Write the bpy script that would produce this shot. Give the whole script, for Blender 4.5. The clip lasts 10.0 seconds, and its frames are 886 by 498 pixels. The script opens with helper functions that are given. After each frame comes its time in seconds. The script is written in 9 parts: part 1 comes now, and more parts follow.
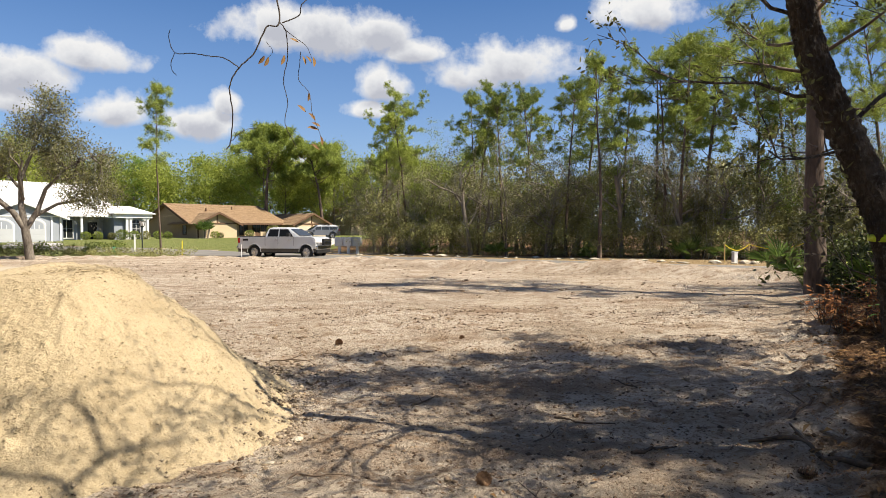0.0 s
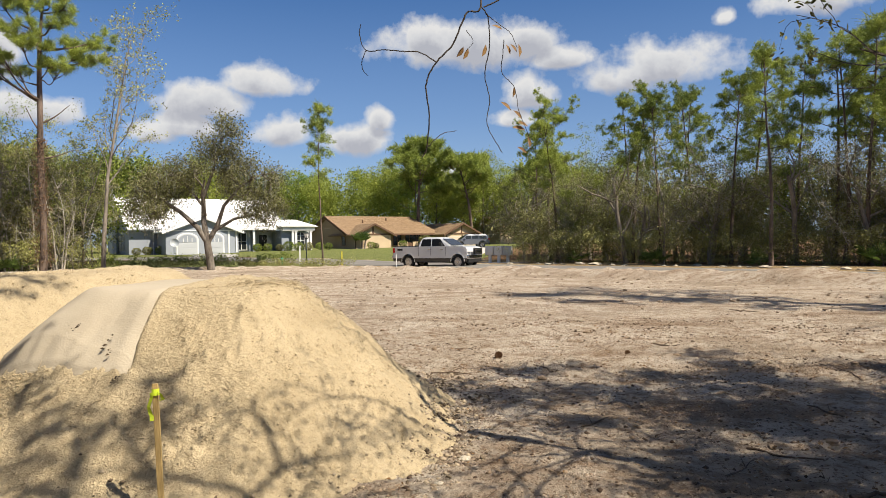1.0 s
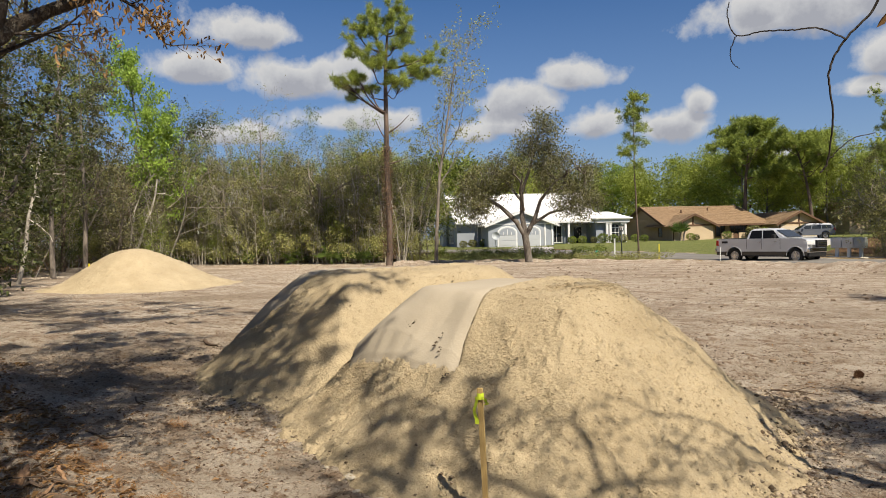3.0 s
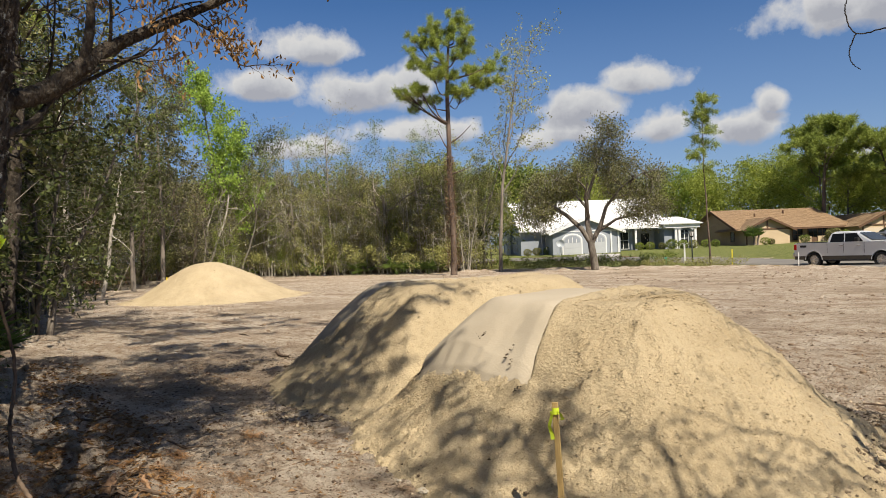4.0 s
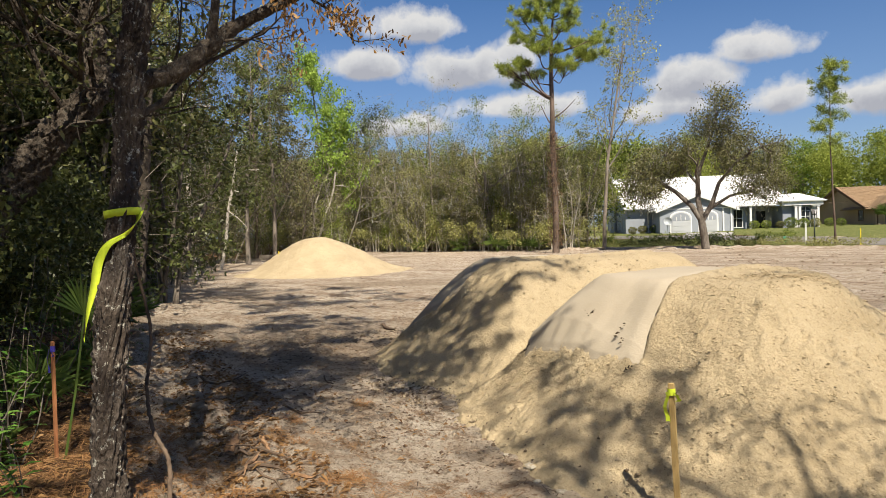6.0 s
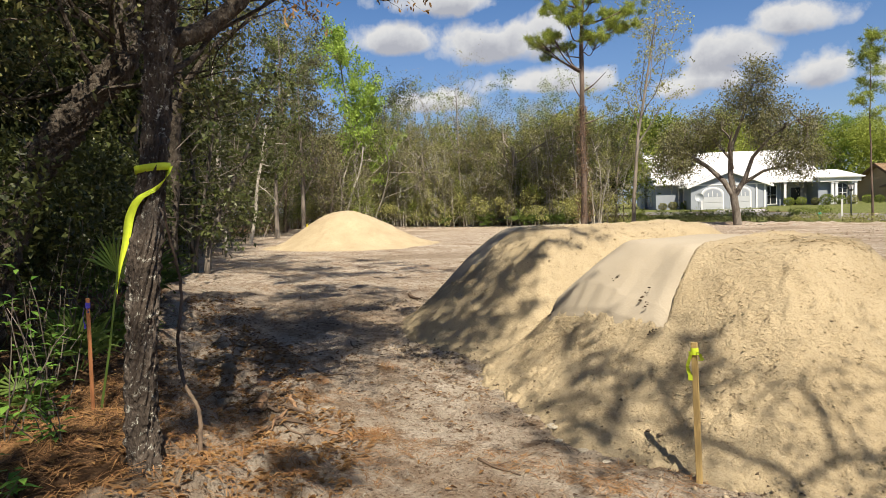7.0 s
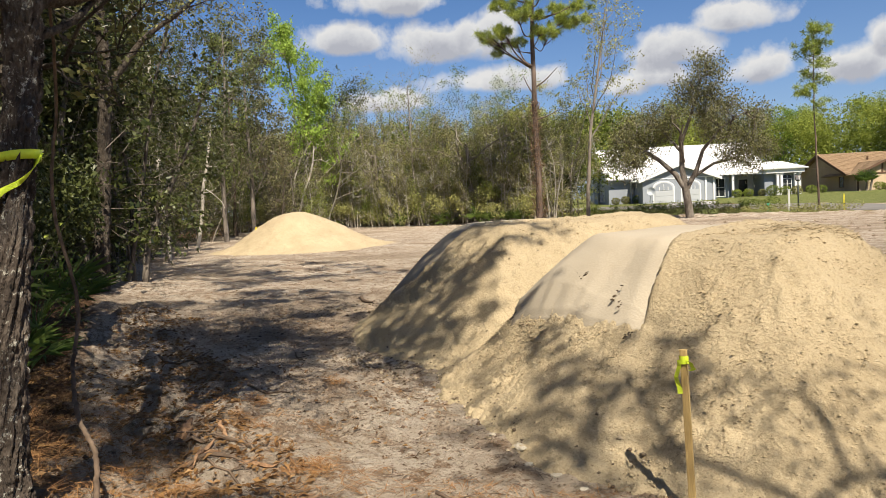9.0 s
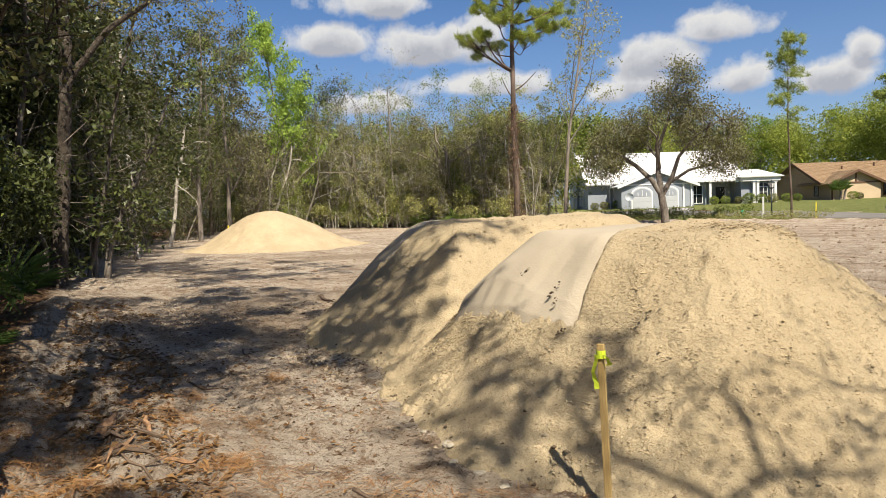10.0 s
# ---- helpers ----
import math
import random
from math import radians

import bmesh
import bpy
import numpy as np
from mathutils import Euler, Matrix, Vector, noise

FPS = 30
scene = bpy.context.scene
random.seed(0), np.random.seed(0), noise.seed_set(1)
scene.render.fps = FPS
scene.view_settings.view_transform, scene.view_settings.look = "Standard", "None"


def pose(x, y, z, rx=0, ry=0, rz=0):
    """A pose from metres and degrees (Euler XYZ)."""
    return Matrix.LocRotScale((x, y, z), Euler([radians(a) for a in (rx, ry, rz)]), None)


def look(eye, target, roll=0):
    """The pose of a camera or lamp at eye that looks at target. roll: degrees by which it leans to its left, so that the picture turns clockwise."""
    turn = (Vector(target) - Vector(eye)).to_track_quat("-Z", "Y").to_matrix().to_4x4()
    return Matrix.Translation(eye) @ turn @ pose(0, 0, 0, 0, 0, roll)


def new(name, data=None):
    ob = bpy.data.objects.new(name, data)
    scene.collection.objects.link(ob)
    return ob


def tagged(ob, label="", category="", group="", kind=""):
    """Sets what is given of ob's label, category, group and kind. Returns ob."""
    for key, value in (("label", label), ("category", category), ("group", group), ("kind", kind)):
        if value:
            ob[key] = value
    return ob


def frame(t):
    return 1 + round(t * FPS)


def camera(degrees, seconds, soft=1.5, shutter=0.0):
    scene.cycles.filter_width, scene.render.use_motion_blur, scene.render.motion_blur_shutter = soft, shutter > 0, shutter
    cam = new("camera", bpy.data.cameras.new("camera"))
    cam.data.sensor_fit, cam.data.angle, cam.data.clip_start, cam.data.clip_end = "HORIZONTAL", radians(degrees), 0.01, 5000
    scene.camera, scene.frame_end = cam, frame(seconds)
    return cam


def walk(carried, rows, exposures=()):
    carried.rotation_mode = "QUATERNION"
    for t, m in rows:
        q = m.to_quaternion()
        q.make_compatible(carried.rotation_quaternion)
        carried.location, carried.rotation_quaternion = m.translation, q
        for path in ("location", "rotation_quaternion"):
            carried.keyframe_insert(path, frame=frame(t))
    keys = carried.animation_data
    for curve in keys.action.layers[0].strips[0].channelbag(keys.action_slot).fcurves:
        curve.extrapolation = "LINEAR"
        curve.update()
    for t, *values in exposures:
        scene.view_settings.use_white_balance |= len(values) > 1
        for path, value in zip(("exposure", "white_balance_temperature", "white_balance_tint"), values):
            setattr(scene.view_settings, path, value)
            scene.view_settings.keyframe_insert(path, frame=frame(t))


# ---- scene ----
cam = camera(66.0, 10.0, soft=0.5)
PATH = [
    (0, (-0.817, 2.424, 1.481), (-0.789, 4.424, 1.431), -0.2),
    (0.5, (-0.939, 2.57, 1.506), (-1.086, 4.564, 1.493), -0.6),
    (1, (-0.99, 2.687, 1.503), (-1.392, 4.646, 1.482), -1.0),
    (1.5, (-1.014, 2.767, 1.526), (-1.729, 4.634, 1.489), -0.2),
    (2, (-1.058, 2.84, 1.555), (-2.022, 4.591, 1.5), -0.8),
    (2.5, (-1.108, 2.888, 1.58), (-2.185, 4.573, 1.526), -1.0),
    (3, (-1.146, 2.915, 1.596), (-2.364, 4.501, 1.569), -1.4),
    (4.5, (-1.242, 2.918, 1.62), (-2.659, 4.33, 1.622), -2.2),
    (5, (-1.276, 2.913, 1.603), (-2.769, 4.243, 1.589), -1.7),
    (5.5, (-1.291, 2.899, 1.61), (-2.821, 4.186, 1.579), -1.9),
    (7, (-1.242, 2.894, 1.49), (-2.85, 4.077, 1.373), -1.7),
    (7.5, (-1.269, 2.963, 1.424), (-2.87, 4.149, 1.25), -1.7),
    (8, (-1.474, 3.089, 1.437), (-3.059, 4.293, 1.242), -1.3),
    (8.5, (-1.687, 3.244, 1.464), (-3.276, 4.452, 1.33), -2.9),
    (9, (-1.724, 3.322, 1.447), (-3.253, 4.605, 1.323), -3.0),
    (9.5, (-1.679, 3.447, 1.424), (-3.171, 4.773, 1.302), -2.6),
    (10, (-1.571, 3.627, 1.36), (-3.066, 4.95, 1.243), -2.1),
]
walk(cam, [(t, look(eye, target, roll)) for t, eye, target, roll in PATH], [(0, 1.11), (0.5, 1.07), (1, 0.91), (1.5, 0.73), (2.5, 0.67), (3, 0.66), (5, 0.78), (6, 0.84), (8, 0.91), (10, 0.9)])

# ---- light ----
SUN_AZ, SUN_EL = -22.0, 53.0


def ramp_node(nt, stops):
    r = nt.nodes.new("ShaderNodeValToRGB")
    el = r.color_ramp.elements
    while len(el) < len(stops):
        el.new(0.5)
    for e, (p, c) in zip(el, stops):
        e.position, e.color = p, (*c, 1)
    return r


CLOUDS = [(9.6, 16.3, 6.5, 2.2), (12, 16.9, 3.0, 1.5), (4.5, 16.6, 3.0, 1.8), (1.2, 14.9, 2.6, 1.1), (-6.3, 13.9, 5.8, 2.1), (-3.4, 13.2, 2.8, 1.6), (-10.9, 16.7, 1.1, 0.8), (4.4, 12.3, 2.4, 1.6), (5.9, 10.2, 1.9, 0.8), (-17.2, 17.2, 4.2, 1.5),
          (11.2, 6.2, 2.3, 1.0), (18.6, 8.8, 3.4, 1.6), (16.6, 10.4, 1.5, 1.2), (24.8, 9.4, 2.6, 1.4), (26.6, 13.2, 3.2, 1.5), (30.5, 11.6, 3.4, 1.8), (34.5, 9.0, 2.1, 1.0), (32.0, 9.6, 2.6, 1.2), (44.7, 10.2, 5.8, 1.2), (48.1, 13.5, 5.8, 1.9), (44.2, 14.2, 2.6, 1.7),
          (53.8, 9.0, 4.2, 1.1), (57.6, 14.0, 4.2, 1.4), (53.0, 16.9, 5.6, 1.5)]


def build_world():
    """Nishita sky with fair-weather cumulus in it; each cloud is (bearing, height, half width, half height) in degrees."""
    world = bpy.data.worlds.new("sky")
    scene.world = world
    world.use_nodes = True
    nt = world.node_tree
    nt.nodes.clear()
    N, L = nt.nodes.new, nt.links.new

    def math_node(op, a, b=None, c=None):
        n = N("ShaderNodeMath")
        n.operation = op
        for i, v in enumerate((a, b, c)):
            if v is None:
                continue
            if isinstance(v, (int, float)):
                n.inputs[i].default_value = v
            else:
                L(v, n.inputs[i])
        return n.outputs[0]

    out, bg = N("ShaderNodeOutputWorld"), N("ShaderNodeBackground")
    sky = N("ShaderNodeTexSky")
    sky.sky_type = "NISHITA"
    sky.sun_disc = False
    sky.sun_elevation = radians(SUN_EL)
    sky.sun_rotation = radians(90 - SUN_AZ)
    sky.air_density, sky.dust_density, sky.ozone_density = 1.0, 0.5, 2.0
    hs = N("ShaderNodeHueSaturation")
    hs.inputs["Hue"].default_value, hs.inputs["Saturation"].default_value, hs.inputs["Value"].default_value = 0.49, 1.12, 1.12
    L(sky.outputs[0], hs.inputs["Color"])
    co, sep = N("ShaderNodeTexCoord"), N("ShaderNodeSeparateXYZ")
    L(co.outputs["Generated"], sep.inputs[0])
    x, y, z = sep.outputs
    az = math_node("MULTIPLY", math_node("ARCTAN2", math_node("MULTIPLY", x, -1.0), y), 57.2958)
    el = math_node("MULTIPLY", math_node("ARCSINE", z), 57.2958)

    def warp(scale, detail):
        n = N("ShaderNodeTexNoise")
        n.inputs["Scale"].default_value, n.inputs["Detail"].default_value, n.inputs["Roughness"].default_value = scale, detail, 0.6
        L(co.outputs["Generated"], n.inputs["Vector"])
        return n

    big, fine = warp(9, 3), warp(15, 9)
    wob = math_node("MULTIPLY_ADD", big.outputs[0], 4.0, -2.0)
    az = math_node("ADD", az, wob)

    def field(up):
        v = N("ShaderNodeCombineXYZ")
        L(az, v.inputs[0])
        L(math_node("ADD", el, up), v.inputs[1])
        least = None
        for a, e, w, h in CLOUDS:
            s, f, mxv, d, ln = (N("ShaderNodeVectorMath") for _ in range(5))
            s.operation, f.operation, mxv.operation, d.operation, ln.operation = "SUBTRACT", "MULTIPLY", "MAXIMUM", "DIVIDE", "LENGTH"
            L(v.outputs[0], s.inputs[0])
            s.inputs[1].default_value = (a, e - 0.3 * h, 0)
            L(s.outputs[0], f.inputs[0])
            f.inputs[1].default_value = (-1, -1.7, 0)
            L(s.outputs[0], mxv.inputs[0])
            L(f.outputs[0], mxv.inputs[1])
            L(mxv.outputs[0], d.inputs[0])
            d.inputs[1].default_value = (w * 1.06, h * 1.16, 1)
            L(d.outputs[0], ln.inputs[0])
            least = ln.outputs["Value"] if least is None else math_node("MINIMUM", least, ln.outputs["Value"])
        return math_node("ADD", math_node("SUBTRACT", 1.0, least), math_node("MULTIPLY_ADD", fine.outputs[0], 2.3, -1.15))

    here, above = field(0.0), field(0.9)
    # broken cumulus carries on above the view
    high = warp(3.2, 8)
    over = math_node("MULTIPLY", math_node("MULTIPLY_ADD", high.outputs[0], 3.6, -2.02), math_node("MULTIPLY_ADD", el, 0.1, -2.2))
    here = math_node("MAXIMUM", here, math_node("MINIMUM", over, math_node("MULTIPLY_ADD", el, 0.15, -3.3)))
    mask = ramp_node(nt, [(0.0, (0, 0, 0)), (0.16, (0.3, 0.3, 0.3)), (0.5, (1, 1, 1))])
    L(math_node("ADD", here, 0.1), mask.inputs[0])
    base = ramp_node(nt, [(0.0, (11.8, 11.7, 11.6)), (0.3, (10.2, 10.3, 10.6)), (0.8, (6.9, 7.1, 7.9))])
    L(above, base.inputs[0])
    mx = N("ShaderNodeMix")
    mx.data_type = "RGBA"
    L(mask.outputs[0], mx.inputs[0])
    tint = N("ShaderNodeMix")
    tint.data_type, tint.blend_type = "RGBA", "MULTIPLY"
    tint.inputs[0].default_value = 1.0
    tint.inputs[7].default_value = (0.84, 1.02, 1.42, 1)
    L(hs.outputs[0], tint.inputs[6])
    haze = N("ShaderNodeMix")
    haze.data_type = "RGBA"
    thin = ramp_node(nt, [(0.0, (0.5, 0.5, 0.5)), (0.25, (0.18, 0.18, 0.18)), (0.5, (0, 0, 0))])
    L(math_node("MULTIPLY", el, 0.025), thin.inputs[0])
    L(thin.outputs[0], haze.inputs[0])
    L(tint.outputs[2], haze.inputs[6])
    haze.inputs[7].default_value = (7.2, 9.0, 11.8, 1)
    L(haze.outputs[2], mx.inputs[6])
    L(base.outputs[0], mx.inputs[7])
    bg.inputs[1].default_value = 0.035
    L(mx.outputs[2], bg.inputs[0])
    L(bg.outputs[0], out.inputs[0])


build_world()
sun = new("sun", bpy.data.lights.new("sun", "SUN"))
sun.data.energy, sun.data.angle, sun.data.color = 5.0, radians(0.53), (1.0, 0.9, 0.73)
_a, _e = radians(SUN_AZ), radians(SUN_EL)
sun.matrix_world = look((0, 0, 30), (-math.cos(_a) * math.cos(_e) * 10, -math.sin(_a) * math.cos(_e) * 10, 30 - math.sin(_e) * 10))

# ---- materials ----


def surface(name, dark, light, scale=3.0, fine=40.0, rough=0.85, bump=0.3, metal=0.0, spec=0.3, mid=None, bump_dist=0.02, island=0.0, stretch=(1, 1, 1), per_object=0.0, coat=0.0):
    """A procedural material: broad patches between two tones, fine grain over them, and a grain relief."""
    m = bpy.data.materials.new(name)
    m.use_nodes = True
    nt = m.node_tree
    N, L = nt.nodes.new, nt.links.new
    b = nt.nodes["Principled BSDF"]
    b.inputs["Roughness"].default_value, b.inputs["Metallic"].default_value = rough, metal
    b.inputs["Specular IOR Level"].default_value = spec
    b.inputs["Coat Weight"].default_value = coat
    co, mp = N("ShaderNodeTexCoord"), N("ShaderNodeMapping")
    mp.inputs["Scale"].default_value = stretch
    L(co.outputs["Object"], mp.inputs[0])
    n1, n2 = N("ShaderNodeTexNoise"), N("ShaderNodeTexNoise")
    for n, s, d in ((n1, scale, 4), (n2, fine, 3)):
        n.inputs["Scale"].default_value, n.inputs["Detail"].default_value = s, d
        L(mp.outputs[0], n.inputs["Vector"])
    mixv = N("ShaderNodeMath")
    mixv.operation = "MULTIPLY_ADD"
    mixv.inputs[1].default_value = 0.4
    L(n2.outputs[0], mixv.inputs[0])
    half = N("ShaderNodeMath")
    half.operation = "MULTIPLY_ADD"
    half.inputs[1].default_value, half.inputs[2].default_value = 0.8, -0.1
    L(n1.outputs[0], half.inputs[0])
    L(half.outputs[0], mixv.inputs[2])
    val = mixv.outputs[0]
    for amount, node, sock in ((island, "ShaderNodeNewGeometry", "Random Per Island"), (per_object, "ShaderNodeObjectInfo", "Random")):
        if amount:
            g, a = N(node), N("ShaderNodeMath")
            a.operation = "MULTIPLY_ADD"
            a.inputs[1].default_value = amount
            L(g.outputs[sock], a.inputs[0])
            s = N("ShaderNodeMath")
            s.operation = "SUBTRACT"
            s.inputs[1].default_value = amount / 2
            L(val, a.inputs[2])
            L(a.outputs[0], s.inputs[0])
            val = s.outputs[0]
    stops = [(0.3, dark), (0.72, light)] if mid is None else [(0.25, dark), (0.5, mid), (0.75, light)]
    r = ramp_node(nt, stops)
    L(val, r.inputs[0])
    L(r.outputs[0], b.inputs["Base Color"])
    if bump:
        bp = N("ShaderNodeBump")
        bp.inputs["Strength"].default_value, bp.inputs["Distance"].default_value = bump, bump_dist
        L(n2.outputs[0], bp.inputs["Height"])
        L(bp.outputs[0], b.inputs["Normal"])
    return m


def flecks(m, scale, lo, hi, dark, light):
    """Small broken flecks of another tone over a material."""
    nt = m.node_tree
    N, L = nt.nodes.new, nt.links.new
    b = nt.nodes["Principled BSDF"]
    src = b.inputs["Base Color"].links[0].from_socket
    n, n2, co, x = N("ShaderNodeTexNoise"), N("ShaderNodeTexNoise"), N("ShaderNodeTexCoord"), N("ShaderNodeMix")
    n.inputs["Scale"].default_value, n.inputs["Detail"].default_value, n.inputs["Roughness"].default_value = scale, 5, 0.72
    n2.inputs["Scale"].default_value = scale * 0.4
    for k in (n, n2):
        L(co.outputs["Object"], k.inputs["Vector"])
    r, c = ramp_node(nt, [(lo, (0, 0, 0)), (hi, (1, 1, 1))]), ramp_node(nt, [(0.35, dark), (0.65, light)])
    L(n.outputs[0], r.inputs[0])
    L(n2.outputs[0], c.inputs[0])
    x.data_type = "RGBA"
    L(r.outputs[0], x.inputs[0])
    L(src, x.inputs[6])
    L(c.outputs[0], x.inputs[7])
    L(x.outputs[2], b.inputs["Base Color"])


def relief(m, scale, depth):
    """Crumbly relief of several sizes over a material."""
    nt = m.node_tree
    N, L = nt.nodes.new, nt.links.new
    n, co, bp = N("ShaderNodeTexNoise"), N("ShaderNodeTexCoord"), N("ShaderNodeBump")
    n.inputs["Scale"].default_value, n.inputs["Detail"].default_value, n.inputs["Roughness"].default_value = scale, 8, 0.68
    L(co.outputs["Object"], n.inputs["Vector"])
    L(n.outputs[0], bp.inputs["Height"])
    bp.inputs["Strength"].default_value, bp.inputs["Distance"].default_value = 1.0, depth
    L(bp.outputs[0], nt.nodes["Principled BSDF"].inputs["Normal"])


def leaf_mat(name, dark, light, trans=0.35, rough=0.55):
    """Leaves: colour varies from leaf to leaf, and some light passes through."""
    m = bpy.data.materials.new(name)
    m.use_nodes = True
    nt = m.node_tree
    N, L = nt.nodes.new, nt.links.new
    b, out = nt.nodes["Principled BSDF"], nt.nodes["Material Output"]
    g, oi, add = N("ShaderNodeNewGeometry"), N("ShaderNodeObjectInfo"), N("ShaderNodeMath")
    add.operation = "MULTIPLY_ADD"
    add.inputs[1].default_value = 0.4
    L(oi.outputs["Random"], add.inputs[0])
    sc = N("ShaderNodeMath")
    sc.operation = "MULTIPLY"
    sc.inputs[1].default_value = 0.6
    L(g.outputs["Random Per Island"], sc.inputs[0])
    L(sc.outputs[0], add.inputs[2])
    r = ramp_node(nt, [(0.05, dark), (0.95, light)])
    L(add.outputs[0], r.inputs[0])
    L(r.outputs[0], b.inputs["Base Color"])
    b.inputs["Roughness"].default_value = rough
    b.inputs["Specular IOR Level"].default_value = 0.25
    t, mx = N("ShaderNodeBsdfTranslucent"), N("ShaderNodeMixShader")
    L(r.outputs[0], t.inputs[0])
    mx.inputs[0].default_value = trans
    L(b.outputs[0], mx.inputs[1])
    L(t.outputs[0], mx.inputs[2])
    L(mx.outputs[0], out.inputs[0])
    return m


M = {}
M["sand"] = surface("pile_sand", (0.365, 0.29, 0.18), (0.485, 0.395, 0.258), 1.5, 150, 0.95, 0.8, bump_dist=0.012)
relief(M["sand"], 34, 0.034)
flecks(M["sand"], 70, 0.52, 0.64, (0.26, 0.197, 0.118), (0.37, 0.29, 0.182))
flecks(M["sand"], 55, 0.57, 0.65, (0.414, 0.34, 0.222), (0.503, 0.422, 0.296))
# darkest flecks: shade of small pits in the sand, painted as colour
flecks(M["sand"], 27, 0.61, 0.67, (0.126, 0.0888, 0.0518), (0.266, 0.2, 0.122))
M["crumb"] = surface("sand_crumbs", (0.30, 0.235, 0.145), (0.43, 0.345, 0.22), 6, 60, 0.95, 0.3, island=0.5)
M["packed"] = surface("packed_sand", (0.325, 0.277, 0.21), (0.39, 0.338, 0.262), 1.2, 60, 0.9, 0.25)
M["asphalt"] = surface("asphalt", (0.118, 0.111, 0.104), (0.2, 0.185, 0.167), 0.5, 80, 0.9, 0.2)
M["concrete"] = surface("concrete", (0.311, 0.296, 0.274), (0.407, 0.392, 0.363), 0.8, 30, 0.9, 0.15)
M["bark"] = surface("bark", (0.05, 0.04, 0.032), (0.22, 0.19, 0.16), 4, 22, 0.95, 0.9, bump_dist=0.03, stretch=(1, 1, 0.35))
M["pinebark"] = surface("pine_bark", (0.05, 0.036, 0.028), (0.19, 0.14, 0.11), 3, 14, 0.95, 0.9, bump_dist=0.03, stretch=(1, 1, 0.3))
M["greybark"] = surface("grey_bark", (0.10, 0.085, 0.07), (0.29, 0.25, 0.21), 3, 14, 0.95, 0.5, stretch=(1, 1, 0.4))
# near-black brown for the shaded insides of the ramp's small holes
M["holeshade"] = surface("dark_hole_shade", (0.035, 0.025, 0.016), (0.1, 0.07, 0.045), 6, 60, 0.95, 0.3, island=0.5)
M["footsoil"] = surface("foot_soil", (0.0888, 0.0629, 0.0407), (0.34, 0.274, 0.192), 6, 60, 0.95, 0.3, island=1.0)
M["deadwood"] = surface("weathered_dead_wood", (0.15, 0.13, 0.11), (0.32, 0.29, 0.25), 3, 14, 0.95, 0.4, stretch=(1, 1, 0.4))
M["needle"] = leaf_mat("pine_needles", (0.06, 0.095, 0.018), (0.4, 0.46, 0.09), 0.35)
M["oakleaf"] = leaf_mat("oak_leaves", (0.045, 0.05, 0.018), (0.31, 0.3, 0.11), 0.28)
M["dryleaf"] = leaf_mat("dull_scrub_leaves", (0.07, 0.072, 0.022), (0.43, 0.425, 0.15), 0.28)
M["spring"] = leaf_mat("spring_leaves", (0.11, 0.2, 0.025), (0.34, 0.46, 0.08), 0.4)
M["green"] = leaf_mat("green_leaves", (0.045, 0.075, 0.012), (0.31, 0.36, 0.07), 0.3)
M["midgreen"] = leaf_mat("fresh_woodland_leaves", (0.16, 0.2, 0.035), (0.46, 0.51, 0.1), 0.5)
# evergreen green taken far down: the wood's own shade is painted into the leaf colour
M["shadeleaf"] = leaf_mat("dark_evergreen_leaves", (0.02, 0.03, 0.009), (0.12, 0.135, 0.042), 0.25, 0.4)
M["deadleaf"] = leaf_mat("dead_leaves", (0.12, 0.06, 0.025), (0.42, 0.25, 0.10), 0.35)
M["palm"] = leaf_mat("palmetto_fronds", (0.05, 0.09, 0.02), (0.2, 0.28, 0.065), 0.35)
M["white"] = surface("white_paint", (0.612, 0.612, 0.62), (0.68, 0.68, 0.68), 1, 40, 0.6, 0.05)
M["roofwhite"] = surface("white_roof", (0.629, 0.629, 0.637), (0.714, 0.714, 0.705), 0.6, 12, 0.6, 0.1)
M["blockwall"] = surface("pale_blue_grey_wall", (0.24, 0.262, 0.3), (0.29, 0.312, 0.35), 0.8, 30, 0.85, 0.1)
M["tanwall"] = surface("tan_stucco", (0.311, 0.229, 0.148), (0.385, 0.289, 0.192), 0.7, 40, 0.9, 0.2)
M["creamwall"] = surface("cream_stucco", (0.444, 0.34, 0.222), (0.518, 0.407, 0.274), 0.7, 40, 0.9, 0.2)
M["shingle"] = surface("tan_shingles", (0.192, 0.126, 0.074), (0.296, 0.207, 0.126), 2.0, 12, 0.95, 0.5, stretch=(1, 1, 4))
M["browntrim"] = surface("brown_trim", (0.09, 0.05, 0.03), (0.13, 0.075, 0.045), 2, 30, 0.7, 0.1)
M["glass"] = surface("window_glass", (0.015, 0.018, 0.02), (0.03, 0.035, 0.04), 0.5, 4, 0.12, 0.0, spec=0.35)
M["silver"] = surface("silver_car_paint", (0.5, 0.51, 0.535), (0.56, 0.57, 0.59), 0.5, 200, 0.3, 0.0, metal=0.12, spec=0.5, coat=0.6)
M["darkpaint"] = surface("dark_brown_grey_paint", (0.05, 0.045, 0.04), (0.065, 0.06, 0.055), 0.5, 100, 0.35, 0.0, metal=0.4, coat=0.4)
M["greypaint"] = surface("blue_grey_car_paint", (0.10, 0.11, 0.13), (0.13, 0.14, 0.17), 0.5, 100, 0.35, 0.0, metal=0.1, coat=0.4)
M["rubber"] = surface("tyre_rubber", (0.012, 0.012, 0.012), (0.03, 0.03, 0.03), 8, 60, 0.9, 0.2)
M["chrome"] = surface("bright_metal", (0.55, 0.55, 0.56), (0.65, 0.65, 0.66), 2, 40, 0.2, 0.0, metal=1.0)
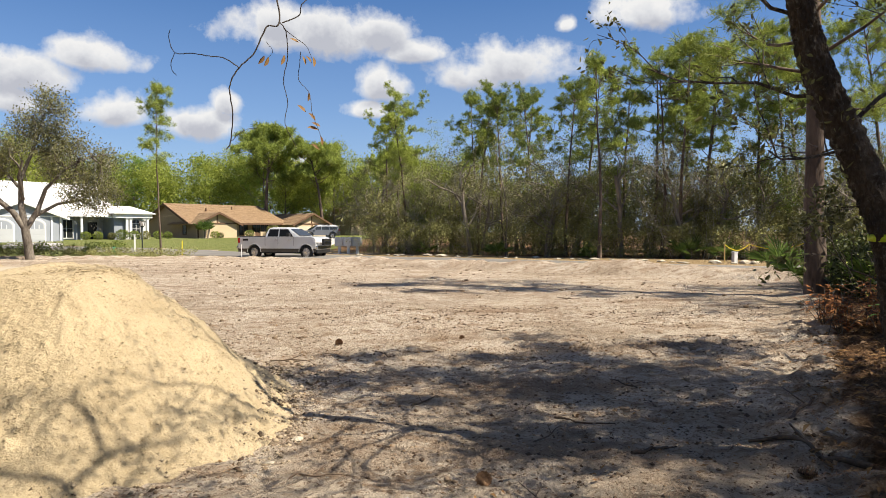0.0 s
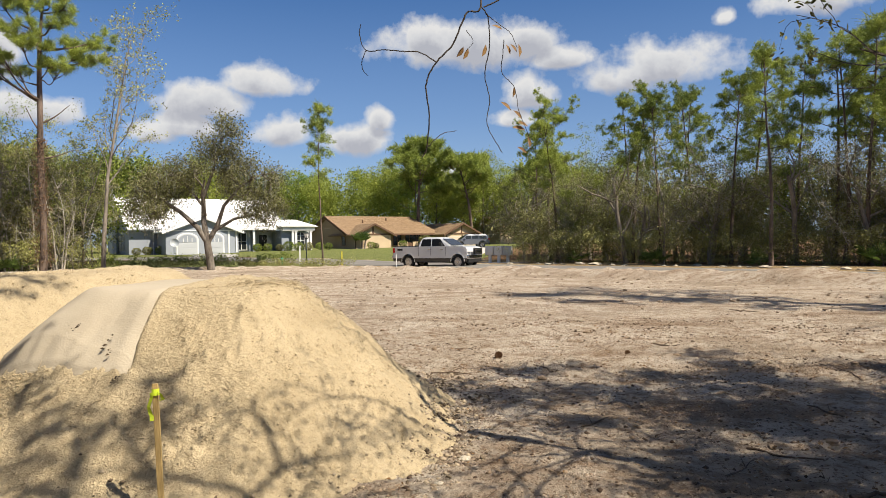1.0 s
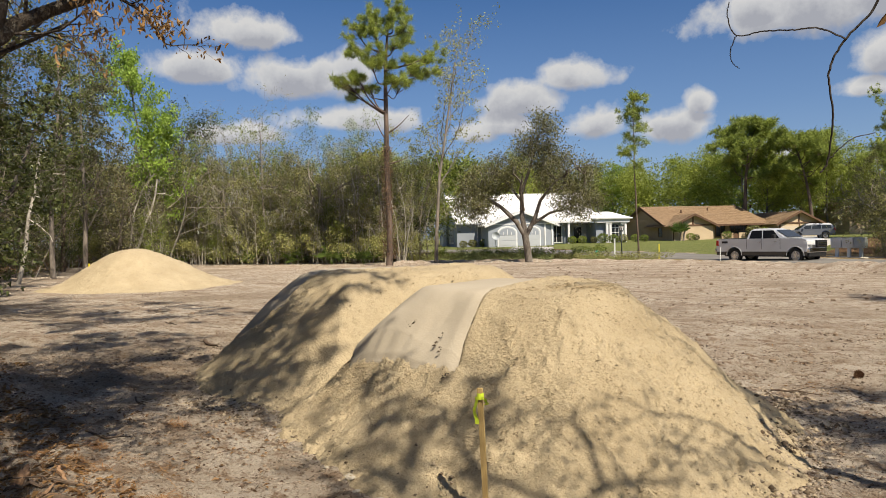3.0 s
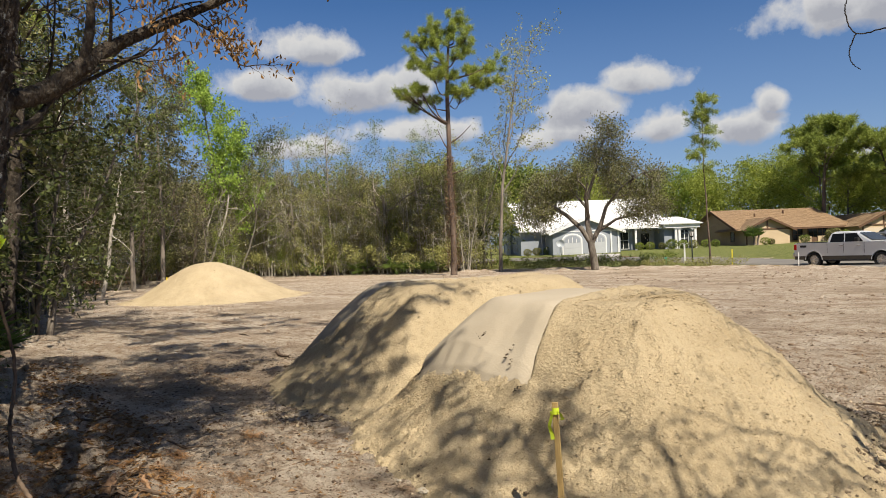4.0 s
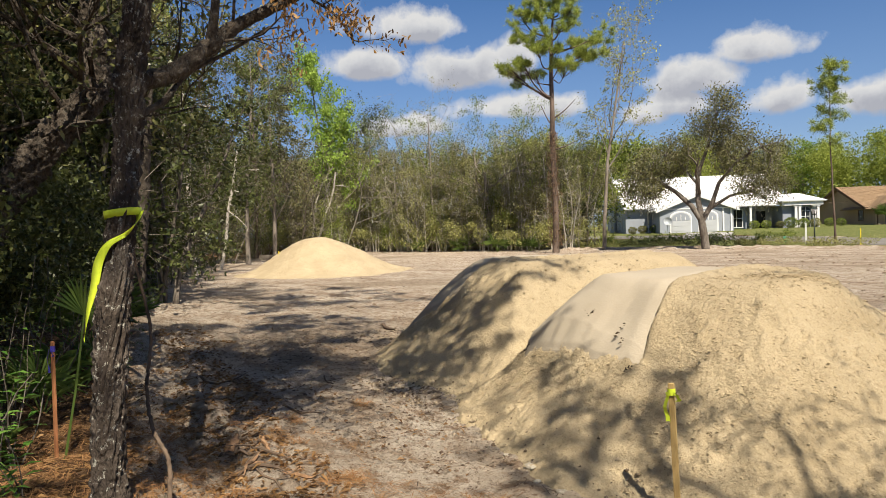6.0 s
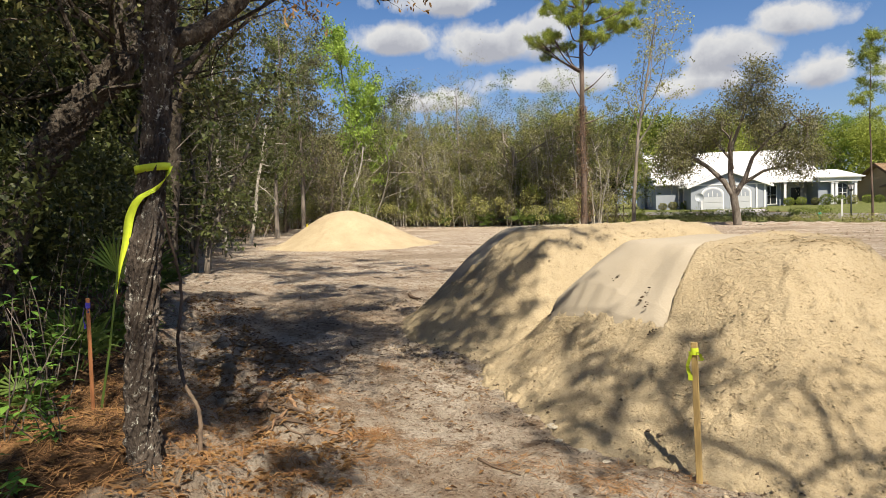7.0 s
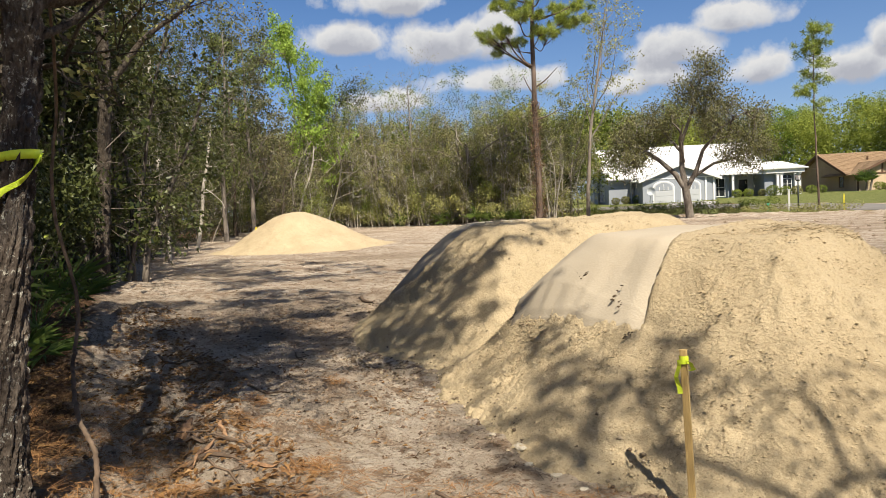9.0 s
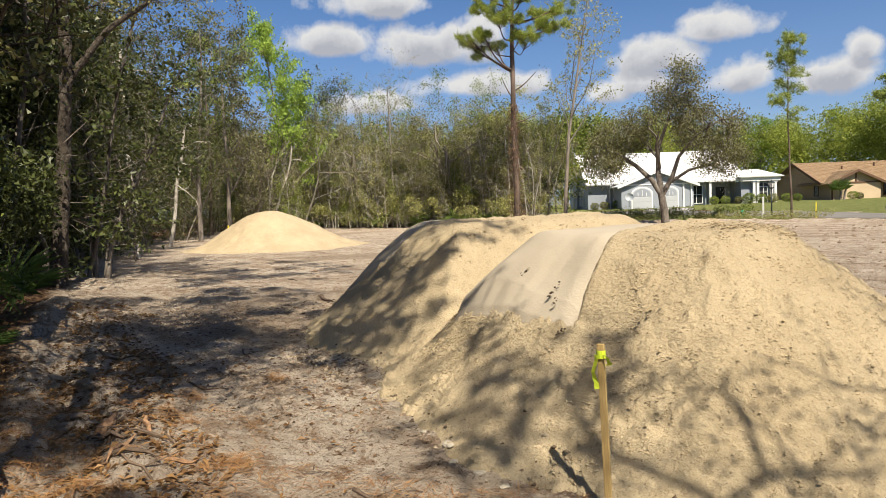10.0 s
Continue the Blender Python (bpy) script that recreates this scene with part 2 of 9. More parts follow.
M["black"] = surface("black_plastic", (0.012, 0.012, 0.013), (0.025, 0.025, 0.027), 4, 60, 0.6, 0.05)
M["stakewood"] = surface("weathered_stake_wood", (0.30, 0.2, 0.08), (0.52, 0.38, 0.16), 3, 40, 0.85, 0.3, stretch=(4, 4, 0.3))
M["orangewood"] = surface("red_brown_stake_wood", (0.3, 0.12, 0.05), (0.45, 0.2, 0.09), 3, 40, 0.85, 0.3, stretch=(4, 4, 0.3))
M["ribbon"] = surface("yellow_green_ribbon", (0.5, 0.62, 0.03), (0.66, 0.8, 0.06), 5, 60, 0.4, 0.1)
M["greymetal"] = surface("painted_grey_metal", (0.33, 0.36, 0.38), (0.45, 0.47, 0.49), 2, 30, 0.5, 0.05, metal=0.2)
M["rock"] = surface("pale_limestone", (0.333, 0.281, 0.207), (0.503, 0.459, 0.385), 3, 25, 0.95, 0.5)
M["straw"] = leaf_mat("pine_straw", (0.17, 0.07, 0.03), (0.42, 0.24, 0.10), 0.15, 0.8)
M["drygrass"] = leaf_mat("dry_grass", (0.22, 0.15, 0.07), (0.42, 0.31, 0.16), 0.25, 0.8)
M["grass"] = leaf_mat("lawn_grass", (0.10, 0.14, 0.03), (0.22, 0.25, 0.07), 0.25, 0.8)
M["stick"] = surface("dead_sticks", (0.05, 0.035, 0.025), (0.17, 0.12, 0.085), 5, 40, 0.95, 0.3)
M["mossleaf"] = leaf_mat("grey_olive_oak_leaves", (0.05, 0.05, 0.022), (0.25, 0.24, 0.105), 0.28)
M["vine"] = surface("dark_vine", (0.015, 0.012, 0.01), (0.07, 0.055, 0.045), 20, 90, 0.8, 0.2)
M["moss"] = leaf_mat("spanish_moss", (0.17, 0.17, 0.14), (0.33, 0.33, 0.28), 0.2, 0.9)

# ---- mesh helpers ----


def clamp01(v):
    return np.clip(v, 0.0, 1.0)


def sstep(a, b, v):
    t = clamp01((np.asarray(v, float) - a) / (b - a))
    return t * t * (3 - 2 * t)


def mesh_from(name, V, F, material, smooth=False):
    me = bpy.data.meshes.new(name)
    me.from_pydata([tuple(map(float, v)) for v in V], [], [tuple(map(int, f)) for f in F])
    if material:
        me.materials.append(material)
    if smooth:
        me.polygons.foreach_set("use_smooth", [True] * len(me.polygons))
    me.update()
    return me


def attach(ob, parent, label=""):
    ob.parent = parent
    return tagged(ob, label) if label else ob


def part(name, bm, material, parent, label="", smooth=False):
    """Links a bmesh (or a finished mesh) as one object under a thing or a part."""
    if isinstance(bm, bpy.types.Mesh):
        me = bm
    else:
        me = bpy.data.meshes.new(name)
        bm.to_mesh(me)
        bm.free()
        me.materials.append(material)
        if smooth:
            me.polygons.foreach_set("use_smooth", [True] * len(me.polygons))
    return attach(new(name, me), parent, label)


def box_bm(x0, x1, y0, y1, z0, z1, bevel=0.0, bm=None):
    bm = bm or bmesh.new()
    made = bmesh.ops.create_cube(bm, size=1.0)["verts"]
    for v in made:
        v.co = Vector(((x0 + x1) / 2 + v.co.x * (x1 - x0), (y0 + y1) / 2 + v.co.y * (y1 - y0), (z0 + z1) / 2 + v.co.z * (z1 - z0)))
    if bevel:
        edges = list({e for v in made for e in v.link_edges})
        bmesh.ops.bevel(bm, geom=edges, offset=bevel, segments=2, affect="EDGES", profile=0.6)
    return bm


def prism_bm(profile, y0, y1, bm=None, bevel=0.0):
    """A solid from a closed x-z profile, run from y0 to y1."""
    bm = bm or bmesh.new()
    a = [bm.verts.new((x, y0, z)) for x, z in profile]
    b = [bm.verts.new((x, y1, z)) for x, z in profile]
    n = len(profile)
    fs = [bm.faces.new(a), bm.faces.new(b[::-1])]
    for i in range(n):
        fs.append(bm.faces.new((a[(i + 1) % n], a[i], b[i], b[(i + 1) % n])))
    bmesh.ops.recalc_face_normals(bm, faces=bm.faces)
    if bevel:
        bmesh.ops.bevel(bm, geom=list({e for f in fs[:2] for e in f.edges}), offset=bevel, segments=2, affect="EDGES")
    return bm


def cyl_bm(r, y0, y1, n=24, r2=None, axis="y", bm=None, at=(0, 0, 0), bevel=0.0):
    bm = bm or bmesh.new()
    r2 = r if r2 is None else r2
    ring = []
    for rr, h in ((r, y0), (r2, y1)):
        c = []
        for i in range(n):
            u, v = rr * math.cos(2 * math.pi * i / n), rr * math.sin(2 * math.pi * i / n)
            p = {"y": (u, h, v), "z": (u, v, h), "x": (h, u, v)}[axis]
            c.append(bm.verts.new(Vector(p) + Vector(at)))
        ring.append(c)
    bm.faces.new(ring[0])
    bm.faces.new(ring[1][::-1])
    for i in range(n):
        bm.faces.new((ring[0][(i + 1) % n], ring[0][i], ring[1][i], ring[1][(i + 1) % n]))
    bmesh.ops.recalc_face_normals(bm, faces=bm.faces)
    return bm


class Soup:
    """Vertices and faces gathered for one mesh."""

    def __init__(self):
        self.V, self.F, self.n = [], [], 0

    def add(self, v, f):
        v = np.asarray(v, float)
        self.V.append(v)
        self.F.extend([tuple(i + self.n for i in q) for q in f])
        self.n += len(v)

    def tube(self, pts, radii, sides=5):
        pts = np.asarray(pts, float)
        k = len(pts)
        t = np.gradient(pts, axis=0)
        t /= np.linalg.norm(t, axis=1)[:, None] + 1e-9
        ref = np.array([0.31, 0.17, 0.93]) if abs(t[0, 2]) < 0.9 else np.array([0.93, 0.3, 0.1])
        u = np.cross(t, ref)
        u /= np.linalg.norm(u, axis=1)[:, None] + 1e-9
        w = np.cross(t, u)
        a = np.arange(sides) * 2 * math.pi / sides
        ring = pts[:, None] + np.asarray(radii)[:, None, None] * (np.cos(a)[None, :, None] * u[:, None] + np.sin(a)[None, :, None] * w[:, None])
        f = []
        for i in range(k - 1):
            for j in range(sides):
                f.append((i * sides + j, i * sides + (j + 1) % sides, (i + 1) * sides + (j + 1) % sides, (i + 1) * sides + j))
        self.add(ring.reshape(-1, 3), f)

    def leaves(self, centres, size, rng, aspect=0.5, droop=None, tri=False, leafy=False):
        """Leaves at the given centres: lozenges, or plain slivers for far crowns."""
        c = np.asarray(centres, float)
        n = len(c)
        if not n:
            return
        a = rng.normal(size=(n, 3))
        if droop is not None:
            a = a * 0.5 + np.asarray(droop)
        a /= np.linalg.norm(a, axis=1)[:, None]
        b = np.cross(a, rng.normal(size=(n, 3)))
        b /= np.linalg.norm(b, axis=1)[:, None] + 1e-9
        s = size * rng.uniform(0.6, 1.3, (n, 1))
        if tri:
            q = np.stack([c - a * s * 0.5 - b * s * aspect * 0.5, c - a * s * 0.5 + b * s * aspect * 0.5, c + a * s * 0.5], 1)
            self.V.append(q.reshape(-1, 3))
            self.F.extend([(self.n + 3 * i, self.n + 3 * i + 1, self.n + 3 * i + 2) for i in range(n)])
            self.n += 3 * n
            return
        if leafy:
            w, u = b * s * aspect * 0.5, np.cross(a, b) * s * rng.uniform(-0.05, 0.22, (n, 1))
            q = np.stack([c - a * s * 0.5, c - a * s * 0.2 + w * 0.85 + u, c + a * s * 0.15 + w + u, c + a * s * 0.5, c + a * s * 0.15 - w + u, c - a * s * 0.2 - w * 0.85 + u], 1)
            self.V.append(q.reshape(-1, 3))
            for i in range(n):
                k = self.n + 6 * i
                self.F += [(k, k + 1, k + 2, k + 3), (k, k + 3, k + 4, k + 5)]
            self.n += 6 * n
            return
        q = np.stack([c - a * s * 0.5, c + b * s * aspect * 0.5, c + a * s * 0.5, c - b * s * aspect * 0.5], 1)
        self.V.append(q.reshape(-1, 3))
        self.F.extend([(self.n + 4 * i, self.n + 4 * i + 1, self.n + 4 * i + 2, self.n + 4 * i + 3) for i in range(n)])
        self.n += 4 * n

    def mesh(self, name, material, smooth=False):
        return mesh_from(name, np.concatenate(self.V) if self.V else np.zeros((0, 3)), self.F, material, smooth)


def curve_through(pts, n):
    """A smooth line of n points through the given ones."""
    p = np.array(pts, float)
    k = len(p)
    ext = np.concatenate([[2 * p[0] - p[1]], p, [2 * p[-1] - p[-2]]])
    out = []
    for t in np.linspace(0, k - 1, n):
        i = min(int(t), k - 2)
        f = t - i
        a, b, c, d = ext[i : i + 4]
        out.append(0.5 * (2 * b + (c - a) * f + (2 * a - 5 * b + 4 * c - d) * f * f + (3 * b - a - 3 * c + d) * f ** 3))
    return np.array(out)


def smooth_noise(x, y, seed=0):
    """Cheap value noise on arrays, about -1 to 1."""
    x, y = np.asarray(x, float), np.asarray(y, float)
    xi, yi = np.floor(x), np.floor(y)
    fx, fy = x - xi, y - yi
    fx, fy = fx * fx * (3 - 2 * fx), fy * fy * (3 - 2 * fy)

    def h(i, j):
        v = np.sin(i * 127.1 + j * 311.7 + seed * 74.7) * 43758.5453
        return (v - np.floor(v)) * 2 - 1

    return (h(xi, yi) * (1 - fx) + h(xi + 1, yi) * fx) * (1 - fy) + (h(xi, yi + 1) * (1 - fx) + h(xi + 1, yi + 1) * fx) * fy


# ---- ground ----
LEFT_EDGE = [(-3.0, 1.5), (-4.4, 4.1), (-5.7, 4.58), (-7.4, 5.05), (-10.2, 5.7), (-15.5, 7.2), (-22.0, 9.2), (-32.0, 12.4), (-48.0, 19.0), (-56.0, 30.0)]
RIGHT_EDGE = [(0.8, 1.5), (1.7, 6.2), (3.0, 9.0), (4.4, 11.4), (6.9, 16.0), (12.0, 27.0)]


def side_of(line, x, y):
    """Signed distance from a polyline; positive on its left."""
    x, y = np.asarray(x, float), np.asarray(y, float)
    best, sign = np.full(x.shape, 1e9), np.zeros(x.shape)
    for (ax, ay), (bx, by) in zip(line, line[1:]):
        dx, dy = bx - ax, by - ay
        t = clamp01(((x - ax) * dx + (y - ay) * dy) / (dx * dx + dy * dy))
        d = np.hypot(x - ax - t * dx, y - ay - t * dy)
        s = np.sign(dx * (y - ay) - dy * (x - ax))
        near = d < best
        best, sign = np.where(near, d, best), np.where(near, s, sign)
    return best * sign


def terrain(x, y):
    """Height of the land."""
    x, y = np.asarray(x, float), np.asarray(y, float)
    r = np.hypot(x + 1.2, y - 2.9)
    z = -0.16 * (1 - sstep(6.0, 14.0, r))
    z = z + 0.022 * np.clip(r - 50, 0, 45)
    wild = np.maximum(side_of(LEFT_EDGE, x, y), -side_of(RIGHT_EDGE, x, y))
    near = 1 - sstep(35, 60, r)
    z = z + 0.30 * np.exp(-(((x + 5.15) / 1.3) ** 2 + ((y - 3.35) / 0.9) ** 2))
    z = z + near * 0.14 * sstep(-0.4, 1.2, wild) + near * sstep(-0.6, 0.3, wild) * 0.05 * smooth_noise(x * 1.7, y * 1.7, 5)
    z = z + 0.03 * smooth_noise(x * 0.35, y * 0.35, 1) * sstep(3, 12, r) + 0.012 * smooth_noise(x * 1.3, y * 1.3, 2) * near
    return z


def tz(x, y):
    return float(terrain(np.array([x]), np.array([y]))[0])


def graded(lo, hi, step, grow, far):
    """Grid lines: even between lo and hi, ever wider outside."""
    core = list(np.arange(lo, hi + step / 2, step))
    out, s, v = [], step, hi
    while v < far:
        s *= grow
        v += s
        out.append(v)
    back, s, v = [], step, lo
    while v > -far:
        s *= grow
        v -= s
        back.append(v)
    return np.array(back[::-1] + core + out)


ROAD = [(60, -14), (40, 3.5), (22, 18), (9.5, 29.0), (-2.0, 38.4), (-9.5, 44.6), (-14.0, 48.6), (-19.5, 52.8), (-27.0, 57.0), (-38.0, 59.5), (-60.0, 54.0)]


def ground_detail(x, y):
    """Small lumps and scrapes of the graded soil."""
    r = np.hypot(x + 1.2, y - 2.9)
    k = 1 - sstep(9, 26, r)
    s = 0.022 * smooth_noise(x * 4.1, y * 4.1, 11) + 0.017 * smooth_noise(x * 9.3, y * 9.3, 12)
    s = s + 0.02 * np.maximum(0, smooth_noise(x * 5.7 + 3, y * 5.7, 14) - 0.45) + 0.026 * np.maximum(0, smooth_noise(x * 15, y * 15, 17) - 0.25)
    s = s + 0.012 * smooth_noise(x * 0.8 + y * 3.5, y * 0.9 - x * 0.3, 18)
    wild = np.maximum(side_of(LEFT_EDGE, x, y), -side_of(RIGHT_EDGE, x, y))
    s = s + sstep(-0.9, -0.1, wild) * (1 - sstep(0.4, 1.4, wild)) * (0.12 * np.abs(smooth_noise(x * 2.9, y * 2.9, 15)) + 0.05 * smooth_noise(x * 6.5, y * 6.5, 16) + 0.02 * smooth_noise(x * 14, y * 14, 19))
    return s * k


def ground_z(x, y):
    x, y = np.asarray(x, float), np.asarray(y, float)
    return terrain(x, y) + ground_detail(x, y)


def gz(x, y):
    return float(ground_z(np.array([x]), np.array([y]))[0])


def ground_material():
    m = bpy.data.materials.new("sandy_soil")
    m.use_nodes = True
    nt = m.node_tree
    N, L = nt.nodes.new, nt.links.new
    b = nt.nodes["Principled BSDF"]
    b.inputs["Roughness"].default_value, b.inputs["Specular IOR Level"].default_value = 0.97, 0.1
    co = N("ShaderNodeTexCoord")

    def noise_at(scale, detail, stretch=(1, 1, 1), turn=0.0, rough=0.6):
        mp, n = N("ShaderNodeMapping"), N("ShaderNodeTexNoise")
        mp.inputs["Scale"].default_value = stretch
        mp.inputs["Rotation"].default_value = (0, 0, turn)
        L(co.outputs["Object"], mp.inputs[0])
        L(mp.outputs[0], n.inputs["Vector"])
        n.inputs["Scale"].default_value, n.inputs["Detail"].default_value, n.inputs["Roughness"].default_value = scale, detail, rough
        return n.outputs[0]

    def mix(fac, a, c):
        x = N("ShaderNodeMix")
        x.data_type = "RGBA"
        L(fac, x.inputs[0])
        L(a, x.inputs[6])
        L(c, x.inputs[7])
        return x.outputs[2]

    def ramp(v, stops):
        r = ramp_node(nt, stops)
        L(v, r.inputs[0])
        return r.outputs[0]

    def grey(v, a, c):
        return ramp(v, [(a, (0, 0, 0)), (c, (1, 1, 1))])

    sand = ramp(noise_at(0.9, 8), [(0.3, (0.4, 0.325, 0.25)), (0.5, (0.53, 0.445, 0.355)), (0.7, (0.62, 0.545, 0.455))])
    red = ramp(noise_at(14, 4), [(0.3, (0.215, 0.141, 0.0925)), (0.7, (0.37, 0.285, 0.207))])
    streak = grey(noise_at(0.6, 7, (0.55, 1.7, 1), radians(-48)), 0.53, 0.66)
    soil = mix(streak, sand, red)
    mott = grey(noise_at(3.2, 7, (1, 1.6, 1), radians(10), 0.72), 0.5, 0.6)
    soil = mix(mott, soil, ramp(noise_at(9, 5), [(0.3, (0.244, 0.163, 0.107)), (0.7, (0.37, 0.285, 0.207))]))
    patch = grey(noise_at(0.22, 5), 0.52, 0.64)
    soil = mix(patch, soil, ramp(noise_at(6, 5), [(0.35, (0.266, 0.2, 0.141)), (0.7, (0.414, 0.34, 0.263))]))
    speck = grey(noise_at(13, 6, rough=0.8), 0.56, 0.63)
    soil = mix(speck, soil, ramp(noise_at(50, 2), [(0.3, (0.0814, 0.0518, 0.0333)), (0.7, (0.222, 0.148, 0.0962))]))
    fleck = grey(noise_at(34, 5, rough=0.75), 0.575, 0.64)
    soil = mix(fleck, soil, ramp(noise_at(21, 2), [(0.35, (0.0518, 0.0333, 0.0222)), (0.65, (0.2, 0.111, 0.0629))]))
    pale = grey(noise_at(25, 5, rough=0.72), 0.58, 0.65)
    soil = mix(pale, soil, ramp(noise_at(5, 2), [(0.35, (0.429, 0.355, 0.274)), (0.65, (0.548, 0.488, 0.407))]))
    dirt = grey(noise_at(3.6, 9, (1, 1.3, 1), radians(15), 0.86), 0.56, 0.61)
    soil = mix(dirt, soil, ramp(noise_at(16, 3), [(0.35, (0.148, 0.0925, 0.0577)), (0.65, (0.326, 0.229, 0.155))]))
    clod = grey(noise_at(5.5, 9, (1, 1.5, 1), radians(14), 0.84), 0.585, 0.63)
    soil = mix(clod, soil, ramp(noise_at(12, 4), [(0.35, (0.1, 0.062, 0.04)), (0.65, (0.27, 0.185, 0.125))]))
    litter = ramp(noise_at(18, 6, rough=0.75), [(0.3, (0.04, 0.025, 0.015)), (0.5, (0.13, 0.075, 0.04)), (0.72, (0.28, 0.18, 0.105))])
    tan = ramp(noise_at(7, 6), [(0.3, (0.18, 0.12, 0.06)), (0.7, (0.40, 0.30, 0.17))])
    lawn = ramp(noise_at(2.5, 6), [(0.3, (0.09, 0.11, 0.03)), (0.7, (0.21, 0.22, 0.08))])
    for name, colour in (("litter", litter), ("tan", tan), ("lawn", lawn)):
        a = N("ShaderNodeAttribute")
        a.attribute_name = name
        add = N("ShaderNodeMath")
        add.operation = "MULTIPLY_ADD"
        add.inputs[1].default_value = 0.9
        L(noise_at(1.7, 6, rough=0.7), add.inputs[0])
        L(a.outputs["Fac"], add.inputs[2])
        soil = mix(grey(add.outputs[0], 0.82, 1.08), soil, colour)
    L(soil, b.inputs["Base Color"])
    bp = N("ShaderNodeBump")
    bp.inputs["Strength"].default_value, bp.inputs["Distance"].default_value = 1.0, 0.085
    s = N("ShaderNodeMath")
    s.operation = "ADD"
    L(noise_at(11, 8, rough=0.72), s.inputs[0])
    L(noise_at(33, 6, rough=0.7), s.inputs[1])
    L(s.outputs[0], bp.inputs["Height"])
    L(bp.outputs[0], b.inputs["Normal"])
    return m


def build_ground():
    xs, ys = graded(-11, 4.5, 0.045, 1.07, 1800), graded(2.2, 13.0, 0.045, 1.07, 1800)
    X, Y = np.meshgrid(xs, ys)
    Z = ground_z(X, Y)
    nx, ny = len(xs), len(ys)
    idx = np.arange(nx * ny).reshape(ny, nx)
    F = np.stack([idx[:-1, :-1], idx[:-1, 1:], idx[1:, 1:], idx[1:, :-1]], -1).reshape(-1, 4)
    me = bpy.data.meshes.new("ground")
    me.vertices.add(nx * ny)
    me.vertices.foreach_set("co", np.stack([X, Y, Z], -1).ravel())
    me.loops.add(F.size)
    me.loops.foreach_set("vertex_index", F.ravel())
    me.polygons.add(len(F))
    me.polygons.foreach_set("loop_start", np.arange(0, F.size, 4))
    me.update()
    me.validate()
    me.polygons.foreach_set("use_smooth", [True] * len(me.polygons))
    left, right = side_of(LEFT_EDGE, X, Y), -side_of(RIGHT_EDGE, X, Y)
    back = side_of([(-56, 30), (-33, 41.5), (-24, 44.0), (-14.5, 43.0), (-8, 40.5)], X, Y)
    rd = side_of(ROAD, X, Y)
    r = np.hypot(X + 1.2, Y - 2.9)
    litter = np.maximum(sstep(0.0, 1.3, left) * (X < 0), sstep(-0.6, 0.8, right) * (Y < 30))
    litter = np.maximum(litter, sstep(-1, 3, back) * (X < -30))
    far_right = sstep(6.5, 9.0, -rd) * (X > -9)
    litter = np.maximum(litter, far_right)
    tan = sstep(3.0, 4.2, -rd) * (1 - sstep(7.5, 10, -rd)) * (X > -9)
    tan = np.maximum(tan, sstep(-0.6, 0.5, back) * (1 - sstep(1.5, 3.0, back)) * (X > -34) * (X < -9))
    lawn = sstep(1.5, 3.0, back) * (X > -40) * (r > 40) * (X < -9) * (rd > 0)
    lawn = np.maximum(lawn, (r > 46) * (X < -9) * (rd < -3) * 1.0)
    for name, v in (("litter", litter), ("tan", tan), ("lawn", lawn)):
        a = me.attributes.new(name, "FLOAT", "POINT")
        a.data.foreach_set("value", np.asarray(v, float).ravel())
    me.materials.append(ground_material())
    tagged(new("ground", me), "graded pale sandy soil with leaf litter under the trees", "ground", kind="structure")


def ribbon_strip(name, line, half, lift, material, label, category):
    """A paved strip along a plan line, a little above the land."""
    pts = np.array(line, float)
    t = np.linspace(0, len(pts) - 1, 14 * (len(pts) - 1) + 1)
    i = np.clip(t.astype(int), 0, len(pts) - 2)
    p = pts[i] + (t - i)[:, None] * (pts[i + 1] - pts[i])
    for _ in range(12):
        p[1:-1] = (p[:-2] + 2 * p[1:-1] + p[2:]) / 4
    d = np.gradient(p, axis=0)
    d /= np.linalg.norm(d, axis=1)[:, None]
    nrm = np.stack([-d[:, 1], d[:, 0]], 1)
    cols = np.linspace(-1, 1, 7)
    V, F, n = [], [], len(cols)
    for k in range(len(p)):
        for c in cols:
            q = p[k] + nrm[k] * c * half
            V.append((q[0], q[1], tz(q[0], q[1]) + lift + 0.05 * (1 - c * c)))
    m = len(p) * n
    for c in (-1, 1):
        for k in range(len(p)):
            q = p[k] + nrm[k] * c * (half + 0.06)
            V.append((q[0], q[1], tz(q[0], q[1]) - 0.12))
    for k in range(len(p) - 1):
        for j in range(n - 1):
            F.append((k * n + j, k * n + j + 1, (k + 1) * n + j + 1, (k + 1) * n + j))
        F.append((m + k, k * n, (k + 1) * n, m + k + 1))
        F.append((k * n + n - 1, m + len(p) + k, m + len(p) + k + 1, (k + 1) * n + n - 1))
    return tagged(new(name, mesh_from(name, V, F, material, True)), label, category, kind="structure")


build_ground()
ribbon_strip("road", ROAD, 2.8, 0.03, M["asphalt"], "worn grey asphalt residential road", "road")

# ---- sand piles ----


def outline_distance(x, y, plan):
    """Distance inside a closed plan outline (negative outside)."""
    x, y = np.asarray(x, float), np.asarray(y, float)
    best, inside = np.full(x.shape, 1e9), np.zeros(x.shape, bool)
    for (ax, ay), (bx, by) in zip(plan, plan[1:] + plan[:1]):
        dx, dy = bx - ax, by - ay
        t = clamp01(((x - ax) * dx + (y - ay) * dy) / (dx * dx + dy * dy))
        best = np.minimum(best, np.hypot(x - ax - t * dx, y - ay - t * dy))
        cross = ((ay > y) != (by > y)) & (x < dx * (y - ay) / (dy if dy else 1e-9) + ax)
        inside ^= cross
    return np.where(inside, best, -best)


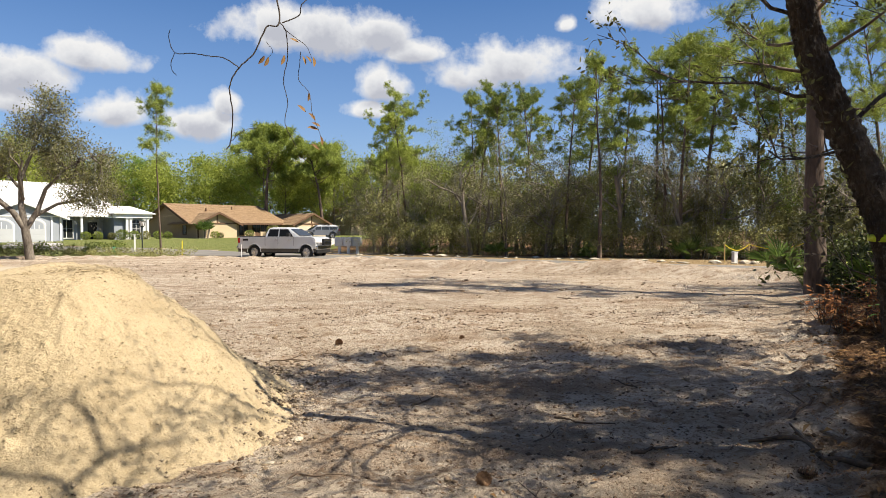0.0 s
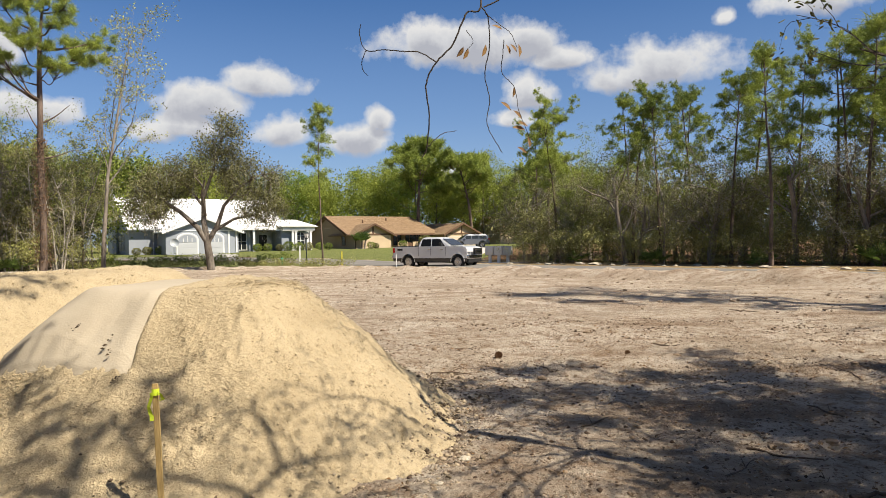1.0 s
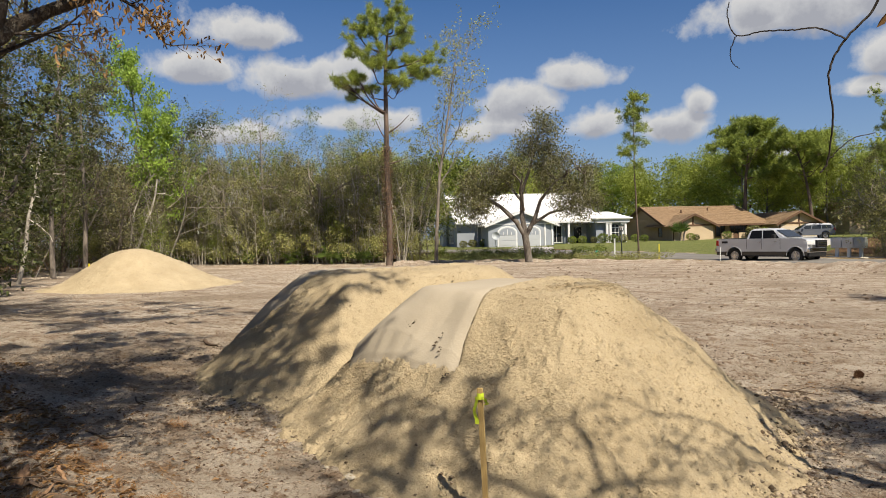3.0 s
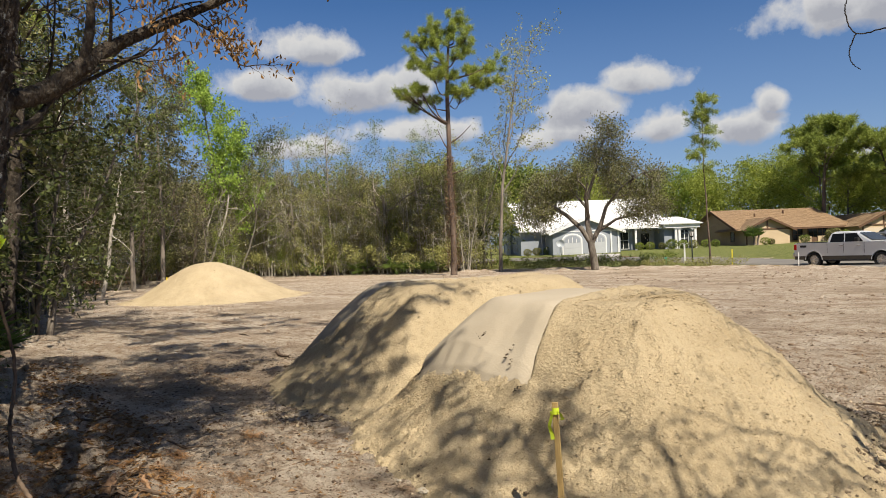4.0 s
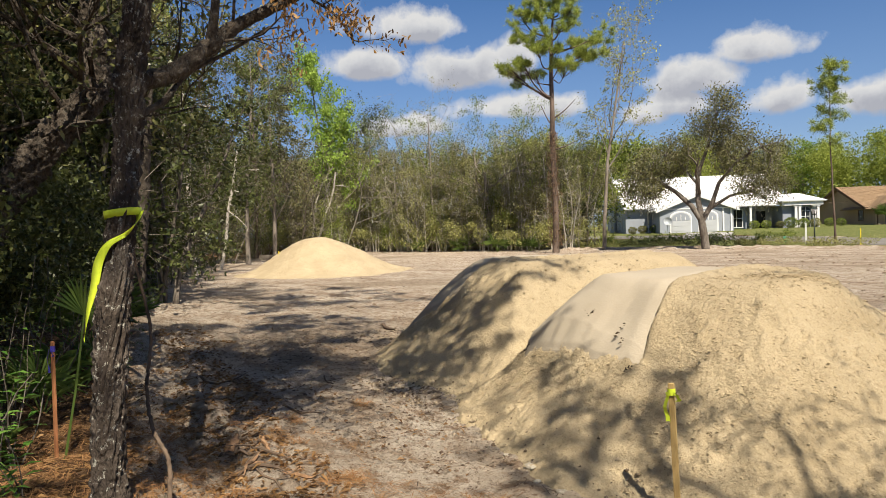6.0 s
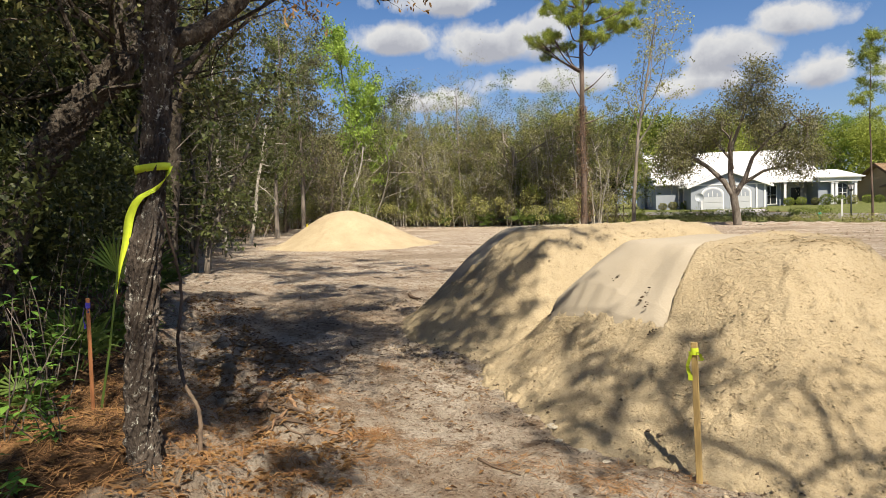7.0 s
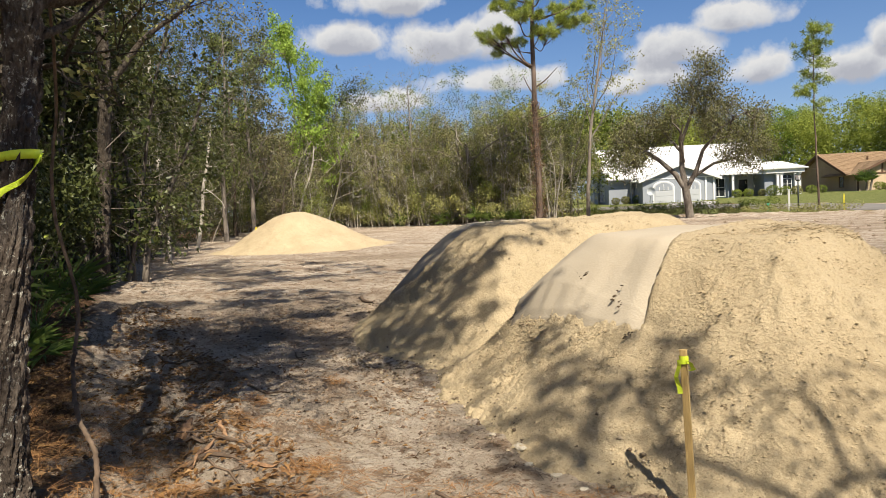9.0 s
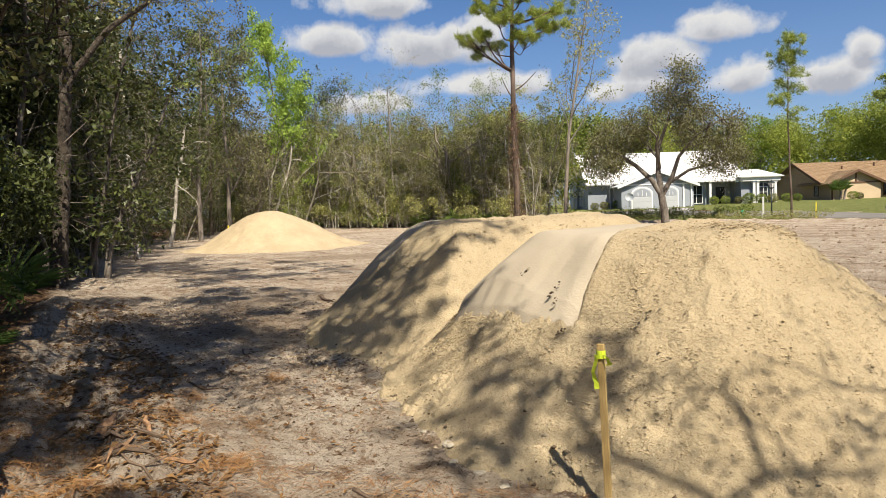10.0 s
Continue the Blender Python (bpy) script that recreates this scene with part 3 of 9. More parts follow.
PILE_A = [(-2.05, 8.2), (-2.2, 7.5), (-2.6, 6.95), (-3.1, 6.5), (-3.8, 6.4), (-4.6, 6.42), (-5.4, 6.62), (-6.1, 6.9), (-6.75, 7.45), (-7.05, 8.5), (-7.0, 10.2), (-5.8, 11.2), (-3.6, 10.9), (-2.3, 9.6)]
PILE_B = [(-6.3, 7.5), (-7.2, 7.45), (-8.3, 7.5), (-9.5, 8.2), (-10.2, 9.4), (-9.8, 11.2), (-8.0, 12.6), (-5.9, 12.8), (-4.9, 11.4), (-5.2, 9.4)]


def talus(d, slope, top, k):
    """Height of a heap at a distance d inside its foot: a short flared toe, an even slope and a flat crest."""
    h = slope * d - 0.10 * (1 - np.exp(-np.maximum(d, 0) / 0.22))
    return -k * np.logaddexp(-h / k, -top / k)


def pile_a(x, y):
    d = outline_distance(x, y, PILE_A) + 0.06 * smooth_noise(x * 1.1, y * 1.1, 21) + 0.03 * smooth_noise(x * 3.1, y * 3.1, 27)
    return talus(d, 0.95, 1.29 + 0.025 * smooth_noise(x * 0.9, y * 0.9, 22), 0.036) - 0.15


def pile_b(x, y):
    d = outline_distance(x, y, PILE_B) + 0.08 * smooth_noise(x * 0.9, y * 0.9, 23)
    return talus(d, 0.98, 1.33 + 0.02 * smooth_noise(x * 0.8, y * 0.8, 24), 0.08) - 0.12


def pile_c(x, y):
    u, v = (x + 27.6) * 0.47 + (y - 17.05) * 0.88, -(x + 27.6) * 0.88 + (y - 17.05) * 0.47
    a = np.arctan2(v, u)
    rr = np.hypot(u, v) / (2.3 + 0.22 * np.cos(a - 0.5) + 0.12 * np.sin(3 * a)) + 0.04 * smooth_noise(x * 0.8, y * 0.8, 33)
    return 1.66 * np.exp(-np.abs(rr) ** 2.1) - 0.12 + 0.02 * smooth_noise(x * 1.2, y * 1.2, 31)


RAMP_A = ([(-4.28, 7.14), (-4.33, 7.3), (-4.39, 7.55), (-4.45, 7.85), (-4.48, 8.2), (-4.5, 9.4)], [(-5.98, 7.6), (-6.12, 7.85), (-6.22, 8.2), (-6.25, 8.6), (-6.2, 9.2), (-6.0, 10.2)])
RAMP_B = ([(-8.1, 8.55), (-8.05, 8.85), (-7.85, 9.15), (-7.6, 9.5), (-7.3, 10.0), (-6.9, 11.0)], [(-9.2, 8.5), (-9.25, 8.9), (-9.2, 9.4), (-9.0, 9.9), (-8.7, 10.5), (-8.1, 11.4)])


def along(line, v):
    p = np.array(line)
    t = np.asarray(v) * (len(p) - 1)
    i = np.clip(t.astype(int), 0, len(p) - 2)
    return p[i] + (t - i)[..., None] * (p[i + 1] - p[i])


def lumps(x, y, seed):
    """Crumbs and small slides on loose sand."""
    rough = sstep(-0.35, 0.5, smooth_noise(x * 2.1, y * 2.1, seed + 8) + 0.5 * smooth_noise(x * 5, y * 5, seed + 9))
    s = 0.014 * smooth_noise(x * 7, y * 7, seed) + 0.024 * smooth_noise(x * 2.6, y * 2.6, seed + 3)
    fine = 0.012 * np.maximum(0, smooth_noise(x * 13, y * 13, seed + 1) - 0.25) + 0.026 * np.maximum(0, smooth_noise(x * 22, y * 22, seed + 2) - 0.2)
    fine = fine - 0.02 * np.maximum(0, smooth_noise(x * 19, y * 19, seed + 6) - 0.5) + 0.02 * np.maximum(0, smooth_noise(x * 31, y * 31, seed + 4) - 0.1)
    return s + fine * (0.8 + 1.7 * rough)


CRUMB_V = np.array([(1, 0, 0), (-1, 0, 0), (0, 1, 0), (0, -1, 0), (0, 0, 1), (0, 0, -1)], float)
CRUMB_F = [(0, 2, 4), (2, 1, 4), (1, 3, 4), (3, 0, 4), (2, 0, 5), (1, 2, 5), (3, 1, 5), (0, 3, 5)]


def scatter_crumbs(S, rng, P, lo, hi, power=3.0):
    """Small angular crumbs at the given places."""
    for p in P:
        s = lo + (hi - lo) * rng.random() ** power
        v = CRUMB_V * s * rng.uniform(0.55, 1.25, (6, 1)) * np.array([1, 1, 0.6])
        a = rng.uniform(0, 6.28)
        c, n = math.cos(a), math.sin(a)
        v = v @ np.array([[c, n, 0], [-n, c, 0], [0, 0, 1]])
        S.add(v + p + np.array([0, 0, -s * 0.1]), CRUMB_F)


def heap(name, fn, x0, x1, y0, y1, step, label, seed, ramp=None, crumbs=0, crumb_box=None, hi=0.03, proud=0.05):
    xs, ys = np.arange(x0, x1, step), np.arange(y0, y1, step)
    X, Y = np.meshgrid(xs, ys)
    H = fn(X, Y)
    Z = H + lumps(X, Y, seed)
    Z = H + (Z - H) * (1 - 0.6 * sstep(0.95, 1.12, H))
    if ramp:
        plan = ramp[0] + ramp[1][::-1]
        od = outline_distance(X, Y, plan)
        inner = sstep(0.03, 0.1, od + 0.02 * smooth_noise(X * 9, Y * 9, 5))
        # loose sand lies lower where the packed ramp's lip stands proud of it
        Z = Z + 0.03 * np.exp(-(od / 0.09) ** 2) * (H > 0.3) * (X > ramp[0][0][0] - 0.35)
        lip = (1 - sstep(0.0, 0.5, -od)) * (H < 0.62)
        Z = Z - 0.015 * lip
        Z = Z * (1 - inner) + (H - 0.22) * inner
    base = terrain(X, Y) - 0.08
    keep = Z > base
    keep4 = keep[:-1, :-1] | keep[:-1, 1:] | keep[1:, 1:] | keep[1:, :-1]
    Z = np.maximum(Z, base - 0.03)
    idx = np.arange(X.size).reshape(X.shape)
    F = np.stack([idx[:-1, :-1], idx[:-1, 1:], idx[1:, 1:], idx[1:, :-1]], -1)[keep4]
    used = np.unique(F)
    remap = np.zeros(X.size, int)
    remap[used] = np.arange(len(used))
    V = np.stack([X, Y, Z], -1).reshape(-1, 3)[used]
    root = new(name)
    tagged(root, label, "sand pile")
    part("loose_sand", mesh_from(name, V, remap[F], M["sand"], True), None, root)
    rng = np.random.default_rng(seed)
    if ramp:
        nu, nv = 100, 120
        u, v = np.linspace(0, 1, nu), np.linspace(0, 1, nv)
        U, Vv = np.meshgrid(u, v)
        P = along(ramp[0], Vv) * (1 - U[..., None]) + along(ramp[1], Vv) * U[..., None]
        P += 0.012 * np.stack([smooth_noise(P[..., 0] * 9, P[..., 1] * 9, 3), smooth_noise(P[..., 0] * 9, P[..., 1] * 9, 4)], -1)
        Zr = fn(P[..., 0], P[..., 1])
        for _ in range(24):
            Zr[1:-1, 1:-1] = (Zr[:-2, 1:-1] + Zr[2:, 1:-1] + Zr[1:-1, :-2] + Zr[1:-1, 2:] + 2 * Zr[1:-1, 1:-1]) / 6
        # a rounded, trowelled hump: proud at its lower lip and outer side, tucked under the loose sand on the other
        hump = (0.35 + 0.65 * sstep(0.0, 0.22, Vv)) * (1 - sstep(0.22, 0.66, Vv)) * sstep(0.05, 0.75, U)
        Zr = Zr + proud * hump - 0.035 * (1 - sstep(0.0, 0.12, U)) - 0.05 * (1 - sstep(0.0, 0.05, 1 - U)) - 0.03 * (1 - sstep(0.0, 0.05, Vv))
        Zr = Zr + 0.002 + 0.005 * smooth_noise(P[..., 0] * 3, P[..., 1] * 3, seed + 9) + 0.0025 * smooth_noise(P[..., 0] * 11, P[..., 1] * 5, seed + 10)
        top = np.concatenate([P, Zr[..., None]], -1)
        edge = np.concatenate([top[0], top[1:, -1], top[-1, -2::-1], top[-2:0:-1, 0]])
        skirt = edge.copy()
        skirt[:, 2] -= 0.26
        ii = np.arange(nu * nv).reshape(nv, nu)
        Fr = np.stack([ii[:-1, :-1], ii[1:, :-1], ii[1:, 1:], ii[:-1, 1:]], -1).reshape(-1, 4).tolist()
        ring = np.concatenate([ii[0], ii[1:, -1], ii[-1, -2::-1], ii[-2:0:-1, 0]])
        n0 = nu * nv
        for k in range(len(ring)):
            k2 = (k + 1) % len(ring)
            Fr.append((ring[k], ring[k2], n0 + k2, n0 + k))
        if seed == 41:
            # no holes are cut: clusters of dark crumbs imitate their shade
            D = Soup()
            for hx, hy in ((-5.22, 7.66), (-5.13, 7.64), (-5.17, 7.62), (-5.95, 7.66), (-5.93, 7.6), (-4.68, 7.45), (-4.7, 7.4), (-4.6, 7.34), (-4.4, 7.16), (-4.41, 7.14)):
                q = np.array([hx, hy]) + rng.normal(size=(6, 2)) * 0.014
                scatter_crumbs(D, rng, np.concatenate([q, fn(q[:, 0], q[:, 1])[:, None] + proud * 0.6], 1), 0.005, 0.016, 1.5)
            tagged(part("dark_crumb", D.mesh("hole_crumbs", M["holeshade"], True), None, root), "dark crumbs standing in for shaded holes in the ramp", kind="stuff")
        part("packed_ramp", mesh_from("packed_ramp", np.concatenate([top.reshape(-1, 3), skirt]), Fr, M["packed"], True), None, root, "smooth packed grey-beige sand ramp")
    if crumbs:
        S = Soup()
        bx0, bx1, by0, by1 = crumb_box
        px, py = rng.uniform(bx0, bx1, crumbs * 3), rng.uniform(by0, by1, crumbs * 3)
        h = fn(px, py)
        ok = (h > -0.13) & (smooth_noise(px * 3.1, py * 3.1, seed + 5) + 0.6 * smooth_noise(px * 9, py * 9, seed + 7) + rng.uniform(-0.7, 0.7, len(px)) > 0.1)
        if ramp:
            ok &= outline_distance(px, py, plan) < -0.01
        px, py = px[ok][:crumbs], py[ok][:crumbs]
        scatter_crumbs(S, rng, np.stack([px, py, fn(px, py) + lumps(px, py, seed)], -1), 0.004, hi * 0.95, 2.9)
        tagged(part("loose_crumb", S.mesh("sand_crumbs", M["crumb"]), None, root), "loose crumbs of damp sand", kind="stuff")
    return root


def soil_ridge():
    """A low windrow of scraped soil along the lot's far edge."""
    line = np.array([(-34, 40.2), (-24, 43.0), (-15, 42.0), (-10.5, 39.9), (-4.6, 35.0), (3.5, 28.2), (7, 25.2), (15, 18.6)], float)
    t = np.linspace(0, len(line) - 1.001, 900)
    i = t.astype(int)
    c = line[i] + (t - i)[:, None] * (line[i + 1] - line[i])
    for _ in range(30):
        c[1:-1] = (c[:-2] + c[1:-1] * 2 + c[2:]) / 4
    d = np.gradient(c, axis=0)
    d /= np.linalg.norm(d, axis=1)[:, None]
    side = np.stack([-d[:, 1], d[:, 0]], 1)
    w = np.linspace(-1, 1, 13)
    P = c[:, None] + side[:, None] * w[None, :, None] * 1.2
    x, y = P[..., 0], P[..., 1]
    h = (0.2 + 0.2 * sstep(-9, -3, x) + 0.12 * sstep(1, 7, x)) * np.cos(w * math.pi / 2)[None] ** 1.4 * (0.85 + 0.2 * smooth_noise(x * 0.8, y * 0.8, 301)) + np.cos(w * math.pi / 2)[None] * (0.06 * smooth_noise(x * 2.6, y * 2.6, 302) + 0.03 * smooth_noise(x * 6, y * 6, 303))
    V = np.concatenate([P, (terrain(x, y) - 0.05 + np.maximum(h, 0))[..., None]], -1).reshape(-1, 3)
    ii = np.arange(900 * 13).reshape(900, 13)
    F = np.stack([ii[:-1, :-1], ii[1:, :-1], ii[1:, 1:], ii[:-1, 1:]], -1).reshape(-1, 4)
    tagged(new("soil_ridge", mesh_from("soil_ridge", V, F, bpy.data.materials["sandy_soil"], True)), "low lumpy ridge of scraped sandy soil along the lot", "ground", kind="structure")


soil_ridge()

heap("sand_pile", pile_a, -7.9, -1.6, 5.9, 11.8, 0.023, "steep pale yellow sand pile with a smoothed ramp on one flank", 41, RAMP_A, 30000, (-7.0, -1.7, 6.1, 9.0), 0.0145, 0.1)
heap("sand_pile", pile_b, -10.8, -4.6, 6.9, 13.2, 0.032, "pale sand mound with a smoothed crest beside another pile", 51, RAMP_B, 8000, (-10, -5.8, 7.2, 10.5), 0.017)


def ragged_foot(plan, n, seed):
    """Dark crumbly soil and small stones along a pile's foot."""
    rng = np.random.default_rng(seed)
    p = np.array(plan + plan[:1], float)
    t = rng.uniform(0, len(p) - 1.001, n)
    i = t.astype(int)
    q = p[i] + (t - i)[:, None] * (p[i + 1] - p[i]) + rng.normal(size=(n, 2)) * 0.13
    S = Soup()
    scatter_crumbs(S, rng, np.concatenate([q, np.maximum(ground_z(q[:, 0], q[:, 1]), (pile_a if plan is PILE_A else pile_b)(q[:, 0], q[:, 1]))[:, None]], 1), 0.004, 0.026, 3.5)
    tagged(new("soil_crumbs", S.mesh("foot_crumbs", M["footsoil"], True)), "dark crumbs and small stones along the pile's foot", "soil", kind="stuff")


_f = np.random.default_rng(75)
_q = np.concatenate([np.array(c) + _f.normal(size=(n, 2)) * np.array(w) for c, n, w in (((-2.75, 10.2), 900, (0.22, 0.4)), ((-2.2, 9.0), 500, (0.16, 0.5)), ((-2.05, 7.9), 300, (0.12, 0.4)), ((-7.6, 7.2), 500, (0.5, 0.15)), ((-10.6, 8.9), 500, (0.3, 0.5)))])
_s = Soup()
scatter_crumbs(_s, _f, np.concatenate([_q, np.maximum(ground_z(_q[:, 0], _q[:, 1]), np.maximum(pile_a(_q[:, 0], _q[:, 1]), pile_b(_q[:, 0], _q[:, 1])))[:, None]], 1), 0.008, 0.045, 2.6)
tagged(new("soil_crumbs", _s.mesh("thrown_soil", M["footsoil"], True)), "brown soil crumbs thrown against the piles' feet", "soil", kind="stuff")
ragged_foot(PILE_A, 2600, 71)
ragged_foot(PILE_B, 1800, 72)
heap("sand_pile", pile_c, -32.6, -22.6, 12, 22, 0.06, "low round sand pile standing alone on bare soil", 61, None, 3000, (-31, -23, 12.4, 20), 0.028)

# ---- trees ----


def unit(v):
    v = np.asarray(v, float)
    return v / (np.linalg.norm(v) + 1e-9)


def limb(rng, p, d, length, segs, wander, up):
    """A wandering line of points from p along d."""
    pts, d = [np.array(p, float)], unit(d)
    for _ in range(segs):
        d = unit(d + rng.normal(size=3) * wander + np.array([0, 0, up]))
        pts.append(pts[-1] + d * length / segs)
    return np.array(pts), d


def spread(rng, d, angle):
    """A direction at about that angle from d, on a random side."""
    d = unit(d)
    s = unit(np.cross(d, rng.normal(size=3)))
    return unit(d * math.cos(angle) + s * math.sin(angle))


def grow(rng, S, p, d, length, r, level, cfg, tips, sides=6):
    segs = cfg["segs"][level]
    pts, d2 = limb(rng, p, d, length, segs, cfg["wander"][level], cfg["up"][level])
    S.tube(pts, np.linspace(r, r * cfg["taper"][level], segs + 1), max(3, sides))
    if level == len(cfg["n"]):
        for k in range(1, segs + 1):
            tips.append(pts[k])
        return
    lo = cfg["from"][level]
    n = cfg["n"][level]
    for i in range(n):
        f = lo + (1 - lo) * (i + rng.uniform(0.1, 0.9)) / n
        k = min(int(f * segs), segs - 1)
        q = pts[k] + (pts[k + 1] - pts[k]) * (f * segs - k)
        dd = unit(pts[k + 1] - pts[k])
        L2 = length * cfg["ratio"][level] * rng.uniform(0.65, 1.25) * (1.15 - 0.55 * f if cfg.get("cone") and level == 0 else 1.0)
        r2 = max(r * (1 - f * (1 - cfg["taper"][level])) * cfg["thin"][level], 0.004)
        grow(rng, S, q, spread(rng, dd, radians(cfg["angle"][level]) * rng.uniform(0.7, 1.25)), L2, r2, level + 1, cfg, tips, sides - 2)
    if level > 0:
        tips.append(pts[-1])


def clump(rng, centres, n, radius, squash=0.8):
    c = np.asarray(centres)
    o = rng.normal(size=(len(c), n, 3)) * radius * np.array([1, 1, squash]) * 0.6
    return (c[:, None] + o).reshape(-1, 3)


TREE = {
    "oak": dict(segs=[5, 5, 4, 2], wander=[0.12, 0.22, 0.3, 0.3], up=[0.02, 0.05, 0.03, 0.0], taper=[0.55, 0.4, 0.35, 0.3], n=[6, 6, 5], angle=[55, 50, 50], ratio=[0.62, 0.5, 0.45], thin=[0.6, 0.5, 0.5], **{"from": [0.35, 0.3, 0.2]}),
    "scrub": dict(segs=[6, 4, 2, 2], wander=[0.12, 0.2, 0.3, 0.3], up=[0.05, 0.1, 0.02, 0.0], taper=[0.25, 0.3, 0.3, 0.3], n=[11, 5, 3], angle=[45, 45, 45], ratio=[0.34, 0.45, 0.45], thin=[0.45, 0.5, 0.6], **{"from": [0.15, 0.2, 0.2]}),
    "bare": dict(segs=[7, 5, 4, 3], wander=[0.06, 0.14, 0.22, 0.3], up=[0.03, 0.12, 0.06, 0.02], taper=[0.25, 0.3, 0.3, 0.3], n=[12, 6, 4], angle=[38, 38, 40], ratio=[0.3, 0.45, 0.5], thin=[0.45, 0.5, 0.6], **{"from": [0.35, 0.2, 0.2]}),
    "spring": dict(segs=[7, 5, 3], wander=[0.05, 0.14, 0.25], up=[0.03, 0.16, 0.05], taper=[0.2, 0.3, 0.3], n=[22, 6], angle=[55, 45], ratio=[0.3, 0.45], thin=[0.35, 0.5], cone=True, **{"from": [0.2, 0.15]}),
}


def tree_meshes(name, kind, seed, height, radius, lean=(0, 0), leaf="oakleaf", bark="bark", leaf_size=0.12, per_tip=9, tip_r=0.35, moss=0, trunk_frac=1.0, tri=True, hold=0.45):
    rng = np.random.default_rng(seed)
    cfg = TREE[kind]
    wood, crown, tips = Soup(), Soup(), []
    grow(rng, wood, (0, 0, -0.15), (lean[0], lean[1], 1), height * trunk_frac, radius, 0, cfg, tips, 8)
    tips = np.array(tips)
    held = tips[rng.random(len(tips)) < hold] if hold < 1 else tips
    crown.leaves(clump(rng, held, int(per_tip / hold), tip_r * (0.75 if hold < 1 else 1)), leaf_size, rng, 0.6, tri=tri)
    out = [("trunk", wood.mesh(name + "_wood", M[bark], True)), ("crown", crown.mesh(name + "_crown", M[leaf]))]
    if moss:
        s = Soup()
        pick = tips[rng.integers(0, len(tips), moss)]
        for p in pick:
            k = rng.uniform(0.3, 0.9)
            c = p + np.array([[rng.normal() * 0.06, rng.normal() * 0.06, -k * f] for f in np.linspace(0, 1, 8)])
            s.leaves(c, 0.2, rng, 0.25, droop=(0, 0, 1.5), tri=True)
        out.append(("moss", s.mesh(name + "_moss", M["moss"])))
    return out


def needle_tuft(S, rng, c, size, n, thick=0.03):
    """A rounded brush of pine needles: slim blades out of one shoot, more of them upwards."""
    a = rng.normal(size=(n, 3)) + np.array([0, 0, 0.3])
    a /= np.linalg.norm(a, axis=1)[:, None]
    b = np.cross(a, rng.normal(size=(n, 3)))
    b /= np.linalg.norm(b, axis=1)[:, None] + 1e-9
    L = size * rng.uniform(0.55, 1.1, (n, 1))
    o = np.asarray(c)[None] + rng.normal(size=(n, 3)) * size * 0.22
    q = np.stack([o - b * thick / 2, o + b * thick / 2, o + a * L], 1).reshape(-1, 3)
    S.V.append(q)
    S.F.extend([(S.n + 3 * i, S.n + 3 * i + 1, S.n + 3 * i + 2) for i in range(n)])
    S.n += 3 * n


def pine_meshes(name, seed, height, radius, bare=0.55, branches=18, reach=0.16, tuft=0.42, blades=60, lean=0.02, flat=0.5, thick=0.04, crook=0.2, per=6, loose=0.85):
    """A tall pine: bare trunk, crooked boughs that turn up, and brushes of needles gathered at their ends."""
    rng = np.random.default_rng(seed)
    wood, crown = Soup(), Soup()
    pts, _ = limb(rng, (0, 0, -0.15), (rng.normal() * lean, rng.normal() * lean, 1), height, 12, 0.03, 0.015)
    rad = radius * np.linspace(1, 0.16, 13)
    rad[0] *= 1.25
    wood.tube(pts, rad, 9)
    for i in range(branches):
        f = bare + (0.985 - bare) * ((i + rng.uniform(0, 0.9)) / branches) ** 0.85
        k = min(int(f * 12), 11)
        q = pts[k] + (pts[k + 1] - pts[k]) * (f * 12 - k)
        az = i * 2.4 + rng.normal() * 0.5
        g = (f - bare) / (1 - bare)
        L = height * reach * rng.uniform(0.5, 1.3) * (1 - (1 - flat) * g ** 2) * (0.6 + 0.4 * min(1, g * 3))
        d = np.array([math.cos(az), math.sin(az), 0.1 + 0.55 * g])
        bp, bd = limb(rng, q, d, L, 5, crook, 0.1)
        wood.tube(bp, np.linspace(radius * 0.24, radius * 0.07, 6), 4)
        for j in (3, 4, 5):
            for _ in range(2 if j > 3 else 1):
                dd = unit(bd + rng.normal(size=3) * 0.8 + np.array([0, 0, 0.25]))
                tip = bp[j] + dd * (0.2 + L * rng.uniform(0.1, 0.3))
                wood.tube(np.array([bp[j], (bp[j] + tip) / 2 + rng.normal(size=3) * 0.04, tip]), [radius * 0.08, radius * 0.06, radius * 0.04], 3)
                for _ in range(max(1, int(per * rng.uniform(0.5, 1.0)))):
                    needle_tuft(crown, rng, tip + rng.normal(size=3) * tuft * np.array([loose, loose, loose * 0.53]), tuft * rng.uniform(0.7, 1.1), blades, thick)
    for _ in range(per):
        needle_tuft(crown, rng, pts[-1] + rng.normal(size=3) * tuft * 0.6, tuft, blades, thick)
    for _ in range(9):
        f = rng.uniform(0.25, bare + 0.1)
        k = min(int(f * 12), 11)
        az = rng.uniform(0, 6.28)
        bp, _ = limb(rng, pts[k], (math.cos(az), math.sin(az), 0.15), height * rng.uniform(0.03, 0.09), 3, 0.25, 0.0)
        wood.tube(bp, np.linspace(radius * 0.12, radius * 0.03, 4), 3)
    return [("trunk", wood.mesh(name + "_wood", M["pinebark"], True)), ("crown", crown.mesh(name + "_crown", M["needle"]))]


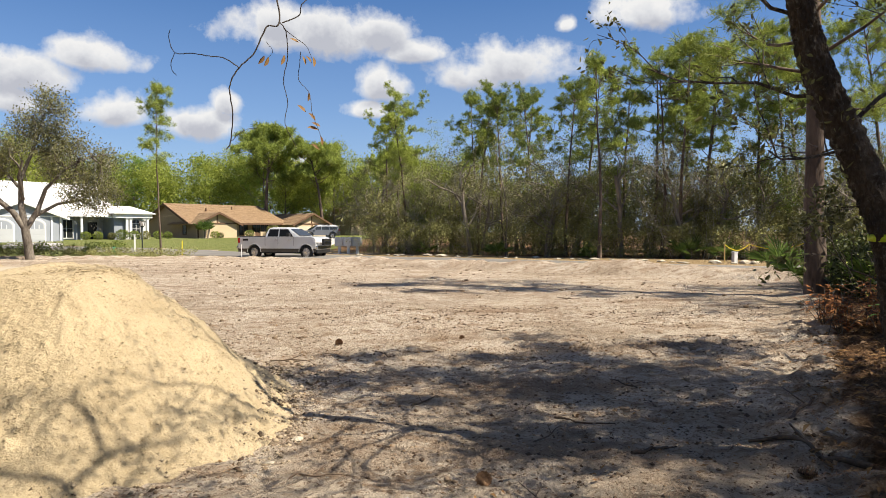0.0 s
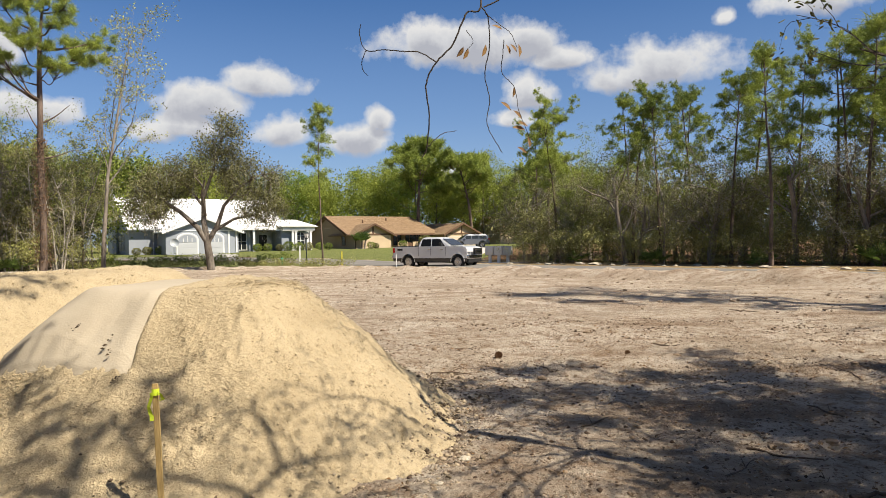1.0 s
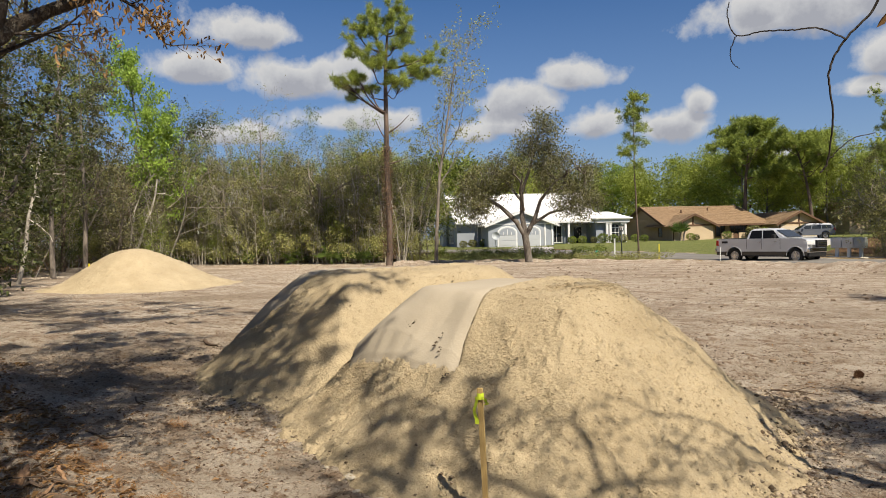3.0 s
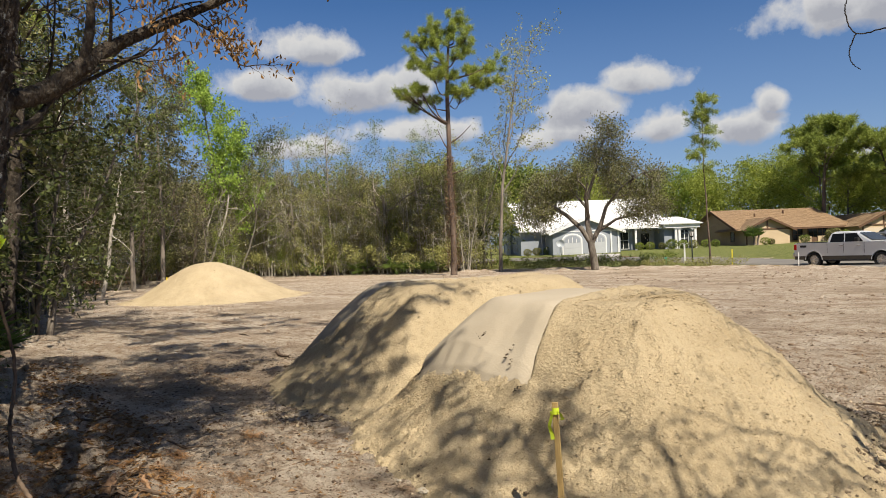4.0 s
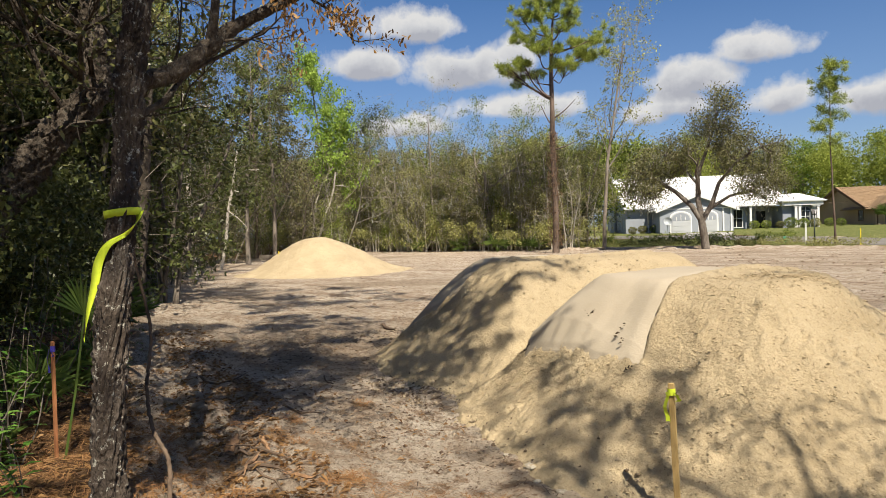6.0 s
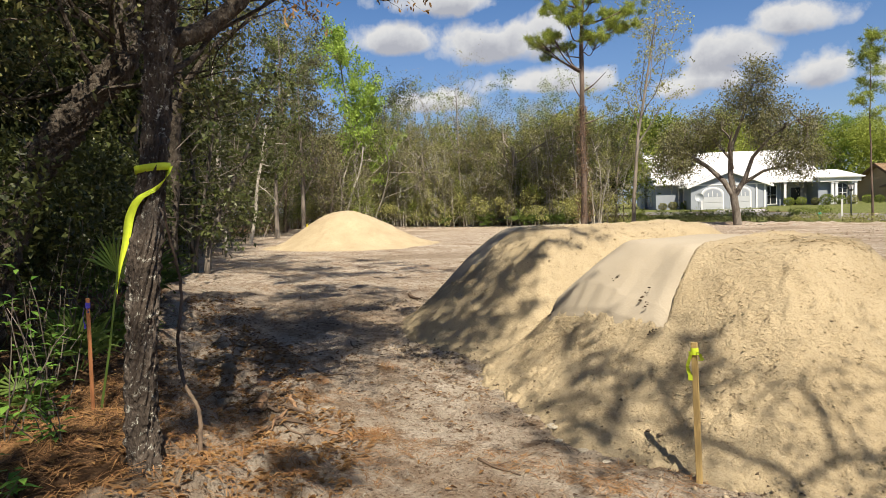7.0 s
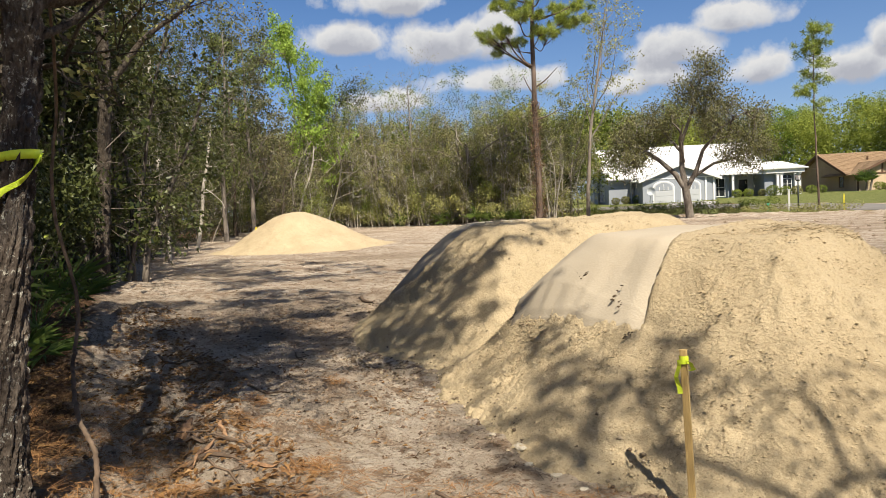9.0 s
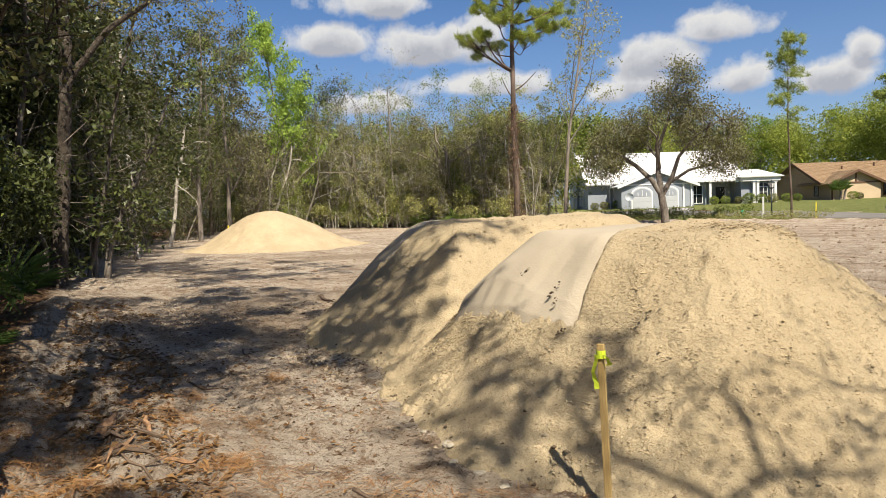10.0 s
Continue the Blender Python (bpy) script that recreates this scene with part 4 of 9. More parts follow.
def stand(name, meshes, x, y, turn=0.0, size=1.0, label="", category="tree", group="", z=None, lift=0.0):
    root = new(name)
    tagged(root, label, category, group)
    for pn, me in meshes:
        o = attach(new(pn, me), root)
        if pn in ("moss", "crown", "stem", "frond"):
            tagged(o, kind="stuff")
    root.location = (x, y, (tz(x, y) if z is None else z) + lift)
    root.rotation_euler = (0, 0, turn)
    root.scale = (size, size, size)
    return root


def rot(i):
    return (i * 2.399) % 6.283


rng_w = np.random.default_rng(7)
PINES = [pine_meshes(f"pine_{'abcd'[i]}", 100 + i, 15.0, 0.16, b, n, re_, 0.36, 36, 0.02, fl, 0.034, 0.24, 7, 0.72) for i, (b, n, re_, fl) in enumerate([(0.48, 17, 0.13, 0.6), (0.52, 15, 0.13, 0.9), (0.42, 18, 0.12, 0.5), (0.56, 14, 0.15, 1.0)])]
OAKS = [tree_meshes(f"oak_{'abcd'[i]}", "oak", 200 + i, 5.2, 0.16, lean=l, leaf=lf, bark="greybark", leaf_size=0.1, per_tip=p, tip_r=0.42, moss=m) for i, (l, lf, p, m) in enumerate([((0.1, 0), "oakleaf", 11, 30), ((-0.12, 0.08), "mossleaf", 9, 60), ((0.05, -0.1), "green", 9, 10), ((0.12, 0.1), "dryleaf", 4, 80)])]
SCRUBS = [tree_meshes(f"scrub_{'abcd'[i]}", "scrub", 300 + i, 7.5, 0.06, lean=(0.05 * i - 0.07, 0.06), leaf=lf, bark="greybark", leaf_size=0.1, per_tip=p, tip_r=0.36) for i, (lf, p) in enumerate([("oakleaf", 12), ("dryleaf", 10), ("dryleaf", 4), ("green", 10)])]
BARES = [tree_meshes(f"bare_{'ab'[i]}", "bare", 400 + i, 12.0, 0.11, leaf="oakleaf", bark="greybark", leaf_size=0.11, per_tip=1, tip_r=0.3) for i in range(2)]
SPRINGS = [tree_meshes(f"spring_{'ab'[i]}", "spring", 500 + i, 12.0, 0.15, leaf="spring", bark="greybark", leaf_size=0.19, per_tip=13, tip_r=0.5) for i in range(2)]
LEAFY = [tree_meshes(f"leafy_{'ab'[i]}", "spring", 520 + i, 12.0, 0.15, leaf=lf, bark="bark", leaf_size=0.22, per_tip=12, tip_r=0.8) for i, lf in enumerate(["midgreen", "green"])]
ROUND = [pine_meshes("round_pine", 540, 12.0, 0.26, 0.5, 18, 0.26, 0.7, 40, 0.03, 0.7, 0.08, 0.25, 8, 0.55)]
SIDE = [tree_meshes(f"side_{'ab'[i]}", "spring", 560 + i, 12.0, 0.15, leaf=lf, bark="greybark", leaf_size=0.15, per_tip=13, tip_r=0.5) for i, lf in enumerate(["mossleaf", "shadeleaf"])]
DEAD = [tree_meshes("dead_oak", "oak", 260, 5.5, 0.055, lean=(0.3, -0.1), leaf="dryleaf", bark="deadwood", leaf_size=0.1, per_tip=1, tip_r=0.3, moss=30)]

def slivers(S, rng, a, d, width):
    """Far twigs: one thin tapering blade each, from a along d."""
    n = len(a)
    b = np.cross(d, rng.normal(size=(n, 3)))
    b *= width / (np.linalg.norm(b, axis=1)[:, None] + 1e-9)
    S.V.append(np.stack([a - b, a + b, a + d], 1).reshape(-1, 3))
    S.F.extend([(S.n + 3 * i, S.n + 3 * i + 1, S.n + 3 * i + 2) for i in range(n)])
    S.n += 3 * n


def thicket_meshes(name, seed, height, stems, leaf, leaves, leaf_size, twigs, girth=0.035, splay=0.16, low=0.08, bark="palebark"):
    """Many-stemmed edge growth: pale crooked stems, a haze of bare twigs and small leaf sprays from the ground up."""
    rng = np.random.default_rng(seed)
    W, C, T = Soup(), Soup(), Soup()
    spots = []
    for i in range(stems):
        h = height * rng.uniform(0.5, 1.0) if i else height
        p, _ = limb(rng, rng.normal(size=3) * np.array([0.5, 0.5, 0]) + np.array([0, 0, -0.1]), (rng.normal() * splay, rng.normal() * splay, 1), h, 8, 0.1, 0.02)
        W.tube(p, np.linspace(girth * rng.uniform(0.7, 1.2), 0.008, 9), 4)
        n = twigs // (stems * 5)
        f = low + (1 - low) * rng.random(n) ** 0.85
        k = np.minimum((f * 8).astype(int), 7)
        q = p[k] + (p[k + 1] - p[k]) * (f * 8 - k)[:, None]
        d = rng.normal(size=(n, 3)) * np.array([1, 1, 0.55]) + np.array([0, 0, 0.35])
        d *= (height * 0.16 * rng.uniform(0.4, 1.15, n) * (1.15 - 0.75 * f) / np.linalg.norm(d, axis=1))[:, None]
        slivers(T, rng, q, d, 0.013)
        for g in (0.35, 0.6, 0.8, 1.0):
            e = d * 0.6 + rng.normal(size=(n, 3)) * np.linalg.norm(d, axis=1)[:, None] * 0.5
            slivers(T, rng, q + d * g, e * 0.55, 0.008)
            spots.append(q + d * g + e * 0.4)
    spots = np.concatenate(spots)
    held = spots[rng.random(len(spots)) < 0.5]
    c = held[rng.integers(0, len(held), leaves // 14)]
    c = (c[:, None] + rng.normal(size=(len(c), 14, 3)) * 0.15).reshape(-1, 3)
    C.leaves(c[c[:, 2] > 0.05], leaf_size, rng, 0.62, tri=True)
    return [("stem", W.mesh(name + "_stems", M[bark], True)), ("stem", T.mesh(name + "_twigs", M[bark])), ("crown", C.mesh(name + "_leaves", M[leaf]))]


M["palebark"] = surface("lichen_pale_bark", (0.2, 0.178, 0.15), (0.5, 0.46, 0.4), 3, 14, 0.95, 0.3, island=0.5)
M["russet"] = leaf_mat("russet_dead_leaves", (0.07, 0.042, 0.025), (0.27, 0.17, 0.1), 0.3, 0.7)
THICKETS = [thicket_meshes(f"thicket_{'abcdef'[i]}", 330 + i, h, n, lf, int(lv * 1.5), 0.096, tw) for i, (h, n, lf, lv, tw) in enumerate([(7.0, 6, "dryleaf", 2600, 1000), (5.6, 7, "oakleaf", 2800, 900), (7.8, 5, "dryleaf", 1500, 1300), (6.4, 6, "green", 2800, 900), (4.6, 7, "dryleaf", 1900, 1100), (6.8, 5, "oakleaf", 2200, 1100)])]
# evergreens whose leaf colour carries the shade under the canopy
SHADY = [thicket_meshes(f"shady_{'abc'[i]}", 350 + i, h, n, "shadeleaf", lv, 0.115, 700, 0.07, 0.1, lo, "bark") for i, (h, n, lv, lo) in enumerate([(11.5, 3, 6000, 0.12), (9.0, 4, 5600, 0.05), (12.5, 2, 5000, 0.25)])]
# duller leaf colour in place of shade on the thickets beside the lot
DIM = [thicket_meshes(f"dim_{'ab'[i]}", 370 + i, h, n, "mossleaf", 3200, 0.115, 900, 0.04, 0.14, 0.03, "greybark") for i, (h, n) in enumerate([(6.8, 6), (5.6, 7)])]
RUSSET = [thicket_meshes("russet_snag", 360, 5.5, 3, "russet", 900, 0.11, 900)]

EDGE = "tangled grey-green scrub oak at the wood's edge"
THIN = "thin many-branched scrub tree at the wood's edge"

# pines across the road
for i, (x, y, h) in enumerate([(8.17, 39.2, 11.2), (3.5, 44.7, 11.8), (2.0, 45.8, 12.2), (11.7, 39.7, 11.4), (12.5, 39.0, 11.9), (6.95, 42.4, 11.6), (-2.6, 48.4, 11.8), (-3.2, 51, 12.8), (2.4, 54, 13.4), (5.9, 48, 12.3), (10.4, 43, 11.6), (11.6, 41, 11.8), (14.2, 40, 11.8), (15.4, 43, 12.6), (16.6, 38.5, 12.2), (18.3, 36, 12), (19.4, 41, 13.5), (21.5, 36, 13), (24, 38, 14), (-4.6, 55, 11.6), (6.4, 57, 14), (11, 55, 14.5), (17, 50, 15), (23, 46, 15)]):
    stand("pine_tree", PINES[i % 4], x, y, rot(i), h * (0.86 if x < 7 else 0.95) / 15.0, "tall pine with a bare trunk and high needle clumps", group="pines across the road")
# undergrowth and scrub oaks across the road
k = 0
for row, n in ((0, 20), (1, 17)):
    for i in range(n):
        f = (i + rng_w.uniform(0.1, 0.9)) / n
        x, y = -5.4 + f * 29.5 + rng_w.normal() * 0.6, 51.5 - f * 20 + row * 3.0 + rng_w.normal() * 0.8
        kind, base = (OAKS[(k * 7) % 4], "scrub_oak") if k % 3 else (SCRUBS[k % 4], "scrub_tree")
        stand(base, kind, x, y, rot(k), rng_w.uniform(0.7, 1.0), EDGE if base == "scrub_oak" else THIN, group="wood across the road")
        k += 1
# the wood behind the lot, beside the white house
for row, n in ((0, 28), (1, 20)):
    for i in range(n):
        f = (i + rng_w.uniform(0.1, 0.9)) / n
        x, y = -33.2 - f * 25 + rng_w.normal() * 0.5 - row * 1.5, 42.0 - f * 12 + row * 3 + rng_w.normal() * 0.6
        base, kind = (("scrub_tree", SCRUBS[(1, 2, 1, 0, 2, 3)[k % 6]]) if k % 4 else ("scrub_oak", OAKS[k % 4]))
        stand(base, kind, x, y, rot(k), rng_w.uniform(0.95, 1.25), "slim grey-stemmed scrub tree with sparse dull leaves", group="wood behind the lot")
        k += 1
# the wood along the lot's near side
for row, n in ((0, 22), (1, 16)):
    for i in range(n):
        f = (i + rng_w.uniform(0.1, 0.9)) / n
        x = -18 - f * 32
        y = 5.55 + (-x - 11) * 0.36 - 1.0 - row * 3.0 + rng_w.normal() * 0.5
        base, kind = ("evergreen_tree", SHADY[k % 3])
        stand(base, kind, x, y, rot(k), rng_w.uniform(0.8, 1.1), "dense scrub tree in the dim wood beside the lot", group="wood beside the lot")
        k += 1
for i, (x, y, h) in enumerate([(-50, 24, 14), (-38, 13.2, 14.5), (-31, 9, 14), (-24, 6.5, 15)]):
    stand("pine_tree", PINES[i % 4], x, y, rot(i + 3), h / 15, "pine rising out of the wood beside the lot", group="pines beside the lot")
# the front of the woods: lit thickets down to the ground
TH = "tangled thicket of pale twigs and dull small leaves"
k = 0
for line, n, group, lo, hi, jit in (([(-33.8, 41.2), (-44, 36.2), (-56.5, 30.4)], 40, "thickets behind the lot", 0.75, 1.2, 0.6), ([(-35, 43.2), (-46, 38.6), (-60, 32.5)], 30, "thickets behind the lot", 1.05, 1.4, 0.9), ([(-5.2, 50.3), (3, 45.6), (10, 41.4), (18, 36), (26, 30)], 24, "thickets across the road", 0.55, 0.85, 0.8), ([(-4.6, 53), (4, 48.6), (11, 44.4), (19, 39), (28, 33)], 18, "thickets across the road", 0.8, 1.1, 1.0)):
    p = np.array(line, float)
    for i in range(n):
        t = (i + rng_w.uniform(0.1, 0.9)) / n * (len(p) - 1)
        j = min(int(t), len(p) - 2)
        x, y = p[j] + (t - j) * (p[j + 1] - p[j]) + rng_w.normal(size=2) * jit
        stand("thicket", THICKETS[(k * 5 + k // 6) % 6 if "lot" in group else (1, 3, 5, 2)[k % 4]], x, y, rot(k), rng_w.uniform(lo, hi), TH, "thicket", group)
        k += 1
# tall dark evergreens closing the wood beside the lot
for i in range(34):
    f = (i + rng_w.uniform(0.1, 0.9)) / 34
    x = -17 - f * 38
    y = 4.6 + (-x - 11) * 0.37 - 1.6 - (i % 3) * 2.2 + rng_w.normal() * 0.4
    stand("evergreen_tree", SHADY[i % 3], x, y, rot(i), rng_w.uniform(0.85, 1.15), "tall dark evergreen tree in the wood beside the lot", group="evergreens beside the lot")
for i, (x, y, s_) in enumerate([(-21.5, 8.0, 0.8), (-27, 10.2, 1.0), (-33, 12.6, 0.9), (-39, 15.4, 1.0), (-45, 19.0, 1.1), (-50.5, 23.5, 1.1), (-53.6, 27, 1.15), (-30.2, 11.2, 0.8), (-36.4, 14.0, 0.8), (-48, 21.6, 0.9), (-44.4, 26.2, 1.15), (-45.2, 27.6, 1.25), (-44.0, 27.3, 0.95), (-46.4, 26.6, 1.3), (-45.0, 25.2, 1.2)]):
    stand("thicket", THICKETS[(i * 2 + 3) % 6] if i % 3 == 0 else DIM[i % 2], x, y, rot(i), s_, TH if i % 3 == 0 else "dark green thicket with grey stems in the shade of the wood", "thicket", "thickets beside the lot")
for x, y, s_ in ((-27.6, 9.6, 1.3), (-48.6, 27.2, 1.25)):
    stand("dead_tree", RUSSET[0], x, y, 1.0, s_, "dead tree hung with rust-brown leaves", group="rust-brown snags")
stand("bare_tree", BARES[1], -32.2, 12.6, 2.0, 0.9, "pale bare-trunked tree at the edge of the wood")
stand("spring_tree", tree_meshes("spring_c", "spring", 505, 12.0, 0.15, leaf="spring", bark="greybark", leaf_size=0.2, per_tip=26, tip_r=0.5, hold=0.7), -46.3, 28.2, 0.4, 1.16, "tall tree in bright new spring leaf").scale = (0.95, 0.95, 1.14)
for i, (x, y, k_, h, lab) in enumerate([(-44.5, 22.9, 0, 1.1, "tall dull-leaved tree in the wood beside the lot"), (-49.8, 27.0, 1, 1.15, "tall dull-leaved tree in the wood beside the lot"), (-42.5, 20.2, 1, 1.05, "tall dull-leaved tree in the wood beside the lot"), (-53.9, 35.6, 1, 1.0, "dark green tree behind the wood"), (-53.4, 37.3, 1, 0.95, "dark green tree behind the wood")]):
    stand("leafy_tree", SIDE[k_], x, y, rot(i), h, lab, group="tall trees in the wood")
for x, y, t, s_ in ((-43.6, 25.2, 2.6, 1.35), (-46.0, 29.4, 0.6, 1.2)):
    stand("dead_tree", DEAD[0], x, y, t, s_, "pale dead tree with a tangle of bare branches", group="dead trees at the wood's edge")
for x, y, t, s_ in ((-42.8, 35.6, 0.5, 0.92), (-46.3, 35.8, 2.5, 0.8)):
    stand("bare_tree", BARES[1], x, y, t, s_, "thin pale tree rising bare above the scrub", group="thin bare trees")


def lone_pine(x, y):
    """The tall pine behind the lot: a bare crooked trunk hung with dry vines, and rounded needle clumps on bent boughs."""
    rng = np.random.default_rng(131)
    root = tagged(new("pine_tree"), "tall lone pine with an open crown and vine-hung trunk", "tree")
    side, away = np.array([0.744, 0.669, 0]), np.array([-0.669, 0.744, 0])
    S = Soup()
    trunk = curve_through([(0, 0, -0.2), (0.08, 0.0, 3.0), (-0.05, 0.05, 6.5), (0.03, 0, 9.0), (0.0, 0.05, 12.0), (0.25, 0, 14.5), (0.55, 0, 16.2)], 40)
    S.tube(trunk, np.interp(np.linspace(0, 1, 40), [0, 0.1, 0.6, 1], [0.24, 0.19, 0.14, 0.03]), 10)
    part("trunk", S.mesh("trunk", M["pinebark"], True), None, root)
    W, C = Soup(), Soup()

    def bough(zs, ends, r):
        p0 = np.array([np.interp(zs, trunk[:, 2], trunk[:, 0]), np.interp(zs, trunk[:, 2], trunk[:, 1]), zs])
        for d, z, big in ends:
            e = side * d + away * rng.normal() * 0.8 + np.array([0, 0, z])
            mid = p0 * 0.45 + e * 0.55 + np.array([0, 0, -0.25]) + rng.normal(size=3) * 0.15
            line = curve_through([p0, p0 * 0.75 + mid * 0.25 + rng.normal(size=3) * 0.1, mid, e], 12)
            W.tube(line, np.linspace(r, r * 0.35, 12), 5)
            for _ in range(int(9 * big)):
                t = e + rng.normal(size=3) * np.array([0.45, 0.45, 0.26]) * big
                W.tube(np.array([line[9], (line[9] + t) / 2 + rng.normal(size=3) * 0.06, t]), [0.025, 0.018, 0.01], 3)
                needle_tuft(C, rng, t, 0.4, 120, 0.026)
                needle_tuft(C, rng, t + rng.normal(size=3) * 0.16, 0.36, 80, 0.026)

    bough(15.0, [(0.8, 16.6, 1.0), (0.2, 15.7, 1.0), (1.4, 15.2, 1.1)], 0.06)
    bough(13.6, [(-0.9, 16.0, 0.9), (-1.9, 15.5, 1.0), (-0.5, 15.0, 1.0), (0.8, 14.4, 1.0)], 0.08)
    bough(13.0, [(-1.9, 13.9, 0.9), (-0.5, 13.7, 1.0), (1.8, 13.8, 1.0), (2.7, 13.5, 1.0)], 0.08)
    bough(12.0, [(-0.8, 13.0, 0.9), (0.2, 12.9, 0.9), (2.0, 12.6, 0.9), (3.0, 13.0, 0.9)], 0.07)
    bough(10.0, [(-1.7, 12.2, 0.9), (-2.5, 12.0, 1.0), (-2.4, 11.5, 0.7), (-1.0, 11.7, 0.6)], 0.085)
    bough(11.0, [(0.6, 12.0, 0.8), (1.0, 11.7, 0.6)], 0.05)
    for zs, e in ((8.6, (1.5, 9.8)), (8.2, (-0.7, 9.6)), (6.6, (1.6, 7.2)), (10.8, (-0.9, 11.0))):
        W.tube(curve_through([(0, 0, zs), side * e[0] * 0.5 + np.array([0, 0, zs * 0.6 + e[1] * 0.4]), side * e[0] + np.array([0, 0, e[1]])], 8), np.linspace(0.06, 0.015, 8), 5)
    tagged(part("bough_work", W.mesh("boughs", M["pinebark"], True), None, root), kind="stuff")
    tagged(part("crown", C.mesh("crown", M["needle"]), None, root), kind="stuff")
    V = Soup()
    z = rng.uniform(0.4, 7.8, 1500)
    a = rng.uniform(0, 6.28, 1500)
    r = 0.2 + 0.45 * rng.random(1500) ** 1.5 * (1 - z / 11) * (1 + 0.5 * smooth_noise(z * 1.4, a, 7))
    V.leaves(np.stack([r * np.cos(a), r * np.sin(a), z], 1), 0.13, rng, 0.5, droop=(0, 0, -0.6), tri=True)
    tagged(part("vine_leaves", V.mesh("vine_leaves", M["russet"]), None, root, "dry red-brown vine leaves on the trunk"), kind="stuff")
    root.location = (x, y, tz(x, y))


lone_pine(-31.15, 36.2)
stand("bare_tree", tree_meshes("bare_c", "bare", 404, 12.0, 0.12, leaf="dryleaf", bark="greybark", leaf_size=0.12, per_tip=4, tip_r=0.3), -30.4, 40.2, 1.0, 1.2, "tall bare grey tree with a few new leaves")
# slender pale stems along the front of the wood
for i in range(72):
    f = (i + rng_w.uniform(0, 1)) / 72
    x, y = -33.5 - f * 22.5 + rng_w.normal() * 0.3, 40.6 - f * 10.6 + rng_w.normal() * 0.3
    root = tagged(new("sapling"), "slender pale sapling stem at the wood's edge", "tree", "saplings behind the lot")
    S, T = Soup(), Soup()
    h = rng_w.uniform(3.4, 7.6)
    p, _ = limb(rng_w, (0, 0, -0.1), (rng_w.normal() * 0.06, rng_w.normal() * 0.06, 1), h, 9, 0.05, 0.01)
    S.tube(p, np.linspace(rng_w.uniform(0.035, 0.065), 0.014, 10), 6)
    part("stem", S.mesh("stem", M["palebark"], True), None, root)
    q = p[rng_w.integers(3, 10, 46)] + rng_w.normal(size=(46, 3)) * 0.05
    d = rng_w.normal(size=(46, 3)) * np.array([0.45, 0.45, 0.2]) + np.array([0, 0, 0.35])
    slivers(T, rng_w, q, d, 0.011)
    slivers(T, rng_w, q + d * 0.6, d * 0.4 + rng_w.normal(size=(46, 3)) * 0.2, 0.008)
    tagged(part("twig_spray", T.mesh("twig_spray", M["palebark"]), None, root), kind="stuff")
    root.location = (x, y, tz(x, y))


def branch_out(S, rng, nodes, ends, thick, fine):
    """Crooked branches from the nearest of the given nodes to each end."""
    nodes = [np.array(q, float) for q in nodes]
    reach = [0.0] * len(nodes)
    for c in sorted(ends, key=lambda e: min(np.linalg.norm(e - q) for q in nodes)):
        k = int(np.argmin([np.linalg.norm(c - q) + 0.3 * w for q, w in zip(nodes, reach)]))
        q, w = nodes[k], np.linalg.norm(c - nodes[k])
        mid = (c + q) / 2 + rng.normal(size=3) * 0.13 * w
        r = fine + (thick - fine) / (1 + reach[k])
        S.tube(np.array([q, (q + mid) / 2 + rng.normal(size=3) * 0.04 * w, mid, c]), np.linspace(r, r * 0.5, 4), 4)
        nodes += [mid, c]
        reach += [reach[k] + w / 2, reach[k] + w]


